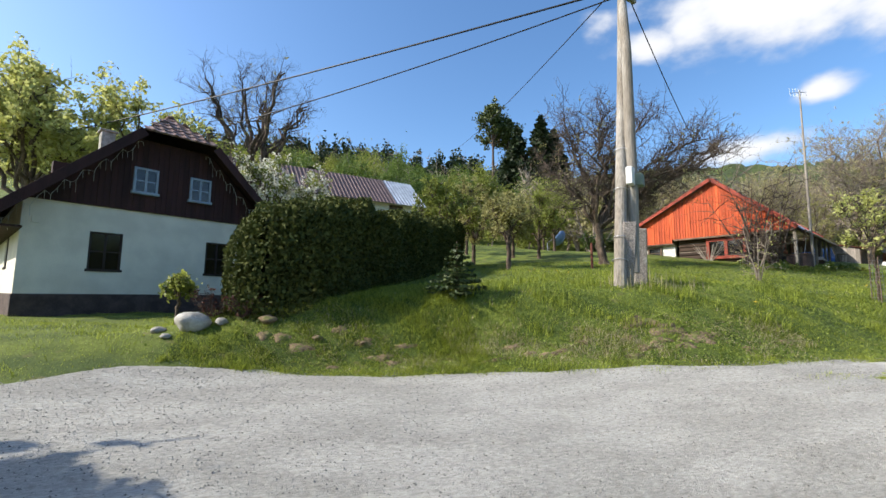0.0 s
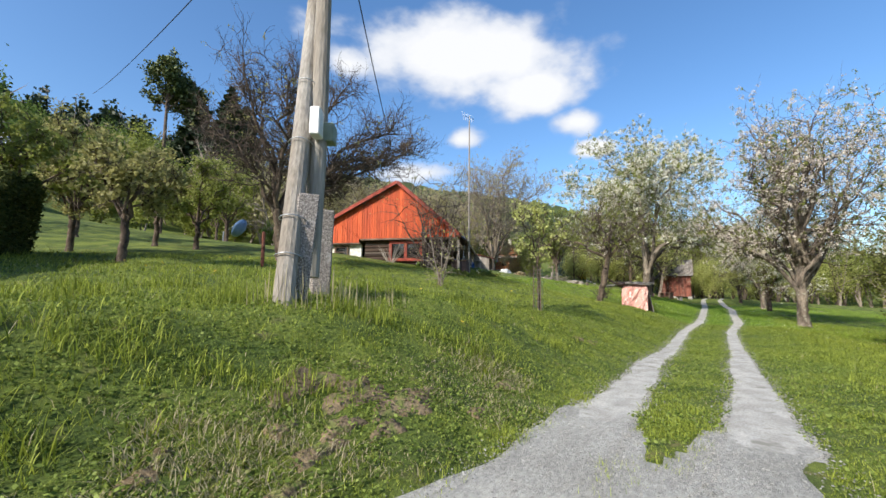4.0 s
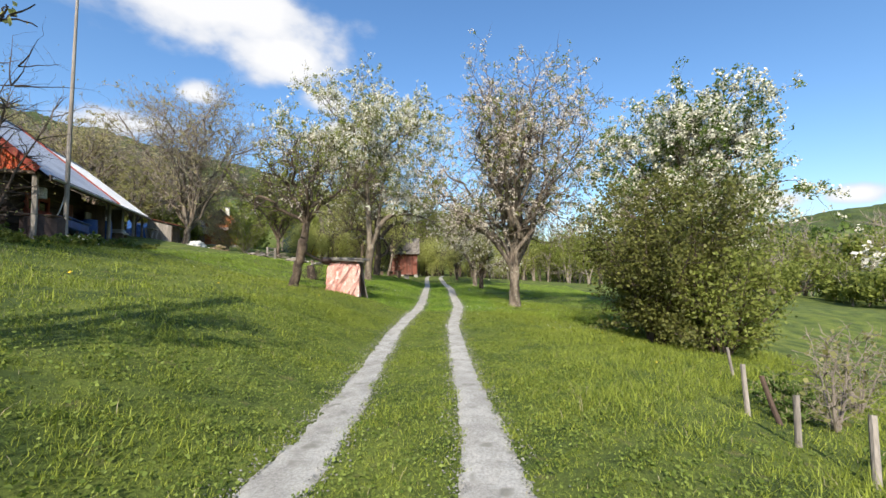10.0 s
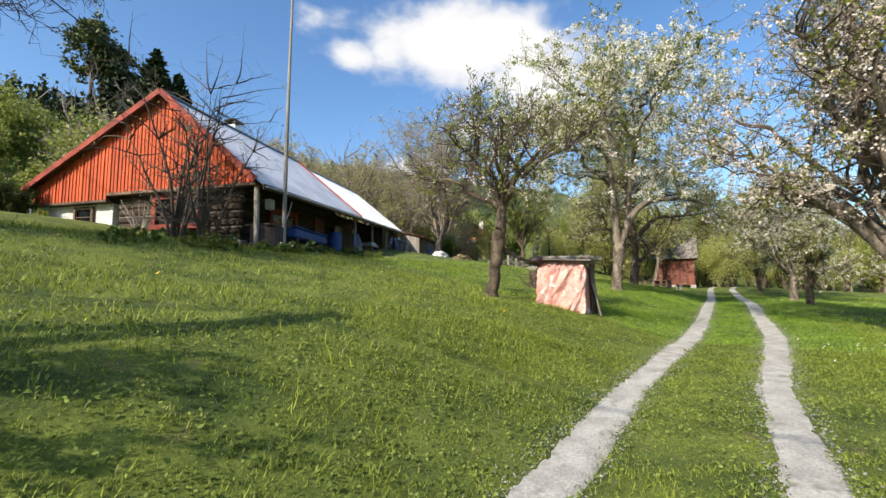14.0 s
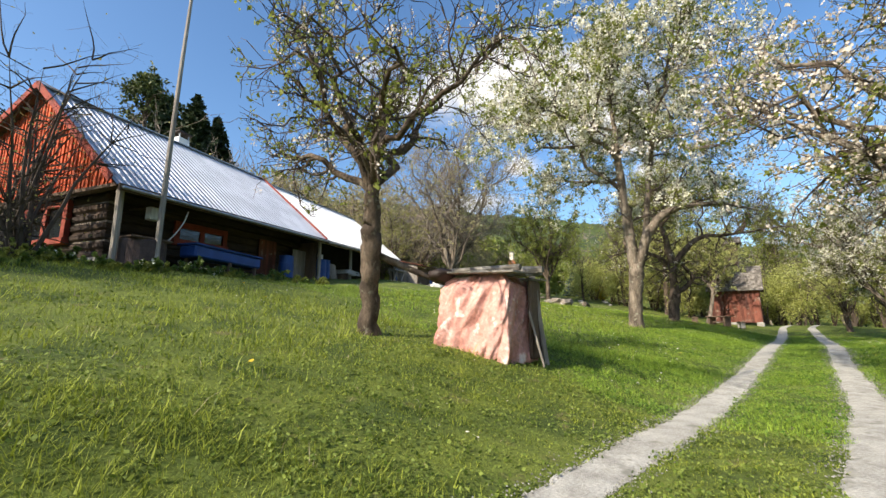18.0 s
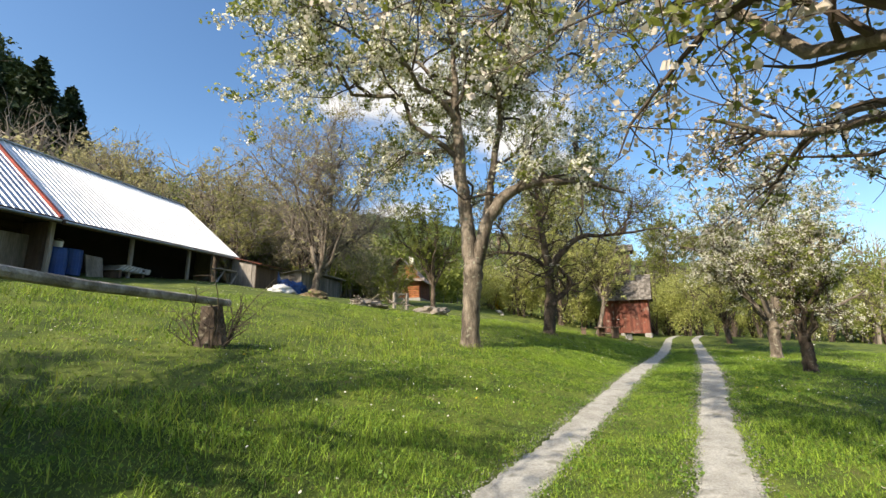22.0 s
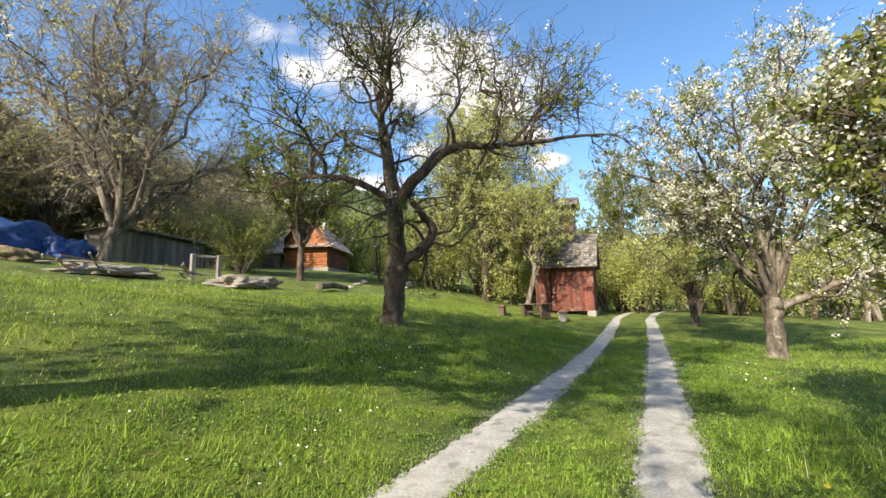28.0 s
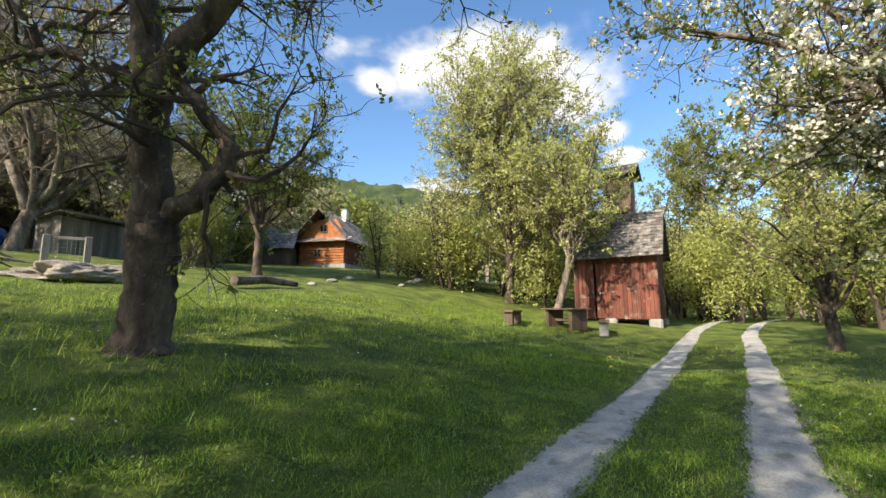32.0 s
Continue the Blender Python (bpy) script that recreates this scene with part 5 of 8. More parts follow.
ep = thing("end_pole", pose(6.3, -8.4, gz(6.3, -8.4) - .1), "grey wooden pole that carries the end of a wire", "pole")
part_me("pole", capped("pole", [(0, 0, 0), (0, 0, 5.3)], [.1, .075], POLE_WOOD, 10, .04), ep)

# ---- red shed at the bend, its table and benches ----
RED_SHED = mat("faded_red_boards", (0.18, 0.062, 0.042), 0.9, vary=0.7, scale=3.5, bump=0.8, fine=25, detail=6, col2=(0.085, 0.036, 0.028), obj=0.3, stretch=(1, 1, .15), stain=((0.24, 0.17, 0.13), 2.6, .57))
shed = thing("red_shed", pose(54.05, 10.1, 0.22, 0, 0, 98), "small red board shed with a mossy shingle roof", "shed")
for q in range(20):                                  # front towards the track, local -y... boards one by one
    x = -1.65 + q * .165
    if -.35 < x < .75 - .05:
        continue
    part("wall_board", bx(x, x + .155, 1.0, 1.03, .18, 2.85), RED_SHED, shed)
for q in range(7):
    part("door_board", bx(-.33 + q * .152, -.185 + q * .152, .985, 1.012, .2, 2.5), RED_DARK, shed)
part("door_head", bx(-.38, .76, .99, 1.06, 2.5, 2.85), RED_SHED, shed)
part("door_latch", bx(.45, .6, 1.012, 1.03, 1.25, 1.29), STEEL, shed)
for q in range(14):
    part("side_board", bx(1.65, 1.68, -1.0 + q * .143, -.865 + q * .143, .18, 2.9), RED_SHED, shed)
    part("side_board", bx(-1.68, -1.65, -1.0 + q * .143, -.865 + q * .143, .18, 2.9), RED_SHED, shed)
part("back_wall", bx(-1.65, 1.65, -1.03, -1.0, .18, 2.9), RED_SHED, shed)
for x, s in ((-1.5, 1), (1.5, 1), (.2, 1)):
    for y in (-.9, .9):
        b = bx(x - .25, x + .25, y - .2, y + .2, -.35, .2, bevel=.06)
        part("footing_stone", b, STONE, shed)
for sx0, x in ((-1, -1.62), (1, 1.62)):
    b = bmesh.new()
    v = [b.verts.new(p) for p in ((x, -1.0, 2.85), (x, 1.0, 2.85), (x, 0, 4.5))]
    b.faces.new(v)
    bmesh.ops.solidify(b, geom=b.faces[:], thickness=.04)
    part("gable", b, RED_SHED, shed)


def shingles(parent, x0, x1, y0, z0, y1, z1, w, rows, mt, seed, name="shingles", thick=.025, kind="stuff"):
    """Rows of single shingles over a slope that runs along x, joined as one covering."""
    r = np.random.RandomState(seed)
    parts = []
    L = math.hypot(y1 - y0, z1 - z0)
    ny, nz = -(z1 - z0) / L, (y1 - y0) / L
    if nz < 0:
        ny, nz = -ny, -nz
    for q in range(rows):
        f0, f1 = q / rows, min(1.0, (q + 1.25) / rows)
        x = x0 - r.uniform(0, w)
        while x < x1:
            ww = w * r.uniform(.7, 1.25)
            a, c = max(x + .004, x0), min(x + ww - .004, x1)
            if c > a + .01:
                g0 = f0 - r.uniform(0, .25) / rows
                lift = thick * (1.3 + r.uniform(0, .7))
                p = []
                for xx in (a, c):
                    for f, h in ((g0, lift), (f1, thick * .4)):
                        for d in (0, -thick):
                            p.append((xx, y0 + (y1 - y0) * f + ny * (h + d), z0 + (z1 - z0) * f + nz * (h + d)))
                parts.append((np.array(p), np.array([(0, 2, 6, 4), (1, 5, 7, 3), (0, 4, 5, 1), (2, 3, 7, 6), (0, 1, 3, 2), (4, 6, 7, 5)])))
            x += ww
    co, fa = join_np(parts)
    ob = part_me(name, mesh_np(name, co, fa, mt), parent)
    tagged(ob, kind=kind)
    b = bmesh.new()
    v = [b.verts.new(p) for p in ((x0, y0, z0 - .02), (x1, y0, z0 - .02), (x1, y1, z1 - .02), (x0, y1, z1 - .02))]
    b.faces.new(v)
    bmesh.ops.solidify(b, geom=b.faces[:], thickness=.03)
    part("roof_deck", b, BROWN_WOOD, parent)


shingles(shed, -1.95, 1.95, 1.35, 2.72, 0, 4.72, .15, 13, SHINGLE_I, 3)
shingles(shed, -1.95, 1.95, -1.35, 2.72, 0, 4.72, .15, 13, SHINGLE_I, 4)
part("ridge_board", bx(-1.95, 1.95, -.08, .08, 4.7, 4.78, bevel=.01), OLD_WOOD, shed)
tower = thing("wooden_turret", pose(56.3, 10.6, gz(56.3, 10.6) - .1, 0, 0, 98), "narrow weathered wooden tower with a small shingle roof behind the shed", "tower")
for x in (-.55, .55):
    for y in (-.55, .55):
        part("corner_post", bx(x - .06, x + .06, y - .06, y + .06, 0, 7.2), OLD_WOOD, tower)
for q in range(9):
    part("cladding_board", bx(-.62 + q * .138, -.49 + q * .138, .61, .635, 5.2, 7.2), BROWN_WOOD, tower)
    part("cladding_board", bx(-.62 + q * .138, -.49 + q * .138, -.635, -.61, 5.2, 7.2), BROWN_WOOD, tower)
    part("cladding_board", bx(.61, .635, -.62 + q * .138, -.49 + q * .138, 5.2, 7.2), BROWN_WOOD, tower)
shingles(tower, -.95, .95, .95, 7.05, 0, 7.75, .15, 6, SHINGLE_I, 6)
shingles(tower, -.95, .95, -.95, 7.05, 0, 7.75, .15, 6, SHINGLE_I, 7)

table = thing("garden_table", pose(49.2, 10.35, gz(49.2, 10.35), 0, 0, 72), "rough dark wooden garden table in the shade", "table")
for q in range(5):
    part("top_plank", bx(-.75, .75, -.48 + q * .195, -.295 + q * .195, .70, .76, bevel=.008), BROWN_WOOD, table)
for x in (-.55, .55):
    part("trestle", bx(x - .07, x + .07, -.38, .38, .0, .70, bevel=.01), BROWN_WOOD, table)
part("stretcher", bx(-.55, .55, -.04, .04, .3, .4), BROWN_WOOD, table)
for x, y, lb in ((47.7, 11.6, "dark plank bench beside the garden table"), (49.2, 9.0, "plank bench on pale stone blocks beside the garden table")):
    bn = thing("bench", pose(x, y, gz(x, y), 0, 0, 20), lb, "bench", "benches at the garden table")
    part("seat", bx(-.8, .8, -.17, .17, .40, .47, bevel=.01), BROWN_WOOD, bn)
    for u in (-.6, .6):
        part("support", bx(u - .13, u + .13, -.14, .14, -.03, .40, bevel=.02), STONE if y < 10 else BROWN_WOOD, bn)

# ---- white house by the yard ----
RH = math.degrees(math.atan2(.605, .796))
HB = -.72
wh = thing("white_house", pose(-17.45, 10.35, HB, 0, 0, RH), "white plastered house with dark boarded gable and half-hipped tile roof", "house")
WW, HL = 6.7, 9.0
part("plinth", bx(-.03, WW + .03, -.03, HL, -.5, .68, bevel=.01), PLINTH, wh)
# front wall pieced round its windows
for a in ((0, 1.42, .68, 3.25), (2.2, 4.5, .68, 3.25), (5.25, WW, .68, 3.25), (1.42, 2.2, .68, 1.33), (1.42, 2.2, 2.46, 3.25), (4.5, 5.25, .68, 1.33), (4.5, 5.25, 2.46, 3.25)):
    part("front_wall", bx(a[0], a[1], 0, .4, a[2], a[3]), PLASTER, wh)
for a in ((.4, 2.6, .68, 3.25), (3.4, HL, .68, 3.25), (2.6, 3.4, .68, 1.4), (2.6, 3.4, 2.4, 3.25)):
    part("side_wall", bx(0, .4, a[0], a[1], a[2], a[3]), PLASTER, wh)
part("side_wall", bx(WW - .4, WW, .4, HL, .68, 3.25), PLASTER, wh)
part("back_wall", bx(.4, WW - .4, HL - .4, HL, .68, 3.25), PLASTER, wh)
# solid near-black block, its colour standing in for unlit rooms
part("room", bx(.6, WW - .6, .75, HL - .6, .7, 3.2), SHADE_BLACK, wh)
for u0, u1 in ((1.42, 2.2), (4.5, 5.25)):
    window(wh, .08, u0, u1, 1.35, 2.46, DARK_FRAME, axis="x", cols=2, rows=2, fw=.055, depth=.06)
window(wh, .08, 2.6, 3.4, 1.42, 2.4, DARK_FRAME, axis="y", cols=2, rows=2, fw=.055, depth=.06)
RP = 6.6                                            # ridge height
mid = WW / 2
q = 0
x = -.1
while x < WW + .1:                                  # gable boards
    def zt(u):
        return min(5.45, RP - .12 - abs(u - mid) * .98)
    b = bmesh.new()
    pts = [(x + .004, 3.2), (x + .14, 3.2), (x + .14, zt(x + .14)), (x + .004, zt(x + .004))]
    f = [b.verts.new((p[0], -.06 - .01 * (q % 2), p[1])) for p in pts]
    r = [b.verts.new((p[0], .0, p[1])) for p in pts]
    b.faces.new(f)
    b.faces.new(r[::-1])
    for w in range(4):
        b.faces.new((f[w], r[w], r[(w + 1) % 4], f[(w + 1) % 4]))
    part("gable_board", b, SIDING, wh)
    x += .144
    q += 1
part("gable_core", bx(.5, WW - .5, .02, .3, 3.25, 4.3), SIDING, wh)
for u0, u1 in ((2.3, 2.95), (3.85, 4.5)):
    window(wh, -.075, u0, u1, 3.75, 4.55, BLUE_TRIM, axis="x", cols=2, rows=2, fw=.07, depth=.05, behind=CURTAIN)


def tiles(parent, x0, x1, y0, z0, y1, z1, w, rows, seed, mt, cut=None):
    """Rows of curved tiles over a slope; x runs along the eaves."""
    r = np.random.RandomState(seed)
    parts = []
    L = math.hypot(y1 - y0, z1 - z0)
    ny, nz = -(z1 - z0) / L, (y1 - y0) / L
    if nz < 0:
        ny, nz = -ny, -nz
    n = int((x1 - x0) / w)
    for q in range(rows):
        f0, f1 = q / rows - .02 / L, (q + 1.12) / rows
        for c in range(n):
            a = x0 + (x1 - x0) * c / n
            ww = (x1 - x0) / n
            if cut and not cut(a + ww / 2, (q + .5) / rows):
                continue
            p = []
            for f, h in ((f0, .035), (f1, .005)):
                for u, hh in ((0, .012), (.3, 0), (.55, .005), (.8, .035), (1.03, .014)):
                    hh = hh + h + r.uniform(-.003, .003)
                    p.append((a + ww * u, y0 + (y1 - y0) * f + ny * hh, z0 + (z1 - z0) * f + nz * hh))
            for u in (0, .3, .55, .8, 1.03):
                p.append((a + ww * u, y0 + (y1 - y0) * f0 + ny * .0, z0 + (z1 - z0) * f0 + nz * .0))
            parts.append((np.array(p), np.array([(k, k + 1, k + 6, k + 5) for k in range(4)] + [(k + 10, k + 11, k + 1, k) for k in range(4)])))
    co, fa = join_np(parts)
    ob = part_me("roof_tiles", mesh_np("roof_tiles", co, fa, mt, False), parent)
    tagged(ob, kind="stuff")


# slopes: eaves on the long sides; built with x and y swapped, then turned
EZ = 2.35
for sgn, nm in ((0, "w"), (1, "e")):
    rf = new("roof_slope")
    rf.parent = wh
    # local frame of the slope: x along the ridge
    rf.matrix_local = (Matrix(((0, -1, 0, mid), (1, 0, 0, 0), (0, 0, 1, 0), (0, 0, 0, 1))) if sgn == 0 else Matrix(((0, 1, 0, mid), (-1, 0, 0, 0), (0, 0, 1, 0), (0, 0, 0, 1))))
    half = mid + .75
    if sgn == 0:
        tiles(rf, -.7, HL + .4, half, RP - half * .98, 0, RP, .26, 15, 5, TILE_I, cut=lambda a, f: a > -.7 + max(0, (f - .74)) * 5.6)
        bd = bmesh.new()
        v = [bd.verts.new(p) for p in ((-.68, half, RP - half * .98 - .03), (HL + .4, half, RP - half * .98 - .03), (HL + .4, 0, RP - .03), (.62, 0, RP - .03), (-.68, 1.0, RP - .98 - .03))]
    else:
        tiles(rf, -HL - .4, .7, half, RP - half * .98, 0, RP, .26, 15, 6, TILE_I, cut=lambda a, f: a < .7 - max(0, (f - .74)) * 5.6)
        bd = bmesh.new()
        v = [bd.verts.new(p) for p in ((-HL - .4, half, RP - half * .98 - .03), (.68, half, RP - half * .98 - .03), (.68, 1.0, RP - .98 - .03), (-.62, 0, RP - .03), (-HL - .4, 0, RP - .03))]
    bd.faces.new(v)
    bmesh.ops.solidify(bd, geom=bd.faces[:], thickness=.06)
    part("roof_boarding", bd, SIDING, rf)
hip = new("half_hip")
hip.parent = wh
tiles(hip, mid - 1.02, mid + 1.02, -.72, RP - 1.02, .68, RP, .26, 6, 7, TILE_I, cut=lambda a, f: abs(a - mid) < 1.05 * (1 - f) + .08)
bd = bmesh.new()
bd.faces.new([bd.verts.new(p) for p in ((mid - 1.0, -.7, RP - 1.04), (mid + 1.0, -.7, RP - 1.04), (mid, .66, RP - .03))])
bmesh.ops.solidify(bd, geom=bd.faces[:], thickness=.05)
part("hip_boarding", bd, SIDING, hip)
for s in (-1, 1):
    part("barge_board", beam((mid + s * (mid + .75), -.72, RP - (mid + .75) * .98 - .1), (mid + s * 1.0, -.72, RP - 1.08), .04, .26), SIDING, wh)
part("ridge", bx(mid - .1, mid + .1, .6, HL + .4, RP - .02, RP + .1, bevel=.04), TILE, wh)
part("eaves_soffit", bx(mid - mid - .75, 0, -.6, HL, EZ - .02, EZ + .03), SIDING, wh)
part("eaves_soffit", bx(WW, WW + .75, -.6, HL, EZ - .02, EZ + .03), SIDING, wh)
ch = part("chimney", bx(mid - .95, mid - .5, 5.6, 6.05, 5.0, 7.15, bevel=.02), CONCRETE, wh)
part("chimney_crown", bx(mid - 1.02, mid - .43, 5.53, 6.12, 7.15, 7.23, bevel=.02), CONCRETE, ch)
ic = []
for s in (-1, 1):
    for q in range(26):
        f = q / 25
        x, z = mid + s * (.9 + (mid - .3) * f), RP - 1.25 - (mid - .3) * f * .98 + .12 * math.sin(q * 1.9)
        L = .12 + .22 * ((q * 7) % 5) / 4
        ic.append(tube_np([(x, -.14, z), (x + .01, -.14, z - L)], [.006, .004], 4))
        ic.append(tube_np([(x, -.14, z), (mid + s * (.9 + (mid - .3) * (q + 1) / 25), -.14, RP - 1.25 - (mid - .3) * (q + 1) / 25 * .98 + .12 * math.sin((q + 1) * 1.9))], [.005, .005], 4))
cc, ff = join_np(ic)
tagged(part_me("light_string", mesh_np("light_string", cc, ff, CURTAIN), wh, "string of pale hanging lights under the gable roof"), kind="stuff")
part("roof_vent", bx(.2, .35, -.05, -.0, 2.55, 2.75), PLASTER, wh)

# ---- hedge, stones and small plants by the yard ----
def hedge():
    rs = np.random.RandomState(31)
    ob = thing("yew_hedge", pose(0, 0, 0), "long clipped dark green hedge with a rounded end", "hedge")
    p, q = np.array((-10.5, 5.15)), np.array((-5.2, 15.6))
    L = np.linalg.norm(q - p)
    d = (q - p) / L
    n = np.array((-d[1], d[0]))
    m = 150000
    u = rs.uniform(0, 1, m) ** 1.15 * L
    ang = rs.uniform(-.12, 1.12, m) * np.pi
    R, H = .98, 1.84
    endf = np.sqrt(np.clip(1 - np.clip((1.1 - u) / 1.1, 0, 1) ** 2, 0.02, 1))
    # section: sides straight, top round
    c, s = np.cos(ang), np.sin(ang)
    sx = np.sign(c) * np.abs(c) ** .45 * R * endf
    sz = np.clip(np.sign(s) * np.abs(s) ** .6, -.3, 1) * .5 + .5
    flank = rs.uniform(0, 1, m) < .55
    sx = np.where(flank, np.sign(c) * R * endf, sx)
    sz = np.where(flank, rs.uniform(0, .84, m), sz)
    k = 1 + .07 * np.sin(u * 2.1 + sz * 3) + .05 * np.sin(u * 5.3 + ang * 4) + rs.normal(0, .025, m)
    x = p[0] + d[0] * u + n[0] * sx * k
    y = p[1] + d[1] * u + n[1] * sx * k
    hz = H * (.80 + .20 * endf) * (1 + .02 * np.sin(u * 1.3))
    z = ground_z(p[0] + d[0] * u, p[1] + d[1] * u) + np.clip(sz * k, 0, 1.1) * hz
    # the rounded near end
    e = rs.randint(0, m, 9000)
    a = rs.uniform(0, 2 * np.pi, 9000)
    h = rs.uniform(0, 1, 9000)
    rr = R * np.sqrt(np.clip(1 - (np.clip(h - .55, 0, 1) / .5) ** 2, .05, 1)) * (1 + rs.normal(0, .03, 9000))
    x[e], y[e] = p[0] + d[0] * .55 + np.cos(a) * rr * .95, p[1] + d[1] * .55 + np.sin(a) * rr * .95
    z[e] = ground_z(x[e], y[e]) + h * H * .97
    cc, ff = quads_at(np.stack([x, y, z], 1), .048, rs, 1.9)
    part_me("foliage", mesh_np("foliage", cc, ff, HEDGE_LEAF), ob)
    # closed shell behind the leaves, dark green to paint in the hedge's inner shade
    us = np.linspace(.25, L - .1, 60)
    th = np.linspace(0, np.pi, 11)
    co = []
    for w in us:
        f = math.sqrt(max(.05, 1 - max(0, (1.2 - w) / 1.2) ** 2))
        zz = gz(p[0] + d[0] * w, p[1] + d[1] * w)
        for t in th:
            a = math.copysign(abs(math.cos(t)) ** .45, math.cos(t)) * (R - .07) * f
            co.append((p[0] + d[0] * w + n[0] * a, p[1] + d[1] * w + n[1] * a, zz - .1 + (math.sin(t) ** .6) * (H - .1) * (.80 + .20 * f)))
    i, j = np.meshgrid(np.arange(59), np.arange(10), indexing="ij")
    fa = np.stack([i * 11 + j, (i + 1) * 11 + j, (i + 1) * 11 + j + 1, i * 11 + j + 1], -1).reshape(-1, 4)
    part_me("inner_twigwork", mesh_np("inner_twigwork", np.array(co), fa, mat("hedge_inner_shade", (.03, .042, .014), .95, vary=.6, scale=14, bump=1.0, col2=(.012, .018, .008))), ob)


hedge()
conifer("young_spruce", -7.1, 5.1, 1.05, .62, "small young spruce with a bare leading shoot", seed=41, leaf=leaf_mat("spruce_needle", (.03, .055, .018), (.09, .115, .04), .15), levels=9, group="", needle=.05, dens=.7)


def stone(name, x, y, r, label, seed, flat=.65, group="stones by the hedge", dz=0.0, mt=None):
    b = bmesh.new()
    bmesh.ops.create_icosphere(b, subdivisions=3, radius=r)
    off = Vector((seed * 3.1, seed * 1.7, 0))
    for v in b.verts:
        k = 1 + .28 * noise.noise(v.co / r * 1.1 + off) + .10 * noise.noise(v.co / r * 3 + off)
        v.co = Vector((v.co.x * 1.2 * k, v.co.y * k, v.co.z * flat * k))
    ob = link_bm(name, b, mt or STONE, None, "", True)
    ob.matrix_world = pose(x, y, gz(x, y) + r * flat * .45 + dz, 0, 0, seed * 47 % 360)
    return tagged(ob, label, "stone", group)


PALE_STONE = mat("pale_boulder", (0.42, 0.40, 0.36), 0.9, vary=0.3, scale=4, bump=0.7, fine=25, col2=(0.28, 0.265, 0.235))
stone("boulder", -11.4, 4.75, .23, "pale rounded boulder at the end of the hedge", 3, .72, mt=PALE_STONE)
for q, (x, y, r) in enumerate(((-11.85, 4.7, .09), (-11.0, 4.8, .1), (-10.3, 4.7, .12), (-9.5, 4.4, .07), (-8.8, 4.3, .06), (-11.65, 4.45, .07))):
    stone("field_stone", x, y, r, "brownish field stone at the foot of the hedge", 5 + q, .6, mt=STONE if q in (0, 1, 5) else DIRT)


def shrub(name, x, y, h, r, leaf, count, size, label, seed, stems=14, twig=None, category="shrub", group="", low=.1, petal=None, petals=0, forks=10):
    """A many-stemmed bush."""
    rs = np.random.RandomState(seed)
    ob = thing(name, pose(x, y, gz(x, y) - .04), label, category, group)
    a = rs.uniform(0, 6.28, stems)
    ca, sa = np.cos(a), np.sin(a)
    k = r / h * rs.uniform(.2, 1.1, stems)
    P = curves_np(np.stack([.1 * r * ca, .1 * r * sa, 0 * a], 1), np.stack([ca * k, sa * k, 1 + 0 * a], 1), h * rs.uniform(.75, 1.08, stems), 7, rs, .14)
    q = np.repeat(np.arange(stems), forks)
    m = len(q)
    B = curves_np(P[q, rs.randint(1, 8, m)], np.stack([ca[q] + rs.normal(0, .8, m), sa[q] + rs.normal(0, .8, m), rs.uniform(.1, 1.2, m)], 1), h * rs.uniform(.15, .38, m), 5, rs, .3)
    q = np.repeat(np.arange(m), 4)
    C = curves_np(B[q, rs.randint(1, 6, len(q))], rs.normal(0, 1, (len(q), 3)) + (0, 0, .5), np.full(len(q), h * .11), 5, rs, .3)
    one = np.ones
    co, fa = join_np([tubes_np(P, one(stems) * (.011 * h + .004), one(stems) * .004, 5), tubes_np(B, one(m) * .005 * h, one(m) * .003, 3), tubes_np(C, one(len(C)) * .004, one(len(C)) * .002, 3)])
    tagged(part_me("stemwork", mesh_np("stemwork", co, fa, twig or TWIG), ob), kind="stuff")
    tips = np.concatenate([B, C])
    for nm, mt, cnt, sz in (("foliage", leaf, count, size), ("blossom", petal, petals, size)):
        if mt and cnt:
            q = rs.randint(0, len(tips), cnt)
            cen = tips[q, rs.randint(1, 6, cnt)] + rs.normal(0, .03 * h, (cnt, 3))
            cen = cen[cen[:, 2] > low * h * .3]
            co, fa = quads_at(cen, sz, rs, 1.5)
            part_me(nm, mesh_np(nm, co, fa, mt), ob)
    return ob


RED_LEAF = leaf_mat("dark_red_leaf", (.06, .025, .02), (.13, .05, .035), .2)
FORSYTHIA = leaf_mat("yellow_petal", (.62, .42, .03), (.75, .55, .06), .3)
shrub("red_shrub", -11.2, 5.1, .5, .35, RED_LEAF, 350, .035, "low dark red shrub by the boulder", 51, 12)
shrub("red_shrub", -10.7, 4.9, .4, .35, RED_LEAF, 260, .035, "low dark red shrub by the boulder", 52, 10)
wp = tree("weeping_shrub", -11.9, 5.5, [(0, 0, 0, .03), (.01, 0, .5, .028), (0, 0, .75, .03)], (0, 0, .72, .3, .3, .3), 6, "small weeping tree grafted on a stake, bright young leaves", leaf=LEAF_SPRING, leaves=900, leaf_size=.05, seed=53, limb_r=.012, subs=4, twigs=4, droop=.8, spread=.06, category="small tree", group="")
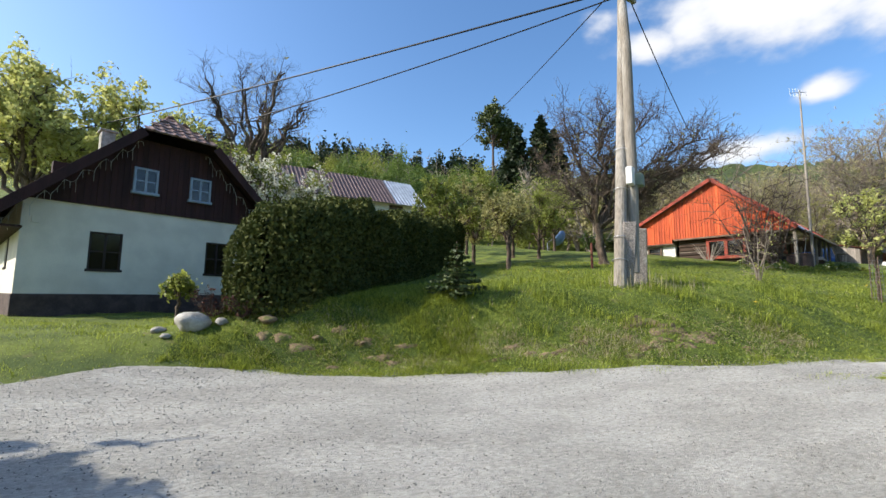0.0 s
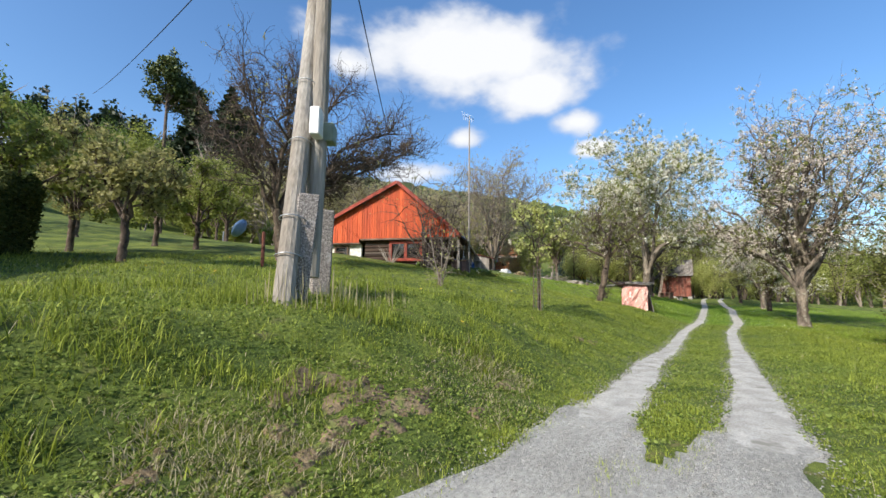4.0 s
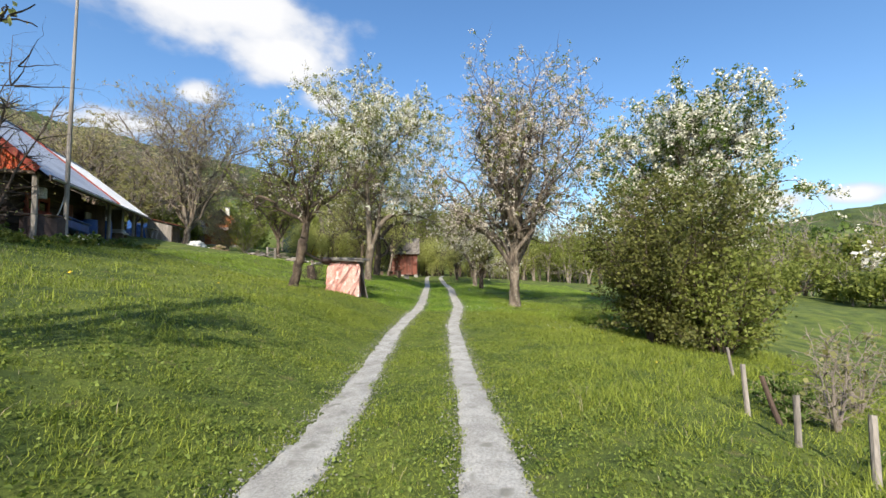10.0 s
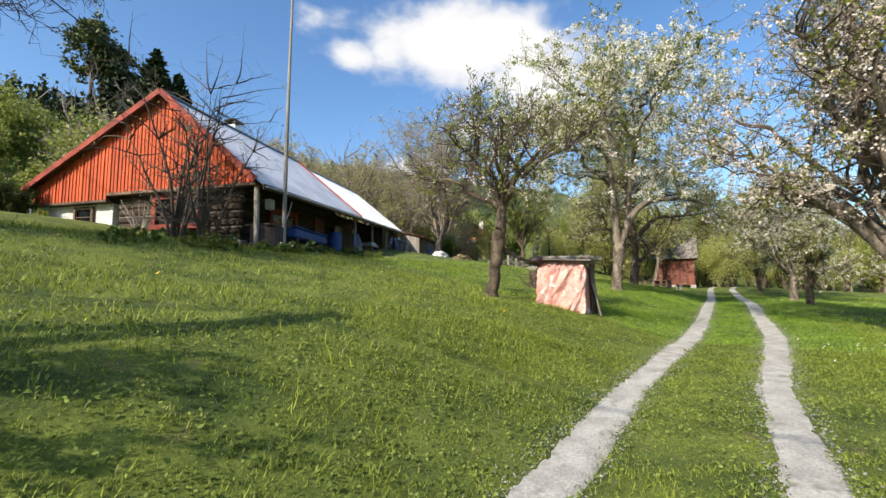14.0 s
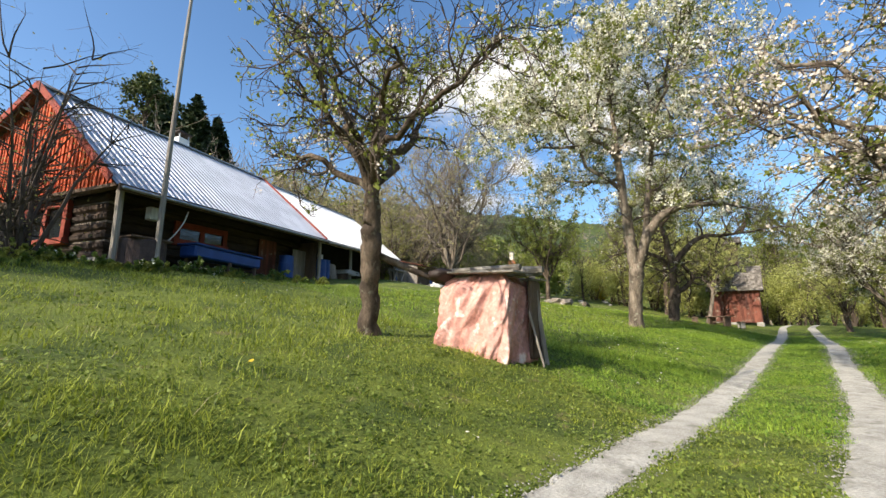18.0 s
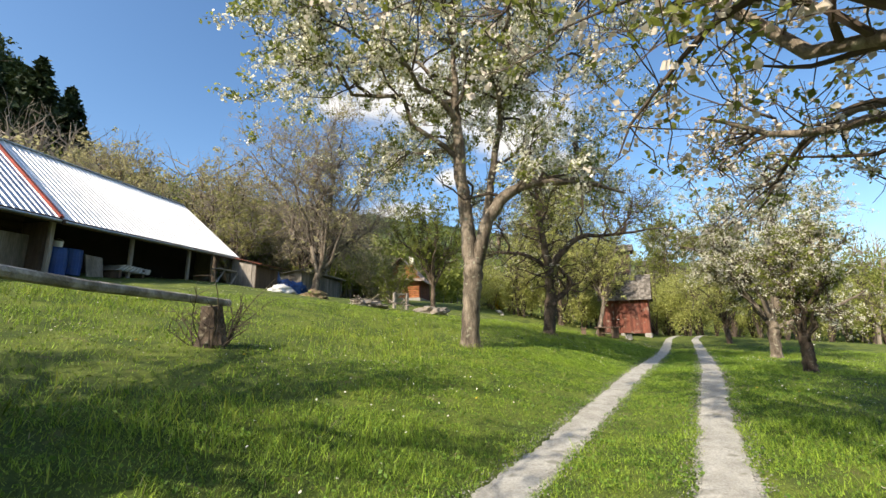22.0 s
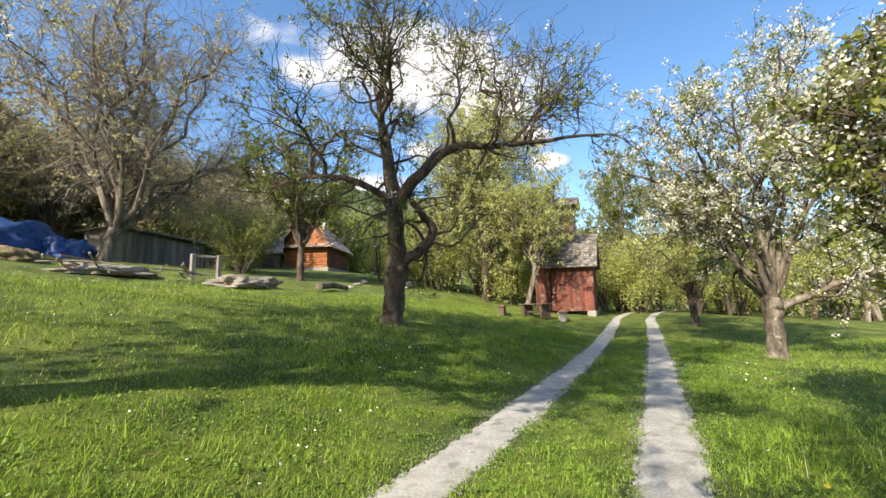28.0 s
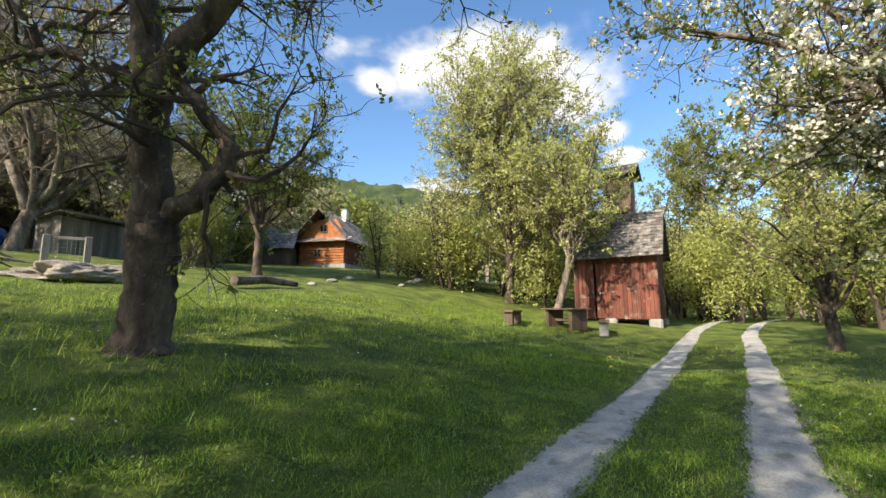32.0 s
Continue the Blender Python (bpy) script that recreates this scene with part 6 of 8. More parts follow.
# hazel bush, cherry and other bushes below the track
shrub("hazel_bush", 14.6, -4.2, 4.4, 2.2, LEAF_HAZEL, 30000, .07, "big many-stemmed bush with small olive-brown leaves", 61, 26, group="bushes below the track")
shrub("hazel_bush", 13.9, -5.6, 3.0, 1.9, LEAF_SPRING, 9000, .075, "green bush beside the big hazel", 62, 18, group="bushes below the track")
shrub("hazel_bush", 17.4, -5.6, 3.4, 2.2, LEAF_SPRING, 7000, .08, "green bush under the cherry tree", 63, 18, group="bushes below the track")
for q, (x, y, h, n) in enumerate(((4.0, -2.5, .55, 900), (3.2, -2.2, .4, 600), (2.3, -2.3, .5, 700), (5.2, -2.6, .5, 700), (6.9, -2.6, .55, 600), (7.8, -3.0, .6, 600), (1.7, -1.75, .45, 700), (2.1, -1.9, .5, 800), (2.6, -1.85, .45, 700), (3.0, -2.05, .5, 800), (3.6, -2.1, .42, 600), (4.5, -2.2, .45, 600))):
    shrub("weed_clump", x, y, h * .8, .5, LEAF_GREEN, n, .045, "low clump of nettles and dry stalks by the fence", 70 + q, 12, group="weeds by the fence", twig=BLADE_DRY, forks=5)
for q, (x, y, h) in enumerate(((1.75, -3.0, 1.2), (6.6, -2.9, 1.1), (2.9, -4.2, 1.0), (8.4, -4.6, 1.2))):
    shrub("dry_bush", x, y, h, .35, LEAF_OLIVE, 160, .05, "thin dry bush with a few buds by the fence", 80 + q, 7, group="thin bushes by the fence", twig=TWIG_GREY)
# bare bushes before the gable
for q, (X, Y, h) in enumerate(((10.85, 15.1, 4.9), (11.35, 14.2, 4.5))):
    shrub("bare_lilac", X, Y, h, 1.5, LEAF_OLIVE, 300, .045, "bare many-branched lilac before the orange gable", 90 + q, 8, group="lilacs before the gable", twig=TWIG, forks=13)
kind = thing("stick_bundle", pose(*cot(-.55, 3.9), gz(*cot(-.55, 3.9)) - .03), "fan of pale cut sticks standing by the cottage wall", "sticks")
rs = np.random.RandomState(9)
for q in range(24):
    u = (q - 12) / 12
    a = np.array((.45 * u * .3, .2 * u, 0))
    e = a + np.array((-.1 + .12 * rs.randn(), .75 * u + .1 * rs.randn(), .85 + .12 * rs.randn()))
    e2 = np.array((-.47 * e[1] + .88 * e[0], .88 * e[1] + .47 * e[0], e[2]))
    part_me("stick", capped("stick", [(-.47 * a[1], .88 * a[1], 0), e2], [.014, .008], OLD_WOOD, 5), kind)
shrub("dark_bush", *cot(-.6, 9.5), 1.0, .9, HEDGE_LEAF, 2600, .07, "low dark evergreen bush before the limewashed wall", 95, 14)
shrub("dark_bush", *cot(-.9, 10.8), 1.5, 1.1, LEAF_GREEN, 2800, .07, "dark bush at the corner of the cottage", 96, 14)
for q, (u, w) in enumerate(((-.6, .6), (-.9, 1.4), (-1.1, .2), (.4, -.9), (1.4, -.9), (2.2, -1.0), (-.8, 2.2), (3.2, -1.0))):
    shrub("garden_plant", *cot(u, w), .32, .4, LEAF_GREEN, 420, .09, "low leafy garden plant with white flowers by the cottage", 100 + q, 9, group="garden plants", petal=PETAL, petals=40, forks=3)

# ---- fence posts and stakes ----
def post(name, x, y, h, r, label, lean=(0, 0), mt=None, group="fence posts below the track"):
    ob = thing(name, pose(x, y, gz(x, y) - .12), label, "post", group)
    part_me("post", capped("post", [(0, 0, 0), (lean[0] * .5, lean[1] * .5, h * .55), (lean[0], lean[1], h + .12)], [r, r * .97, r * .9], mt or OLD_WOOD, 8, .06), ob)
    return ob


post("orange_post", .68, -1.2, .78, .036, "orange-brown round wooden post in the grass", (-.06, 0), mat("orange_wood", (.38, .18, .06), .7, vary=.25, scale=4, bump=.3), "")
post("fence_post", 4.8, -1.75, 0.53, .032, "grey leaning fence post", (.12, -.1))
post("fence_post", 6.75, -2.0, 0.59, .032, "grey split fence post", (.16, -.05))
post("fence_post", 6.5, -2.25, 0.51, .032, "reddish leaning fence post", (.3, .05), BROWN_WOOD)
post("fence_post", 7.9, -5.4, 0.64, .032, "thin grey fence post in the lower meadow", (.04, 0))
post("fence_post", 5.6, -1.75, 0.47, .032, "grey leaning fence post", (.08, -.06))
post("fence_post", 10.3, -3.9, 0.59, .032, "grey leaning fence post by the hazel", (.15, .04))
post("fence_post", 2.7, -5.9, 0.68, .032, "thin grey fence post in the lower meadow", (.02, 0))
post("tree_stake", 4.0, 8.85, .55, .05, "dark stake with a cut sapling on the slope", (.01, 0), BROWN_WOOD, "")
post("brown_stake", -.3, 11.6, .95, .05, "reddish-brown post on the slope", (0, 0), RED_DARK, "")
shrub("bare_sapling", 4.0, 8.8, 1.9, .5, LEAF_LIME, 120, .05, "thin bare sapling on the slope", 111, 4, twig=TWIG_GREY)
gd = thing("wire_guard", pose(3.5, 5.3, gz(3.5, 5.3) - .03), "rusty wire mesh guard on stakes round the young tree", "tree guard")
for q in range(3):
    a = q * 2.1
    part_me("stake", capped("stake", [(.11 * math.cos(a), .11 * math.sin(a), 0), (.10 * math.cos(a), .10 * math.sin(a), 1.15)], .013, BROWN_WOOD, 6), gd)
mesh_w = []
for q in range(12):
    a = q * math.pi / 6
    mesh_w.append(tube_np([(.12 * math.cos(a), .12 * math.sin(a), .02), (.12 * math.cos(a), .12 * math.sin(a), 1.05)], [.0022, .0022], 3))
for z in np.arange(.05, 1.06, .1):
    mesh_w.append(tube_np([(.12 * math.cos(a), .12 * math.sin(a), z) for a in np.linspace(0, 2 * np.pi, 17)], np.full(17, .0022), 3))
cc, ff = join_np(mesh_w)
part_me("wire_mesh", mesh_np("wire_mesh", cc, ff, STEEL), gd)

# ---- sheds and clutter beyond the barn ----
ws = thing("board_shed", pose(29.07, 24.0, 2.45, 0, 0, -69), "small pale grey board shed with a rusty red roof", "shed")
for q in range(9):
    part("wall_board", bx(q * .165, q * .165 + .158, 0, .03, -.3, 1.95 - .045 * q), OLD_WOOD, ws)
part("side_wall", bx(1.45, 1.5, 0, 1.8, -.3, 1.5), BROWN_WOOD, ws)
part("back_wall", bx(0, 1.45, 1.75, 1.8, -.3, 1.6), OLD_WOOD, ws)
part("side_wall", bx(-.03, .0, 0, 1.8, -.3, 1.9), OLD_WOOD, ws)
b = bx(-.15, 2.0, -.2, 2.0, 0, .035, m=pose(0, 0, 2.0, 0, 13.5, 0))
part("roof", b, RED_DARK, ws, "rusty red roof sheet")
part("door_frame", bx(.62, .67, -.03, 0, -.3, 1.6), OLD_WOOD, ws)
part("door_frame", bx(1.2, 1.25, -.03, 0, -.3, 1.6), OLD_WOOD, ws)
saw = thing("saw_bench", pose(28.2, 23.0, gz(28.2, 23.0), 0, 0, 25), "grey wooden work bench with crossed legs", "bench")
part("top", bx(-.7, .7, -.25, .25, .62, .68, bevel=.01), OLD_WOOD, saw)
for x in (-.5, .5):
    part("leg", beam((x - .25, -.2, 0), (x + .2, -.2, .62), .07, .07), OLD_WOOD, saw)
    part("leg", beam((x + .25, .2, 0), (x - .2, .2, .62), .07, .07), OLD_WOOD, saw)
BLUE_TARP = mat("blue_tarpaulin", (0.03, 0.095, 0.28), 0.5, vary=0.3, scale=4, bump=0.5, fine=14, col2=(0.02, 0.05, 0.16), stain=((.45, .45, .44), 1.2, .62))


def heap(name, x, y, rx, ry, h, mt, label, seed, category="heap", rough=.35, rz=0, sub=4):
    b = bmesh.new()
    bmesh.ops.create_icosphere(b, subdivisions=sub, radius=1)
    off = Vector((seed * 2.7, seed * 5.1, seed))
    for v in b.verts:
        k = 1 + rough * noise.noise(v.co * 1.6 + off) + rough * .6 * noise.noise(v.co * 4 + off) + rough * .22 * noise.noise(v.co * 10 + off) + rough * .12 * noise.noise(v.co * 24 + off)
        v.co = Vector((v.co.x * rx * k, v.co.y * ry * k, max(-.15, v.co.z) * h * k))
    ob = link_bm(name, b, mt, None, "", True)
    ob.matrix_world = pose(x, y, gz(x, y) - .05, 0, 0, rz)
    return tagged(ob, label, category)


heap("tarp_covered_heap", 33.6, 28.4, 1.9, 1.2, 1.5, BLUE_TARP, "stack covered with a crumpled blue tarpaulin", 3, "covered stack", .3, 30)
heap("tarp_covered_heap", 35.0, 27.4, 1.0, .9, 1.0, BLUE_TARP, "smaller heap under a blue tarpaulin", 4, "covered stack", .35)
heap("white_sheet", 30.2, 21.2, .8, .5, .35, CURTAIN, "crumpled pale plastic sheet in the grass", 5, "sheet", .5)
heap("brush_heap", 31.7, 20.3, .8, .6, .4, DIRT, "low heap of brush and leaves", 6, "heap", .5)
GREY_SOIL = mat("pale_rubble", (0.30, 0.265, 0.22), .95, vary=.4, scale=7, bump=.9, fine=26, col2=(.24, .20, .16), hard=2.4)
heap("soil_heap", 33.4, 18.4, 1.7, .9, .3, GREY_SOIL, "heap of pale earth and branches", 7, "heap", .4, 20, 5)
heap("rubble_heap", 36.8, 16.7, 1.4, .9, .4, GREY_SOIL, "heap of pale rubble", 8, "heap", .4, 10, 5)
for q in range(14):
    rs = np.random.RandomState(200 + q)
    x, y = 33.2 + rs.uniform(-1.4, 2.2), 17.2 + rs.uniform(-.6, .8)
    st = thing("cut_branch", pose(x, y, gz(x, y) + .1 + .3 * rs.rand(), 0, rs.uniform(-14, 14), rs.uniform(-40, 60)), "cut grey branch on the earth heap", "branch", "cut branches")
    part_me("branch", capped("branch", [(-.8, 0, 0), (0, .06, .05), (.9, 0, .0)], [.035, .03, .015], TWIG_GREY, 6, .1), st)
ls = thing("long_low_shed", pose(37.6, 29.9, 3.55, 0, 0, 24), "long low shed of weathered grey boards with a pale roof", "shed")
for q in range(39):
    part("wall_board", bx(q * .175, q * .175 + .168, -.03, 0, -.4, 1.65 + .02 * math.sin(q)), OLD_WOOD, ls)
# this end is coloured near-black, shade painted in unlike the grey boards
part("end_wall", bx(6.78, 6.82, 0, 1.8, -.4, 1.7), SHADE_BLACK, ls)
part("back_wall", bx(0, 6.8, 1.76, 1.8, -.3, 1.4), OLD_WOOD, ls)
part("end_wall", bx(0, .04, 0, 1.8, -.3, 1.7), OLD_WOOD, ls)
part("roof", bx(-.3, 7.2, -.35, 2.1, 0, .06, m=pose(0, 0, 1.75, -7, 0, 0)), OLD_WOOD, ls, "sagging grey board roof")
part("roof_batten", bx(-.3, 7.2, -.42, -.36, 1.76, 1.88), OLD_WOOD, ls)
part_me("corner_post", capped("corner_post", [(6.88, -.1, -.3), (6.88, -.1, 1.8)], .07, OLD_WOOD, 8), ls)
for q in range(2):
    gp = thing("gate_post", pose(36.2 + q * .85, 18.9 - .25 * q, gz(36.3, 18.8) - .1), "weathered grey gate post with wire", "post", "gate posts")
    part("post", bx(-.08, .08, -.08, .08, 0, 1.05, bevel=.015), OLD_WOOD, gp)
gr = thing("gate_rail", pose(36.2, 18.9, gz(36.3, 18.8) - .1, 0, 0, -16), "grey rail and wire netting between the gate posts", "rail")
part("rail", bx(0, .9, -.03, .03, .95, 1.03), OLD_WOOD, gr)
net = [tube_np([(x, 0, .1), (x, 0, .95)], [.004, .004], 3) for x in np.arange(.08, .9, .09)] + [tube_np([(0, 0, z), (.9, 0, z)], [.004, .004], 3) for z in np.arange(.12, .95, .1)]
cc, ff = join_np(net)
part_me("netting", mesh_np("netting", cc, ff, STEEL), gr)
lg = thing("log", pose(41.5, 17.0, gz(41.5, 17.0) + .05, 0, 0, 20), "pale fallen log in the grass", "log")
part_me("log", capped("log", [(-1.4, 0, .1), (0, .08, .2), (1.3, 0, .12)], [.16, .14, .1], BARK_PALE, 9, .1), lg)
# wooden cottage in the distance
SHINGLE_PALE = mat("pale_wood_shingle", (0.36, 0.29, 0.25), 0.95, vary=0.3, scale=4, bump=0.5, col2=(0.24, 0.19, 0.165), isl=0.3)
oc = thing("wooden_cottage", pose(56.8, 35.6, gz(57, 35.5) - .4, 0, 0, -64), "orange-brown timber cottage with a grey half-hipped roof", "house")
for q in range(9):
    part("log", bx(-2.1, 2.1, -2.6, -2.4, .45 + q * .23, .66 + q * .23, bevel=.03), mat("orange_log", (.42, .16, .06), .75, vary=.3, scale=3, bump=.4, col2=(.28, .10, .04), obj=.15) if q == 0 else bpy.data.materials["orange_log"], oc)
    part("log", bx(2.0, 2.2, -2.4, 3.0, .45 + q * .23, .66 + q * .23, bevel=.03), RED_DARK, oc)
part("walls", bx(-2.0, 2.0, -2.4, 3.0, .0, 2.6), RED_DARK, oc)
part("stone_footing", bx(-2.25, 2.25, -2.65, 3.1, -.6, .45, bevel=.02), STONE, oc)
b = bmesh.new()
prism(b, [(-2.3, 2.55), (2.3, 2.55), (1.2, 4.3), (-1.2, 4.3)], -2.35, -2.3)
part("gable", b, bpy.data.materials["orange_log"], oc)
for s in (-1, 1):
    rf = new("roof_slope")
    rf.parent = oc
    rf.matrix_local = Matrix(((0, s, 0, 0), (-s, 0, 0, 0), (0, 0, 1, 0), (0, 0, 0, 1)))
    shingles(rf, *((-3.3, 3.0) if s < 0 else (-3.0, 3.3)), 2.75, 2.25, 0, 5.05, .24, 12, SHINGLE_PALE, 12 + s)
ap = new("apron_roof")
ap.parent = oc
shingles(ap, -2.7, 2.7, -3.15, 2.3, -2.3, 2.75, .24, 3, SHINGLE_PALE, 17)
window(oc, -2.62, -.7, .0, 1.1, 1.75, BROWN_WOOD, axis="x", cols=2, rows=2, fw=.06, depth=.05)
window(oc, -2.36, -.35, .35, 3.2, 3.85, BROWN_WOOD, axis="x", cols=2, rows=1, fw=.06, depth=.05)
c2 = part("chimney", bx(.2, .7, .2, .7, 4.6, 5.7, bevel=.02), PLASTER, oc)
part("chimney_crown", bx(.12, .78, .12, .78, 5.7, 5.78), CONCRETE, c2)
lowb = thing("low_outbuilding", pose(51.5, 37.5, gz(51.5, 37.5) - .3, 0, 0, -40), "low grey-roofed outbuilding beside the wooden cottage", "outbuilding")
part("walls", bx(-2, 2, -1.5, 1.5, 0, 1.7), BROWN_WOOD, lowb)
for s in (-1, 1):
    rf = new("roof_slope")
    rf.parent = lowb
    rf.matrix_local = Matrix(((s, 0, 0, 0), (0, s, 0, 0), (0, 0, 1, 0), (0, 0, 0, 1)))
    shingles(rf, -2.3, 2.3, 1.9, 1.4, 0, 3.3, .24, 8, SHINGLE_I, 30 + s)
for q, (x, y, h, r) in enumerate(((41.3, 23.8, 3.2, 1.7), (42.8, 26.6, 3.6, 1.8))):
    shrub("brush_clump", x, y, h, r, LEAF_SPRING if q == 0 else LEAF_BUD, 7000, .075, "tangled clump of budding brush beyond the barn", 130 + q, 20, group="brush beyond the barn", twig=TWIG_GREY)
shrub("forsythia", 55.6, 22.3, 1.7, .9, FORSYTHIA, 1500, .09, "yellow flowering forsythia bush", 121, 12)
conifer("blue_spruce", 55.3, 25.2, 4.2, 1.5, "small grey-green spruce near the wooden cottage", seed=44, leaf=leaf_mat("blue_needle", (.05, .085, .075), (.11, .15, .13), .1), levels=18, group="", needle=.14)
for q in range(7):
    x, y = 44 + q * 1.6, 18.5 + (q % 3)
    stone("field_stone", x, y, .16 + .05 * (q % 3), "grey stone in the grass before the wooden cottage", 60 + q, .5, "stones before the cottage")
# barn on the slope behind the hedge
fb = thing("slope_barn", pose(-15.67, 39.2, 7.5, 0, 0, 18.7), "long barn with a brown ribbed roof, one end of pale metal", "barn")
part("walls", bx(-9, 14.6, 0, 7, -3.5, 2.6), PLASTER, fb)
part("barn_door", bx(11.0, 12.6, -.05, 0, -1, 2.2), BROWN_WOOD, fb)
BROWN_ROOF = mat("brown_ribbed_roof", (.13, .085, .08), .6, vary=.3, scale=1.2, bump=.2, col2=(.09, .06, .06))
for x0, x1, mt in ((-9.6, 11.58, BROWN_ROOF), (11.6, 15.2, STEEL_ROOF)):
    for ya, za in ((-.8, 2.2), (7.8, 2.2)):
        co, fa = ribbed(x0, x1, ya, za, 3.5, 5.8, .42, .05)
        part_me("roof_sheet", mesh_np("roof_sheet", co, fa, mt), fb)
for x in (-9.01, 14.6):
    b = bmesh.new()
    b.faces.new([b.verts.new(p) for p in ((x, 0, 2.6), (x, 7, 2.6), (x, 3.5, 5.7))])
    part("gable", b, BROWN_WOOD, fb)
ds = thing("satellite_dish", pose(10.6, 37.5, gz(10.6, 37.5), 0, 0, 30), "blue-grey dish on a short post in the orchard", "dish")
part_me("post", capped("post", [(0, 0, 0), (0, 0, 1.0)], .05, STEEL, 8), ds)
b = bmesh.new()
bmesh.ops.create_uvsphere(b, u_segments=24, v_segments=12, radius=1.2)
bmesh.ops.delete(b, geom=[v for v in b.verts if v.co.z > -.75], context="VERTS")
bmesh.ops.transform(b, matrix=pose(0, -.7, 1.7, -60, 0, 0), verts=b.verts)
bmesh.ops.solidify(b, geom=b.faces[:], thickness=.03)
part("bowl", b, mat("blue_grey_paint", (.12, .20, .34), .5, vary=.15), ds, "", True)
part_me("feed_arm", capped("feed_arm", [(0, -.2, 1.0), (0, -1.0, 1.55)], .02, STEEL, 6), ds)
# bare earth showing in the bank
for q in range(34):
    r0 = np.random.RandomState(700 + q)
    x = -10.2 + 7.4 * q / 27 + r0.uniform(-.15, .15)
    y = float(yard_north(x)) + r0.uniform(.35, .95) - .1 * (q % 2)
    rx, ry = r0.uniform(.10, .26), r0.uniform(.035, .08)
    if q > 27:
        x, y = ((-4.3, 3.75), (-3.95, 3.5), (-3.6, 3.25), (-2.0, 3.15), (2.35, 3.87), (2.68, 3.7))[q - 28]
        rx, ry = (.38, .16) if q < 31 else (.25, .1)
    rs = np.random.RandomState(300 + q)
    th = np.linspace(0, 2 * np.pi, 28, endpoint=False)
    k = 1 + .25 * np.sin(th * 3 + q) + .15 * np.sin(th * 7 + 2 * q) + .1 * rs.uniform(-1, 1, 28)
    rings = []
    for f in (1, .7, .4, .05):
        X, Y = x + rx * k * f * np.cos(th), y + ry * k * f * np.sin(th)
        rings.append(np.stack([X, Y, ground_z(X, Y) + .02 * (1 - f) + .007 * rs.uniform(-1, 1, 28) + .004 + (-.03 if f == 1 else 0.014)], 1))
    co = np.concatenate(rings)
    fa = [(r * 28 + i, r * 28 + (i + 1) % 28, (r + 1) * 28 + (i + 1) % 28, (r + 1) * 28 + i) for r in range(3) for i in range(28)]
    tagged(new("bare_earth", mesh_np("bare_earth", co, fa, DIRT, True)), "patch of bare crumbly earth in the grass bank", "soil", "patches of bare earth")

for q in range(26):
    rs = np.random.RandomState(500 + q)
    u = q / 25
    x, y = 8.6 + 10.2 * u + rs.uniform(-.3, .3), 12.3 + 3.4 * u + rs.uniform(-.5, .5)
    shrub("garden_plant", x, y, rs.uniform(.22, .42), .45, LEAF_SPRING if q % 3 else LEAF_GREEN, 420, .06, "low leafy green plant on the bank before the cottage", 520 + q, 8, group="plants on the cottage bank", forks=3)

shrub("yellow_flower", -.3, -.5, .3, .16, FORSYTHIA, 30, .03, "small yellow flower beside the track", 560, 4, twig=BLADE)

# ---- more trees: orchard behind, spruces, woods, thickets ----
tree("leaning_tree", 50.0, 11.3, [(0, 0, 0, .17), (.45, -.1, .8, .15), (.95, -.25, 2.0, .14), (1.15, -.35, 3.0, .12)], (1.3, -.5, 5.0, 3.0, 3.0, 2.7), 16, "leaning old tree with a pale crooked trunk by the red shed", leaf=LEAF_FRESH, leaves=13000, leaf_size=.07, seed=31, bark=BARK_PALE, limb_r=.08, group="")
tree("poplar", 53.2, 15.2, [(0, 0, 0, .22), (0, 0, 2.5, .18), (.1, 0, 6.5, .12), (.1, 0, 11.0, .06)], (0, 0, 4.6, 4.4, 4.4, 9.8), 56, "tall tree in fresh pale yellow-green leaf", leaf=LEAF_FRESH, leaves=52000, leaf_size=.09, petal=PETAL, petals=7000, petal_size=.08, seed=32, limb_r=.05, subs=10, twigs=7, spread=.3, fine=2, group="", low=.08)
tree("birch_tree", 63.5, 8.2, [(0, 0, 0, .16), (.1, 0, 3.0, .13), (0, .1, 6.5, .09), (0, 0, 10.5, .04)], (0, 0, 7.6, 3.0, 3.0, 4.6), 22, "tall slender tree with pale young leaves behind the thicket", leaf=LEAF_SPRING, leaves=15000, leaf_size=.10, seed=37, limb_r=.05, subs=8, twigs=6, twig=TWIG_GREY, fine=1, group="", low=.3)
tree("birch_tree", 66.0, 3.4, [(0, 0, 0, .16), (-.1, 0, 3.0, .13), (0, .1, 6.5, .09), (0, 0, 9.5, .04)], (0, 0, 6.8, 2.8, 2.8, 4.4), 20, "tall slender tree with pale young leaves behind the thicket", leaf=LEAF_SPRING, leaves=13000, leaf_size=.10, seed=38, limb_r=.05, subs=8, twigs=6, twig=TWIG_GREY, fine=1, group="", low=.3)
tree("leafy_tree", 43.0, 21.2, [(0, 0, 0, .2), (.02, 0, 1.2, .17), (0, 0, 2.2, .15)], (0, 0, 5.0, 3.7, 3.6, 3.4), 13, "budding green fruit tree before the wooden cottage", leaf=LEAF_SPRING, leaves=19000, leaf_size=.075, seed=33, limb_r=.09, subs=10, twigs=7, fine=2)
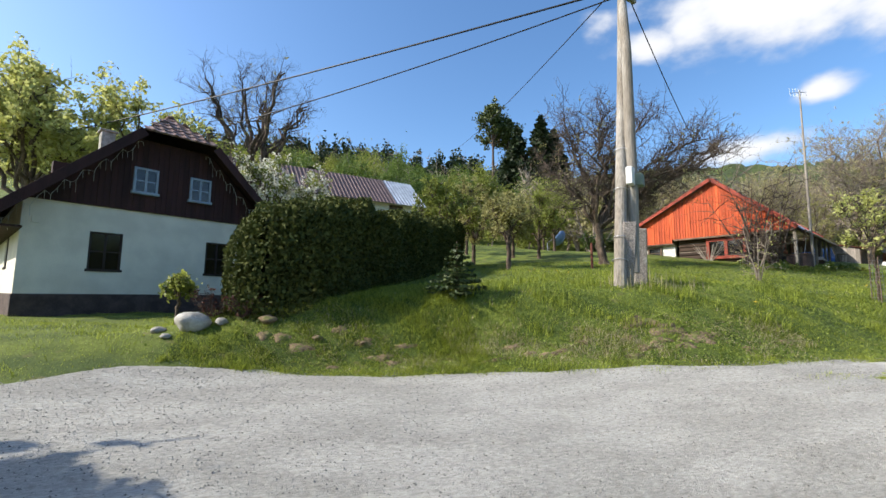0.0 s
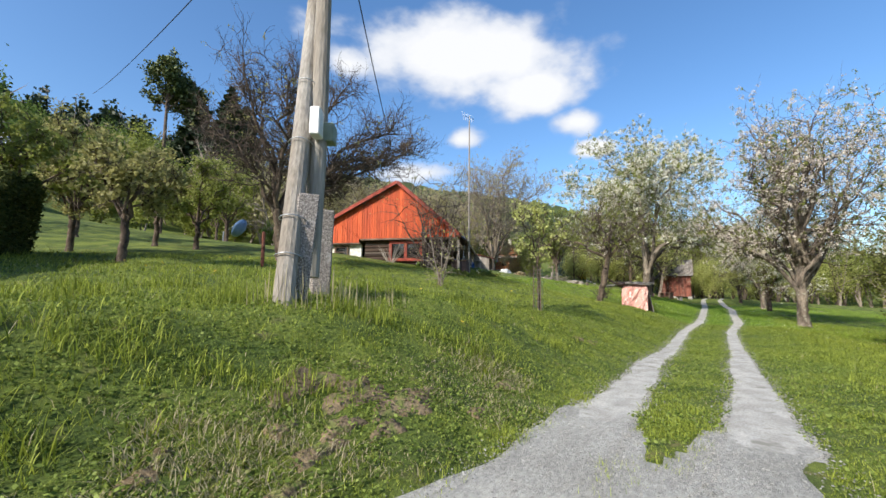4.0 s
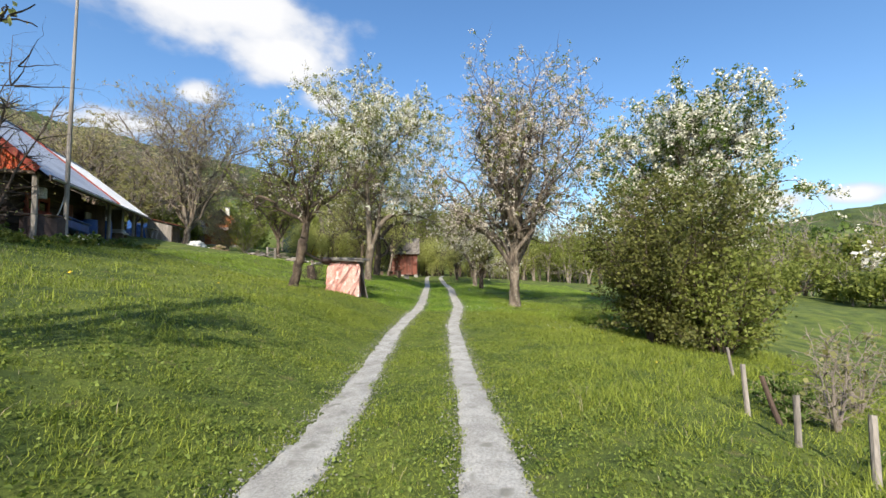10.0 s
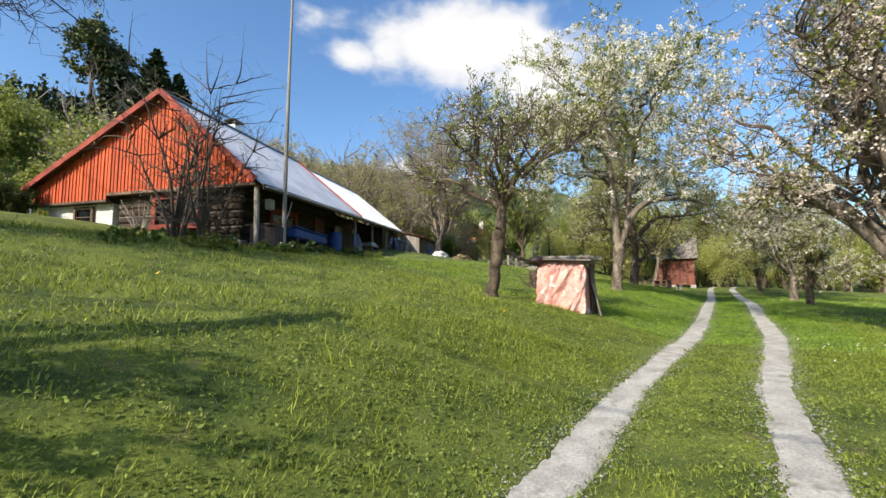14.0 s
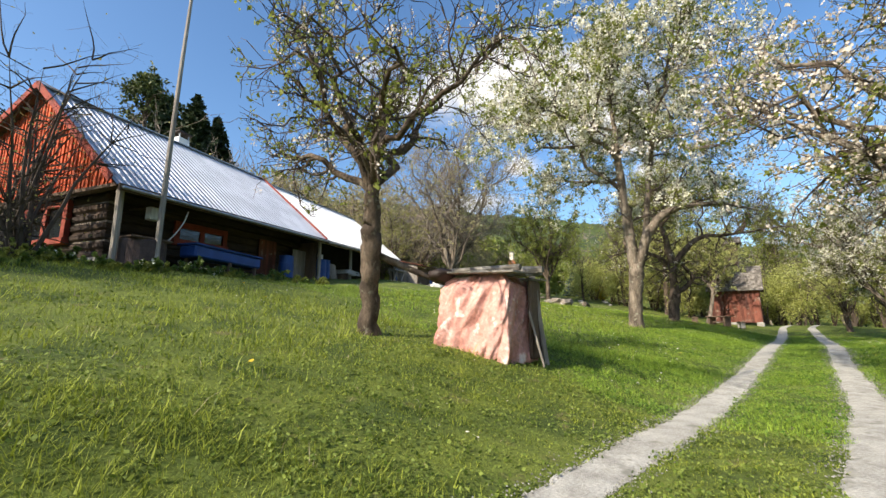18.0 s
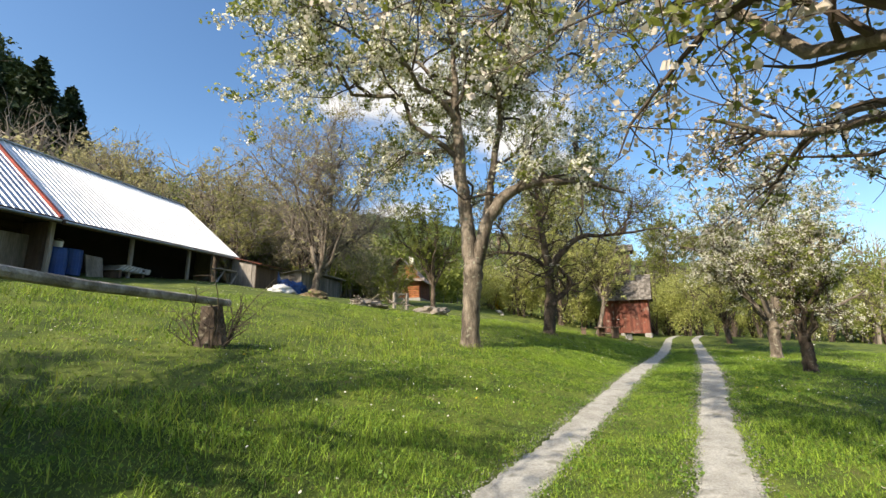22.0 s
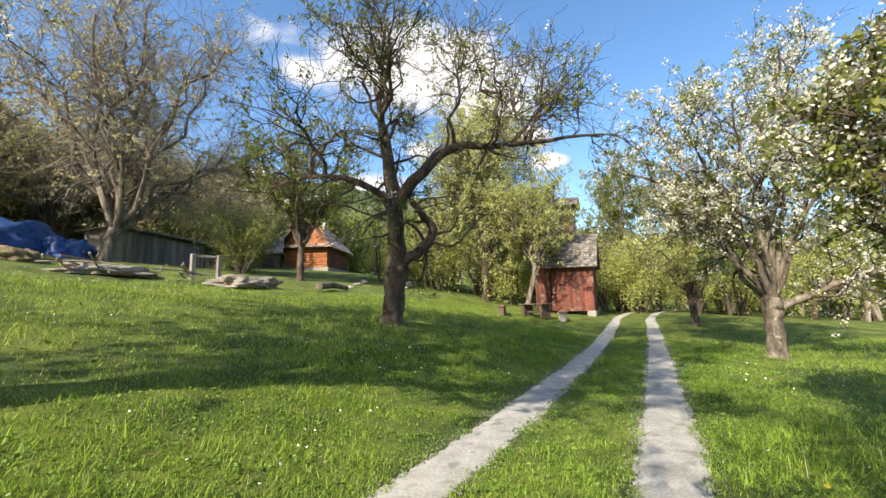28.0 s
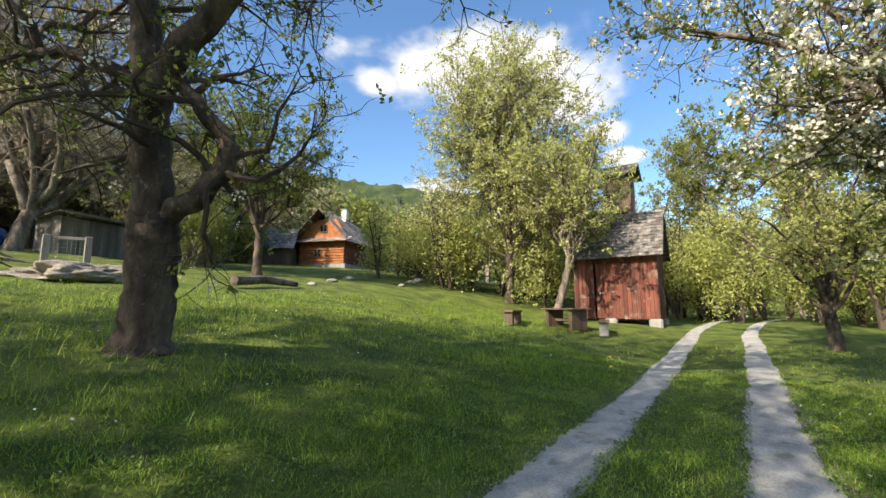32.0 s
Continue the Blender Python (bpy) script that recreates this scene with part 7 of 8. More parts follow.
tree("walnut_tree", 35.9, 26.1, [(0, 0, 0, .3), (.25, .0, 1.1, .26), (.45, .1, 1.9, .24)], (.6, 0, 7.4, 7.0, 6.6, 5.6), 18, "big bare walnut tree with spreading grey limbs", leaf=LEAF_BUD, leaves=14000, leaf_size=.085, seed=34, bark=BARK_PALE, limb_r=.13, subs=20, twigs=9, twig=TWIG_GREY, fine=2)
tree("bare_tree", 31.5, 31.0, [(0, 0, 0, .2), (0, 0, 2.0, .17)], (0, 0, 5.0, 3.6, 3.6, 3.4), 11, "bare grey fruit tree beyond the barn", leaf=LEAF_OLIVE, leaves=3000, leaf_size=.09, seed=35, limb_r=.11, subs=8, twigs=7, twig=TWIG_GREY)
tree("leafy_tree", 30.5, 17.2 + 9, [(0, 0, 0, .15), (0, 0, 1.4, .13)], (0, 0, 3.4, 2.6, 2.4, 2.3), 9, "budding fruit tree behind the board shed", leaf=LEAF_OLIVE, leaves=5000, leaf_size=.08, seed=36, limb_r=.08, twig=TWIG_GREY)
tree("bare_tree", 1.9, 14.2, [(0, 0, 0, .2), (-.12, .1, .9, .17), (-.25, .05, 1.9, .16)], (.3, -.6, 4.6, 3.5, 3.2, 2.8), [(2.6, -2.2, 4.2), (-2.2, .8, 4.4), (.9, .6, 6.4), (-1.0, -1.6, 5.8), (2.2, .9, 5.2), (3.4, -1.6, 4.2), (4.2, -1.6, 5.6), (5.8, -.4, 5.6), (6.4, .2, 6.3), (5.4, .8, 6.6), (5.2, -1.4, 5.2), (-2.4, -1.2, 3.4), (-.4, 1.6, 6.6), (1.4, -1.4, 6.6), (0, 0, 7.2), (-1.6, .4, 6.8)],
     "bare old fruit tree with dark spreading branches", seed=20, limb_r=.09, subs=16, twigs=10, twig=TWIG, bark=BARK,  leaf=LEAF_OLIVE, leaves=2600, leaf_size=.045)
for q, (x, y, h, lf, lv) in enumerate(((-5.0, 15.2, 3.8, LEAF_SPRING, 4500), (-3.3, 17.0, 4.0, LEAF_OLIVE, 4500), (-.3, 19.5, 3.6, LEAF_OLIVE, 4200), (-3.2, 12.6, 3.0, LEAF_OLIVE, 3200), (.7, 18.3, 3.4, LEAF_SPRING, 4200), (4.5, 24.0, 4.2, LEAF_SPRING, 4500), (-2.0, 23.0, 4.0, LEAF_SPRING, 4200), (3.0, 29.0, 4.5, LEAF_OLIVE, 4200), (8.0, 33.0, 4.5, LEAF_SPRING, 4200))):
    tree("orchard_tree", x, y, [(0, 0, 0, .1), (.03, 0, .7, .09), (0, .02, 1.2, .08)], (0, 0, h * .62, h * .42, h * .42, h * .38), 7, "small budding fruit tree on the slope", leaf=lf, leaves=lv, leaf_size=.075, seed=140 + q, limb_r=.05, subs=6, twigs=5)
tree("blossoming_tree", -13.2, 24.0, [(0, 0, 0, .22), (0, 0, 1.8, .2)], (0, 0, 4.4, 4.0, 3.4, 2.4), 10, "blossoming pear tree behind the hedge", leaf=LEAF_SPRING, leaves=7000, leaf_size=.1, petal=PETAL, petals=9000, petal_size=.11, seed=150, limb_r=.12)
tree("walnut_tree", -16.3, 29.5, [(0, 0, 0, .35), (-.2, 0, 2.0, .3), (-.1, 0, 4.5, .26)], (.2, 0, 9.0, 5.2, 4.6, 4.6), 13, "tall bare walnut tree behind the white house", leaf=LEAF_OLIVE, leaves=600, leaf_size=.08, seed=151, limb_r=.2, subs=9, twigs=8, twig=TWIG)
tree("birch_tree", -27.0, 25.0, [(0, 0, 0, .25), (0, 0, 4, .2)], (0, 0, 6.6, 5.2, 4.6, 4.4), 16, "broad spring-green tree behind the white house", leaf=LEAF_FRESH, leaves=17000, leaf_size=.16, seed=152, limb_r=.13, subs=9, twigs=7, spread=.35, fine=1)
tree("birch_tree", -21.5, 24.5, [(0, 0, 0, .2), (0, 0, 4, .16)], (0, 0, 6.4, 3.4, 3.4, 3.8), 12, "spring-green tree behind the white house", leaf=LEAF_FRESH, leaves=9000, leaf_size=.14, seed=153, limb_r=.1, spread=.3, fine=1)
for q, (x, y, top, r) in enumerate(((27.4, 74.0, 37.0, 7.5), (31.0, 75.5, 35.0, 6.5), (23.5, 77.0, 35.5, 6.5), (-14.5, 52, 16, 2.4))):
    conifer("spruce", x, y, top - gz(x, y), r, "tall dark spruce on the slope", seed=160 + q, levels=34, needle=.6)
PINE_TUFT = leaf_mat("pine_tuft", (.06, .085, .025), (.13, .15, .05), .1)
for q, (x, y, top) in enumerate(((23.1, 91.0, 46.0), (27.5, 92.0, 43.0))):
    h = top - gz(x, y)
    tree("pine", x, y, [(0, 0, 0, .4), (.05, 0, h * .4, .3), (0, 0, h * .8, .2)], (0, 0, h * .74, 4.0, 4.0, h * .26), 13, "tall open pine with dark tufted crown", leaf=PINE_TUFT, leaves=4200, leaf_size=.4, seed=170 + q, limb_r=.14, subs=6, twigs=5, spread=.3, category="pine", group="pines on the slope", fine=1)


def spots(n, x0, x1, y0, y1, seed, keep=None):
    rs = np.random.RandomState(seed)
    out = []
    while len(out) < n:
        x, y = rs.uniform(x0, x1), rs.uniform(y0, y1)
        if keep is None or keep(x, y):
            out.append((x, y))
    return out


woods("hill_woods", "spring-green deciduous woods on the slope", spots(120, -50, 60, 62, 120, 1), LEAF_SPRING, .25, 1900, 201, (7, 11.5), .3)
woods("hill_woods", "darker green woods on the slope", spots(90, -55, 70, 58, 125, 2), LEAF_GREEN, .25, 1900, 202, (7, 11.5), .3)
woods("bare_woods", "grey-brown budding woods behind the cottage", spots(80, 14, 75, 38, 62, 3, lambda x, y: y > 30 + x * .25), LEAF_BUD, .26, 620, 203, (7, 11), .34, TWIG_GREY, 2, bare=1.0)
woods("hill_woods", "spring-green trees above the barn", spots(26, 14, 48, 40, 52, 4, lambda x, y: y > 36 + x * .15), LEAF_SPRING, .22, 1700, 204, (8, 11), .33)
woods("spruce_woods", "dark spruce tops on the ridge", spots(70, -60, 40, 110, 140, 5), LEAF_DARK, .8, 420, 205, (12, 17), .16)
# thicket beyond the bend
woods("thicket", "dense yellow-green thicket beyond the bend", spots(34, 57, 72, -8, 16, 6, lambda x, y: x > 58 + abs(y - 5) * .12), LEAF_LIME, .10, 3000, 206, (4.6, 7.2), .36, TWIG, 3, "thicket", .05)
woods("thicket", "green thicket beside the red shed", spots(24, 49, 62, 13.0, 24, 7, lambda x, y: x + y > 65.2), LEAF_LIME, .10, 2600, 207, (3.0, 5.0), .4, TWIG, 3, "thicket", .03)
woods("thicket", "tall budding trees beyond the meadow", spots(22, 66, 90, -22, 4, 8), LEAF_SPRING, .16, 2400, 208, (7, 11), .28, TWIG_GREY, 2, "woods", .1, .5)
woods("thicket", "budding trees far behind the red shed", spots(18, 62, 85, 12, 34, 9), LEAF_SPRING, .16, 2200, 209, (7, 11), .26, TWIG_GREY, 2, "woods", .12, .5)
woods("thicket", "scrub between the cottages", spots(14, 42, 50, 33.5, 37, 10), LEAF_SPRING, .16, 1100, 210, (2.5, 5), .4, TWIG_GREY, 3, "thicket", .05)
woods("thicket", "tall spring-green trees beyond the lower meadow", spots(34, 62, 112, -62, -22, 22), LEAF_SPRING, .24, 1300, 222, (8, 13), .32, TWIG_GREY, 2, "woods", .03, .3)
woods("valley_woods", "budding trees along the valley edge", spots(60, 20, 110, -62, -46, 11, lambda x, y: y < -34 - (x - 20) * .12), LEAF_OLIVE, .45, 500, 211, (5, 9), .33, TWIG_GREY, 2)
woods("valley_woods", "spring-green trees along the valley edge", spots(46, 20, 120, -70, -48, 12), LEAF_SPRING, .5, 520, 212, (6, 10), .33)
woods("valley_blossom", "white blossoming trees along the valley edge", spots(9, 26, 70, -52, -44, 13), PETAL, .4, 380, 213, (5, 7), .36)
woods("far_woods", "dark woods on the far hills", spots(420, 20, 420, -420, -170, 14), LEAF_GREEN, 3.6, 70, 214, (12, 20), .4)
woods("far_woods", "lighter green woods on the far hills", spots(260, 20, 420, -420, -150, 15), LEAF_SPRING, 3.4, 70, 215, (10, 16), .45)
woods("bare_woods", "grey-brown budding trees behind the barn", spots(34, 18, 62, 36, 46, 16, lambda x, y: y > 33 + x * .12), LEAF_BUD, .22, 600, 216, (6, 9), .36, TWIG_GREY, 2, bare=1.0)
woods("hill_woods", "dense spring-green wood edge above the cottages", spots(70, 20, 95, 48, 62, 17), LEAF_SPRING, .5, 700, 217, (7, 11), .36, low=.02)
woods("hill_woods", "yellow-green trees on the slope beside the meadow", spots(16, 3, 18, 44, 58, 18), LEAF_SPRING, .2, 1500, 218, (3.5, 6), .34, low=.05)
woods("far_woods", "dark wooded ridge across the valley", spots(330, 60, 300, -260, -120, 19, lambda x, y: y > -x * 1.4 - 60), LEAF_GREEN, 2.5, 85, 219, (9, 15), .42, low=.0)
woods("thicket", "low green scrub at the edge of the lower meadow", spots(40, 26, 80, -46, -30, 20, lambda x, y: y < -26 - (x - 20) * .12), LEAF_SPRING, .3, 700, 220, (3, 6), .45, TWIG_GREY, 2, "thicket", .0)
# added out of view: dense crown that throws the rounded shadow on the gravel
tree("leafy_tree", -18.6, -.5, [(0, 0, 0, .16), (0, 0, 1.2, .14), (0, 0, 2.0, .12)], (0, 0, 2.95, 2.3, 2.3, 1.6), 14, "unseen dense round-crowned tree added to cast a shadow on the yard", leaf=LEAF_GREEN, leaves=34000, leaf_size=.19, seed=190, limb_r=.06, group="", spread=.7)
for q, (x, y, h) in enumerate(((32.0, 33.0, 9.0), (41.5, 35.0, 9.5), (27.0, 36.0, 8.5), (47.5, 37.5, 9.0), (37.0, 38.0, 10.0))):
    tree("bare_tree", x, y, [(0, 0, 0, .2), (0, 0, 1.2, .17), (.1, .1, 2.2, .15)], (0, 0, h * .6, h * .46, h * .46, h * .4), 12, "bare brown fruit tree beyond the barn", leaf=LEAF_BUD, leaves=9000, leaf_size=.1, seed=230 + q, limb_r=.1, subs=10, twigs=8, twig=TWIG_GREY, group="bare trees beyond the barn", fine=2)
woods("thicket", "tall spring-green trees beyond the bend", spots(46, 74, 100, -32, 30, 21), LEAF_SPRING, .32, 1000, 221, (8, 12), .3, TWIG_GREY, 2, "woods", .05, .5)
CANOPY = mat("far_tree_canopy", (.075, .10, .026), .95, vary=.5, scale=.06, bump=0, fine=.35, col2=(.04, .058, .02))


def canopy(name, x0, x1, y0, y1, step, h, label, seed):
    """Closed tree tops of a far wood, each top a bump of its own."""
    rs = np.random.RandomState(seed)
    xs, ys = np.arange(x0, x1, step), np.arange(y0, y1, step)
    X, Y = np.meshgrid(xs, ys, indexing="ij")
    X, Y = X + rs.uniform(-.4, .4, X.shape) * step, Y + rs.uniform(-.4, .4, X.shape) * step
    edge = (np.arange(len(xs))[:, None] % (len(xs) - 1) == 0) | (np.arange(len(ys))[None] % (len(ys) - 1) == 0)
    Z = ground_z(X, Y) + np.where(edge, -1.0, h * rs.uniform(.45, 1.15, X.shape))
    i, j = np.meshgrid(np.arange(len(xs) - 1), np.arange(len(ys) - 1), indexing="ij")
    k = len(ys)
    fa = np.stack([i * k + j, (i + 1) * k + j, (i + 1) * k + j + 1, i * k + j + 1], -1).reshape(-1, 4)
    tagged(new(name, mesh_np(name, np.stack([X, Y, Z], -1).reshape(-1, 3), fa, CANOPY, True)), label, "woods", kind="stuff")


canopy("wooded_hill", 70, 860, -600, -118, 5.5, 9, "dark wooded hills across the valley", 240)
canopy("wooded_hill", 104, 420, -40, 330, 5, 9, "wooded hill beyond the farm", 241)
canopy("wooded_hill", -200, 110, 126, 330, 5, 10, "dark wooded ridge behind the farm", 242)

# ---- grass, flowers and loose gravel ----
def blades(name, n, region, hmin, hmax, wid, mt, label, seed, dens=None, tilt=1.1, one=False, over=False):
    """Single grass blades, each bent once."""
    rs = np.random.RandomState(seed)
    x0, x1, y0, y1 = region
    x, y = rs.uniform(x0, x1, n), rs.uniform(y0, y1, n)
    ok = np.ones(n, bool) if over else ~on_gravel(x, y)
    if dens is not None:
        ok &= rs.uniform(0, 1, n) < dens(x, y)
    x, y = x[ok], y[ok]
    m = len(x)
    s = np.abs(y - road_y(x))
    patch = .7 + .3 * wav(x, y, .7, 3.0) + .25 * wav(x, y, 2.1, 5.0) + .3 * wav(x, y, 7.0, 1.0)
    h = rs.uniform(hmin, hmax, m) * np.clip(patch, .35, 1.6) * (0.68 + .32 * ss(1.0, 2.2, s))
    a = rs.uniform(0, 2 * np.pi, m)
    lean = rs.uniform(.05, tilt, m) * h
    dx, dy = np.cos(a), np.sin(a)
    w = wid * rs.uniform(.6, 1.3, m)
    z = ground_z(x, y) - .008
    p = np.stack([x, y, z], 1)
    sd = np.stack([-dy, dx, 0 * x], 1) * w[:, None] / 2
    if one:
        tp = p + np.stack([dx * lean, dy * lean, h], 1)
        co = np.stack([p - sd, p + sd, tp], 1).reshape(-1, 3)
        return tagged(new(name, mesh_np(name, co, np.arange(m * 3).reshape(m, 3), mt)), label, "grass", kind="stuff")
    md = p + np.stack([dx * lean * .35, dy * lean * .35, h * .6], 1)
    tp = p + np.stack([dx * lean, dy * lean, h], 1)
    co = np.stack([p - sd, p + sd, md + sd * .75, md - sd * .75, tp], 1).reshape(-1, 3)
    b = np.arange(m)[:, None] * 5
    tri = np.concatenate([b + [0, 1, 2], b + [0, 2, 3], b + [3, 2, 4]], 0)
    return tagged(new(name, mesh_np(name, co, tri, mt)), label, "grass", kind="stuff")


near = lambda x, y: ss(4.6, 1.6, np.abs(y - road_y(x) - .4)) * .95 + .05
blades("grass", 560000, (-8, 17, -3.2, 8.6), .025, .09, .0075, BLADE, "short bright green meadow grass beside the track", 401, near, 2.2, one=True)
blades("grass", 640000, (17, 45, -3.2, 8.6), .03, .11, .0075, BLADE_LUSH, "lush green grass under the orchard trees", 418, near, 1.9, one=True)
blades("grass", 170000, (17, 50, -9, 16), .06, .15, .013, BLADE_LUSH, "lush green grass over the orchard meadow", 419, lambda x, y: .25 + .75 * ss(2.5, 5, np.abs(y - road_y(x))), 1.6, one=True)
blades("grass", 160000, (-13, 17, -9, 16), .05, .13, .014, BLADE, "bright green grass over the meadow", 402, lambda x, y: .25 + .75 * ss(2.5, 5, np.abs(y - road_y(x))), 1.8, one=True)
blades("grass", 40000, (-10, 47, 3.2, 15), .10, .22, .011, BLADE, "longer grass on the slope", 407, lambda x, y: ss(1.5, 3.5, y - road_y(x)) * (.2 + .8 * (wav(x, y, .5, 1.0) > .25)), 1.5)
blades("grass", 90000, (-4, 24, -8, 0.6), .07, .2, .009, BLADE, "long grass below the track", 403, lambda x, y: ss(-1.6, -3.0, y - road_y(x)), 1.6, one=True)
blades("dry_grass", 14000, (-12, 47, -6, 12), .04, .14, .006, BLADE_DRY, "dry straw-coloured stems among the grass", 404, None, 2.0)
blades("dry_grass", 30000, (-11, -1.5, 2.6, 5.2), .04, .12, .008, BLADE_DRY, "dry thatch on the bank by the yard", 414, lambda x, y: ss(0, .35, y - yard_north(x)) * ss(1.5, .9, y - yard_north(x)) * (wav(x, y, 2.2, 4.0) > -.4), 2.5)
blades("reeds", 260, (-4.2, -1.4, 4.6, 6.0), .25, .55, .012, BLADE_DRY, "clump of dry pale stalks at the foot of the power pole", 405, lambda x, y: ((x + 2.8) ** 2 / 1.6 + (y - 5.15) ** 2 / .3) < 1, .25)
blades("grass", 60000, (-24, -9.5, 2.5, 12), .03, .08, .01, BLADE, "mown lawn before the white house", 406, one=True)
blades("grass", 90000, (-11.5, -7, 3.2, 7.5), .04, .13, .009, BLADE, "grass on the bank by the hedge", 415, None, 2.0, one=True)


def turf(name, n, region, smin, smax, mt, label, seed, dens):
    """Low broad leaves of clover and plantain, in drifts, close to the ground."""
    rs = np.random.RandomState(seed)
    x0, x1, y0, y1 = region
    x, y = rs.uniform(x0, x1, n), rs.uniform(y0, y1, n)
    drift = .5 + .5 * wav(x, y, 6.1, 2.0) + .35 * wav(x, y, 13.0, 5.0) + .3 * wav(x, y, 1.7, 1.0)
    ok = ~on_gravel(x, y) & (rs.uniform(0, 1, n) < dens(x, y) * np.clip(drift, .12, 1))
    x, y = x[ok], y[ok]
    cen = np.stack([x, y, ground_z(x, y) + rs.uniform(.008, .06, len(x))], 1)
    co, fa = quads_at(cen, 1.0, rs, 1.5, .45)
    sz = np.repeat(rs.uniform(smin, smax, len(x)), 4)[:, None]
    co = np.repeat(cen, 4, 0) + (co - np.repeat(cen, 4, 0)) * sz
    tagged(new(name, mesh_np(name, co, fa, mt)), label, "grass", kind="stuff")


blades("grass", 26000, (-7, 1, 3.4, 7.5), .12, .26, .009, BLADE, "tufts of long grass on the bank below the pole", 430, lambda x, y: ss(.5, 1.2, y - yard_north(x)) * (wav(x, y, 2.6, 3.0) > .45), 1.3)
turf("turf_leaves", 290000, (-8, 17, -2.8, 7.5), .012, .026, TURF_LEAF, "low clover and plantain leaves in the meadow", 416, lambda x, y: ss(4.8, 2.2, np.abs(y - road_y(x) - .5)))
turf("turf_leaves", 220000, (17, 44, -2.8, 7.5), .012, .026, TURF_LUSH, "low clover leaves under the orchard trees", 421, lambda x, y: ss(4.8, 2.2, np.abs(y - road_y(x) - .5)))
turf("turf_leaves", 60000, (-11.5, -1.5, 2.5, 6.5), .011, .023, TURF_LEAF, "leafy weeds on the bank by the yard", 422, lambda x, y: ss(-.05, .15, y - yard_north(x)))
turf("turf_leaves", 150000, (-12, 46, -6, 14), .016, .034, TURF_LEAF, "broader weeds in the meadow", 417, lambda x, y: .15 + .85 * ss(3, 5.5, np.abs(y - road_y(x))))

# grass creeping over the edge of the gravel
blades("grass", 26000, (-4.5, -.6, .6, 2.3), .06, .13, .008, BLADE, "thin grass creeping into the gravel between the ruts", 408, lambda x, y: .5 * ss(-4.2, -1.4, x) * ss(.42, .2, np.abs(y - road_y(x))) * (wav(x, y, 3.0, 2.0) > -.3), one=True, over=True)
blades("grass", 60000, (-10.5, -1, 2.4, 5.0), .06, .14, .008, BLADE, "grass hanging over the edge of the gravel", 409, lambda x, y: ss(.28, .02, np.abs(y - yard_north(x) + .03)) * (.4 + .6 * (wav(x, y, 4.0, 1.0) > 0)), one=True, over=True)
blades("grass", 5000, (-7.6, -5.6, -1.9, -.6), .05, .12, .008, BLADE, "sparse weeds in the gravel", 412, lambda x, y: (wav(x, y, 3.1, 1.0) > .7) * 1.0, one=True, over=True)
blades("grass", 260000, (-1.5, 46, -1.2, 6), .03, .08, .007, BLADE, "short grass fraying the edges of the ruts", 413, lambda x, y: (ss(.10, .02, np.abs(np.abs(y - road_y(x) - rut_off(x, np.ones_like(x))) - rut_wide(x) * .95)) + ss(.10, .02, np.abs(np.abs(y - road_y(x) - rut_off(x, -np.ones_like(x))) - rut_wide(x) * .95))) * (.25 + .75 * (wav(x, y, 5.0, 2.0) > .2)), one=True, over=True)


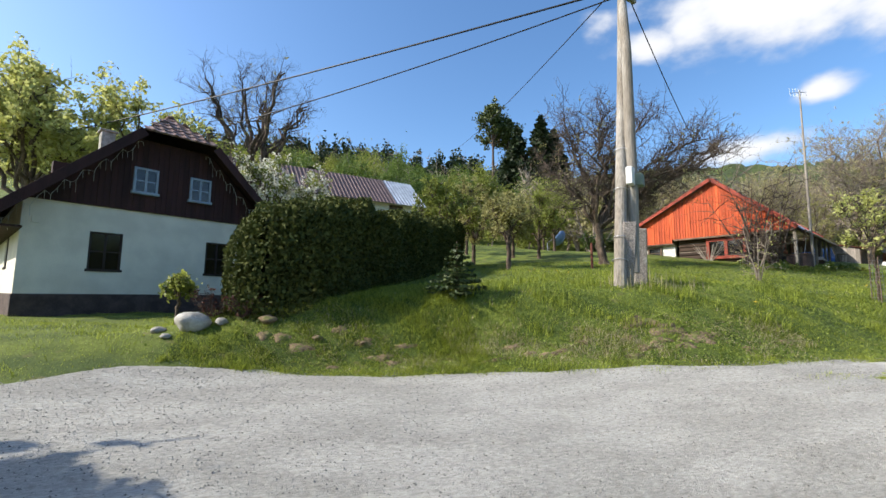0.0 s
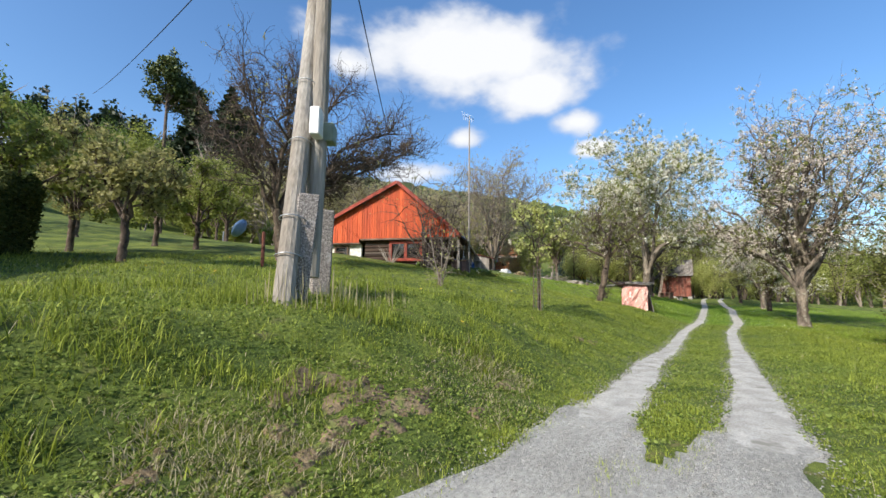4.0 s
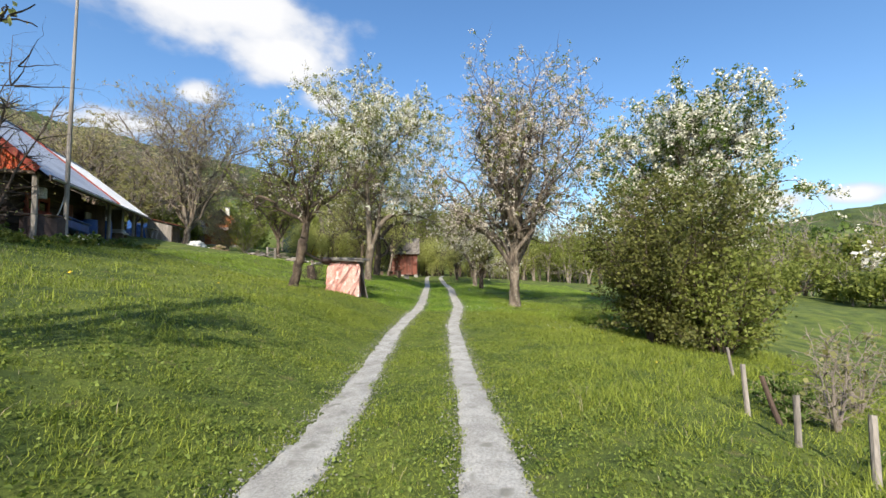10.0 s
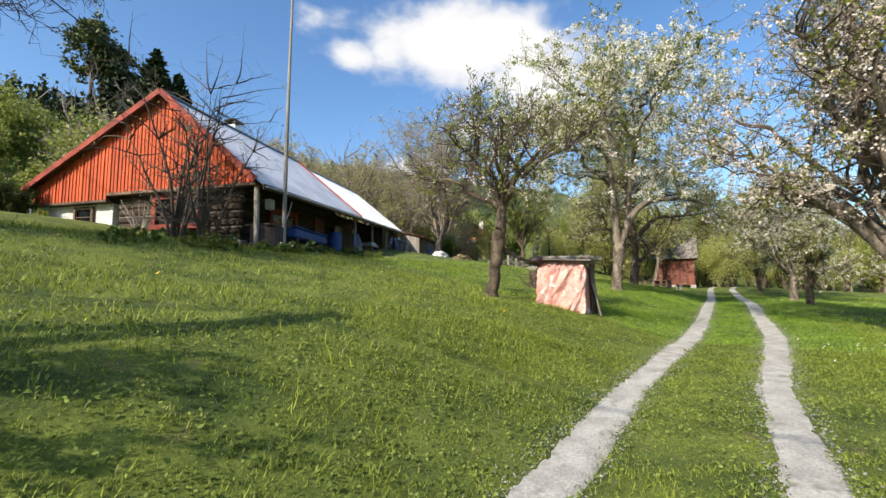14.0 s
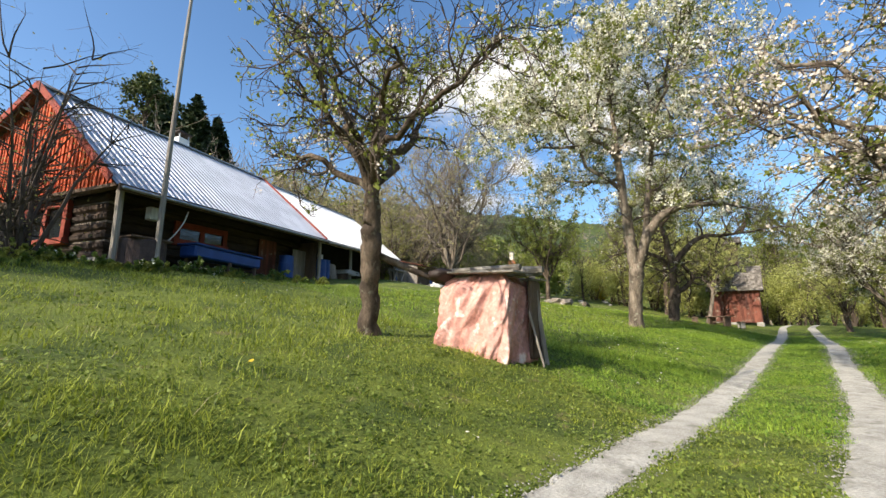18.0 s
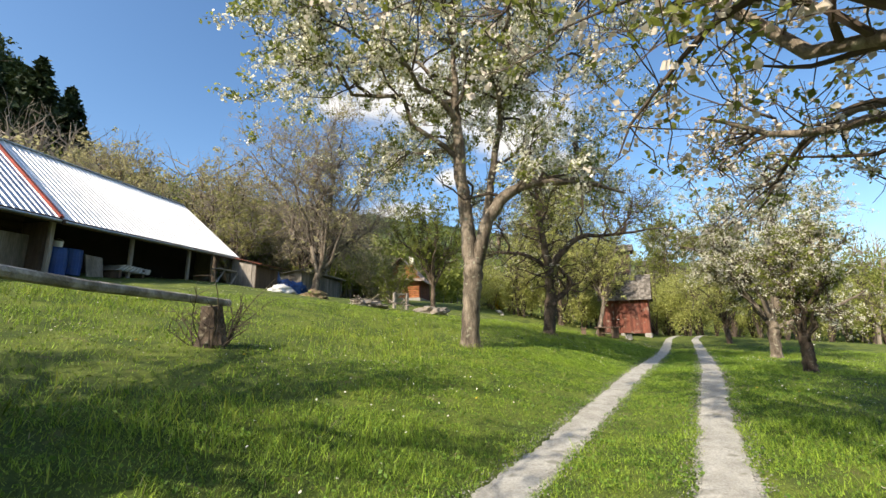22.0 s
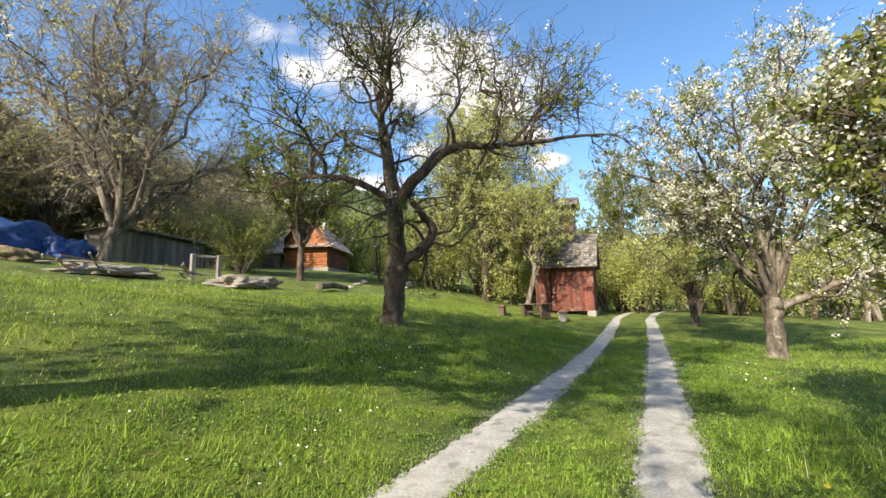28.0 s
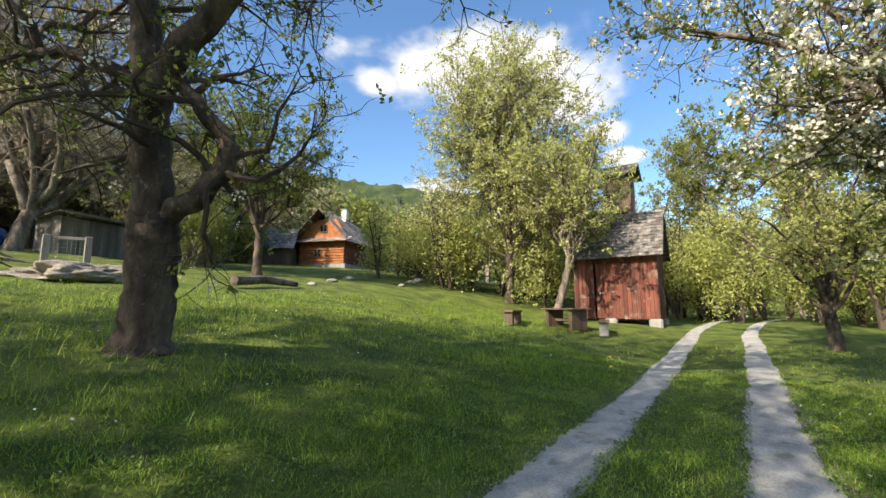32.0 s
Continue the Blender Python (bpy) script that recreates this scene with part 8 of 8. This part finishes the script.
def daisies(name, n, region, mt, size, label, seed, keep):
    rs = np.random.RandomState(seed)
    x0, x1, y0, y1 = region
    x, y = rs.uniform(x0, x1, n), rs.uniform(y0, y1, n)
    ok = keep(x, y) & ~on_gravel(x, y)
    x, y = x[ok], y[ok]
    cl = rs.uniform(0, 1, len(x)) < np.clip(.25 + .6 * wav(x, y, .6, 7.0), .06, 1)
    x, y = x[cl], y[cl]
    z = ground_z(x, y) + rs.uniform(.05, .13, len(x))
    a = np.linspace(0, 2 * np.pi, 6, endpoint=False)
    s = size * rs.uniform(.7, 1.3, len(x))
    tl = rs.normal(0, .35, (len(x), 2))
    co = np.stack([x[:, None] + np.cos(a) * s[:, None], y[:, None] + np.sin(a) * s[:, None], z[:, None] + (np.cos(a) * tl[:, :1] + np.sin(a) * tl[:, 1:]) * s[:, None]], -1)
    m = len(x)
    fa = np.concatenate([np.arange(m)[:, None] * 6 + [0, 1, 2, 3], np.arange(m)[:, None] * 6 + [0, 3, 4, 5]])
    tagged(new(name, mesh_np(name, co.reshape(-1, 3), fa, mt)), label, "flowers", kind="stuff")


daisies("daisies", 11000, (14, 46, -3, 22), PETAL, .012, "small white daisies scattered in the grass", 410, lambda x, y: np.abs(y - road_y(x)) > 1.3)
daisies("dandelions", 420, (-4, 46, -4, 16), FORSYTHIA, .022, "yellow dandelions in the grass", 411, lambda x, y: np.abs(y - road_y(x)) > 1.3)


def pebbles(name, n, sampler, smin, smax, mt, label, seed):
    rs = np.random.RandomState(seed)
    x, y = sampler(rs, n)
    z = ground_z(x, y) + .021
    s = rs.uniform(smin, smax, len(x))
    base = np.array([(1, 0, 0), (0, 1, 0), (-1, 0, 0), (0, -1, 0), (0, 0, .8), (0, 0, -.5)])
    co = np.stack([x, y, z], 1)[:, None] + base[None] * s[:, None, None] * rs.uniform(.6, 1.3, (len(x), 6, 1))
    tri = np.array([(0, 1, 4), (1, 2, 4), (2, 3, 4), (3, 0, 4), (1, 0, 5), (2, 1, 5), (3, 2, 5), (0, 3, 5)])
    fa = (np.arange(len(x))[:, None, None] * 6 + tri[None]).reshape(-1, 3)
    tagged(new(name, mesh_np(name, co.reshape(-1, 3), fa, mt)), label, "gravel", kind="stuff")


PEB = mat("loose_gravel", (0.27, 0.26, 0.235), .95, vary=.3, scale=5, bump=0, isl=.5)


def along(rs, n):
    x = rs.uniform(-6, 44, n)
    side = rs.choice([-1, 1], n)
    e = rs.choice([-1, 1], n)
    return x, road_y(x) + rut_off(x, side) + e * (rut_wide(x) * .85 + np.abs(rs.normal(0, .09, n)))


def over_yard(rs, n):
    x, y = rs.uniform(-16, -2, n), rs.uniform(-6, 3.9, n)
    ok = on_gravel(x, y)
    return x[ok], y[ok]


pebbles("loose_gravel", 24000, along, .004, .012, PEB, "loose gravel along the ruts", 420)
pebbles("loose_gravel", 42000, over_yard, .004, .012, PEB, "loose gravel on the yard", 421)
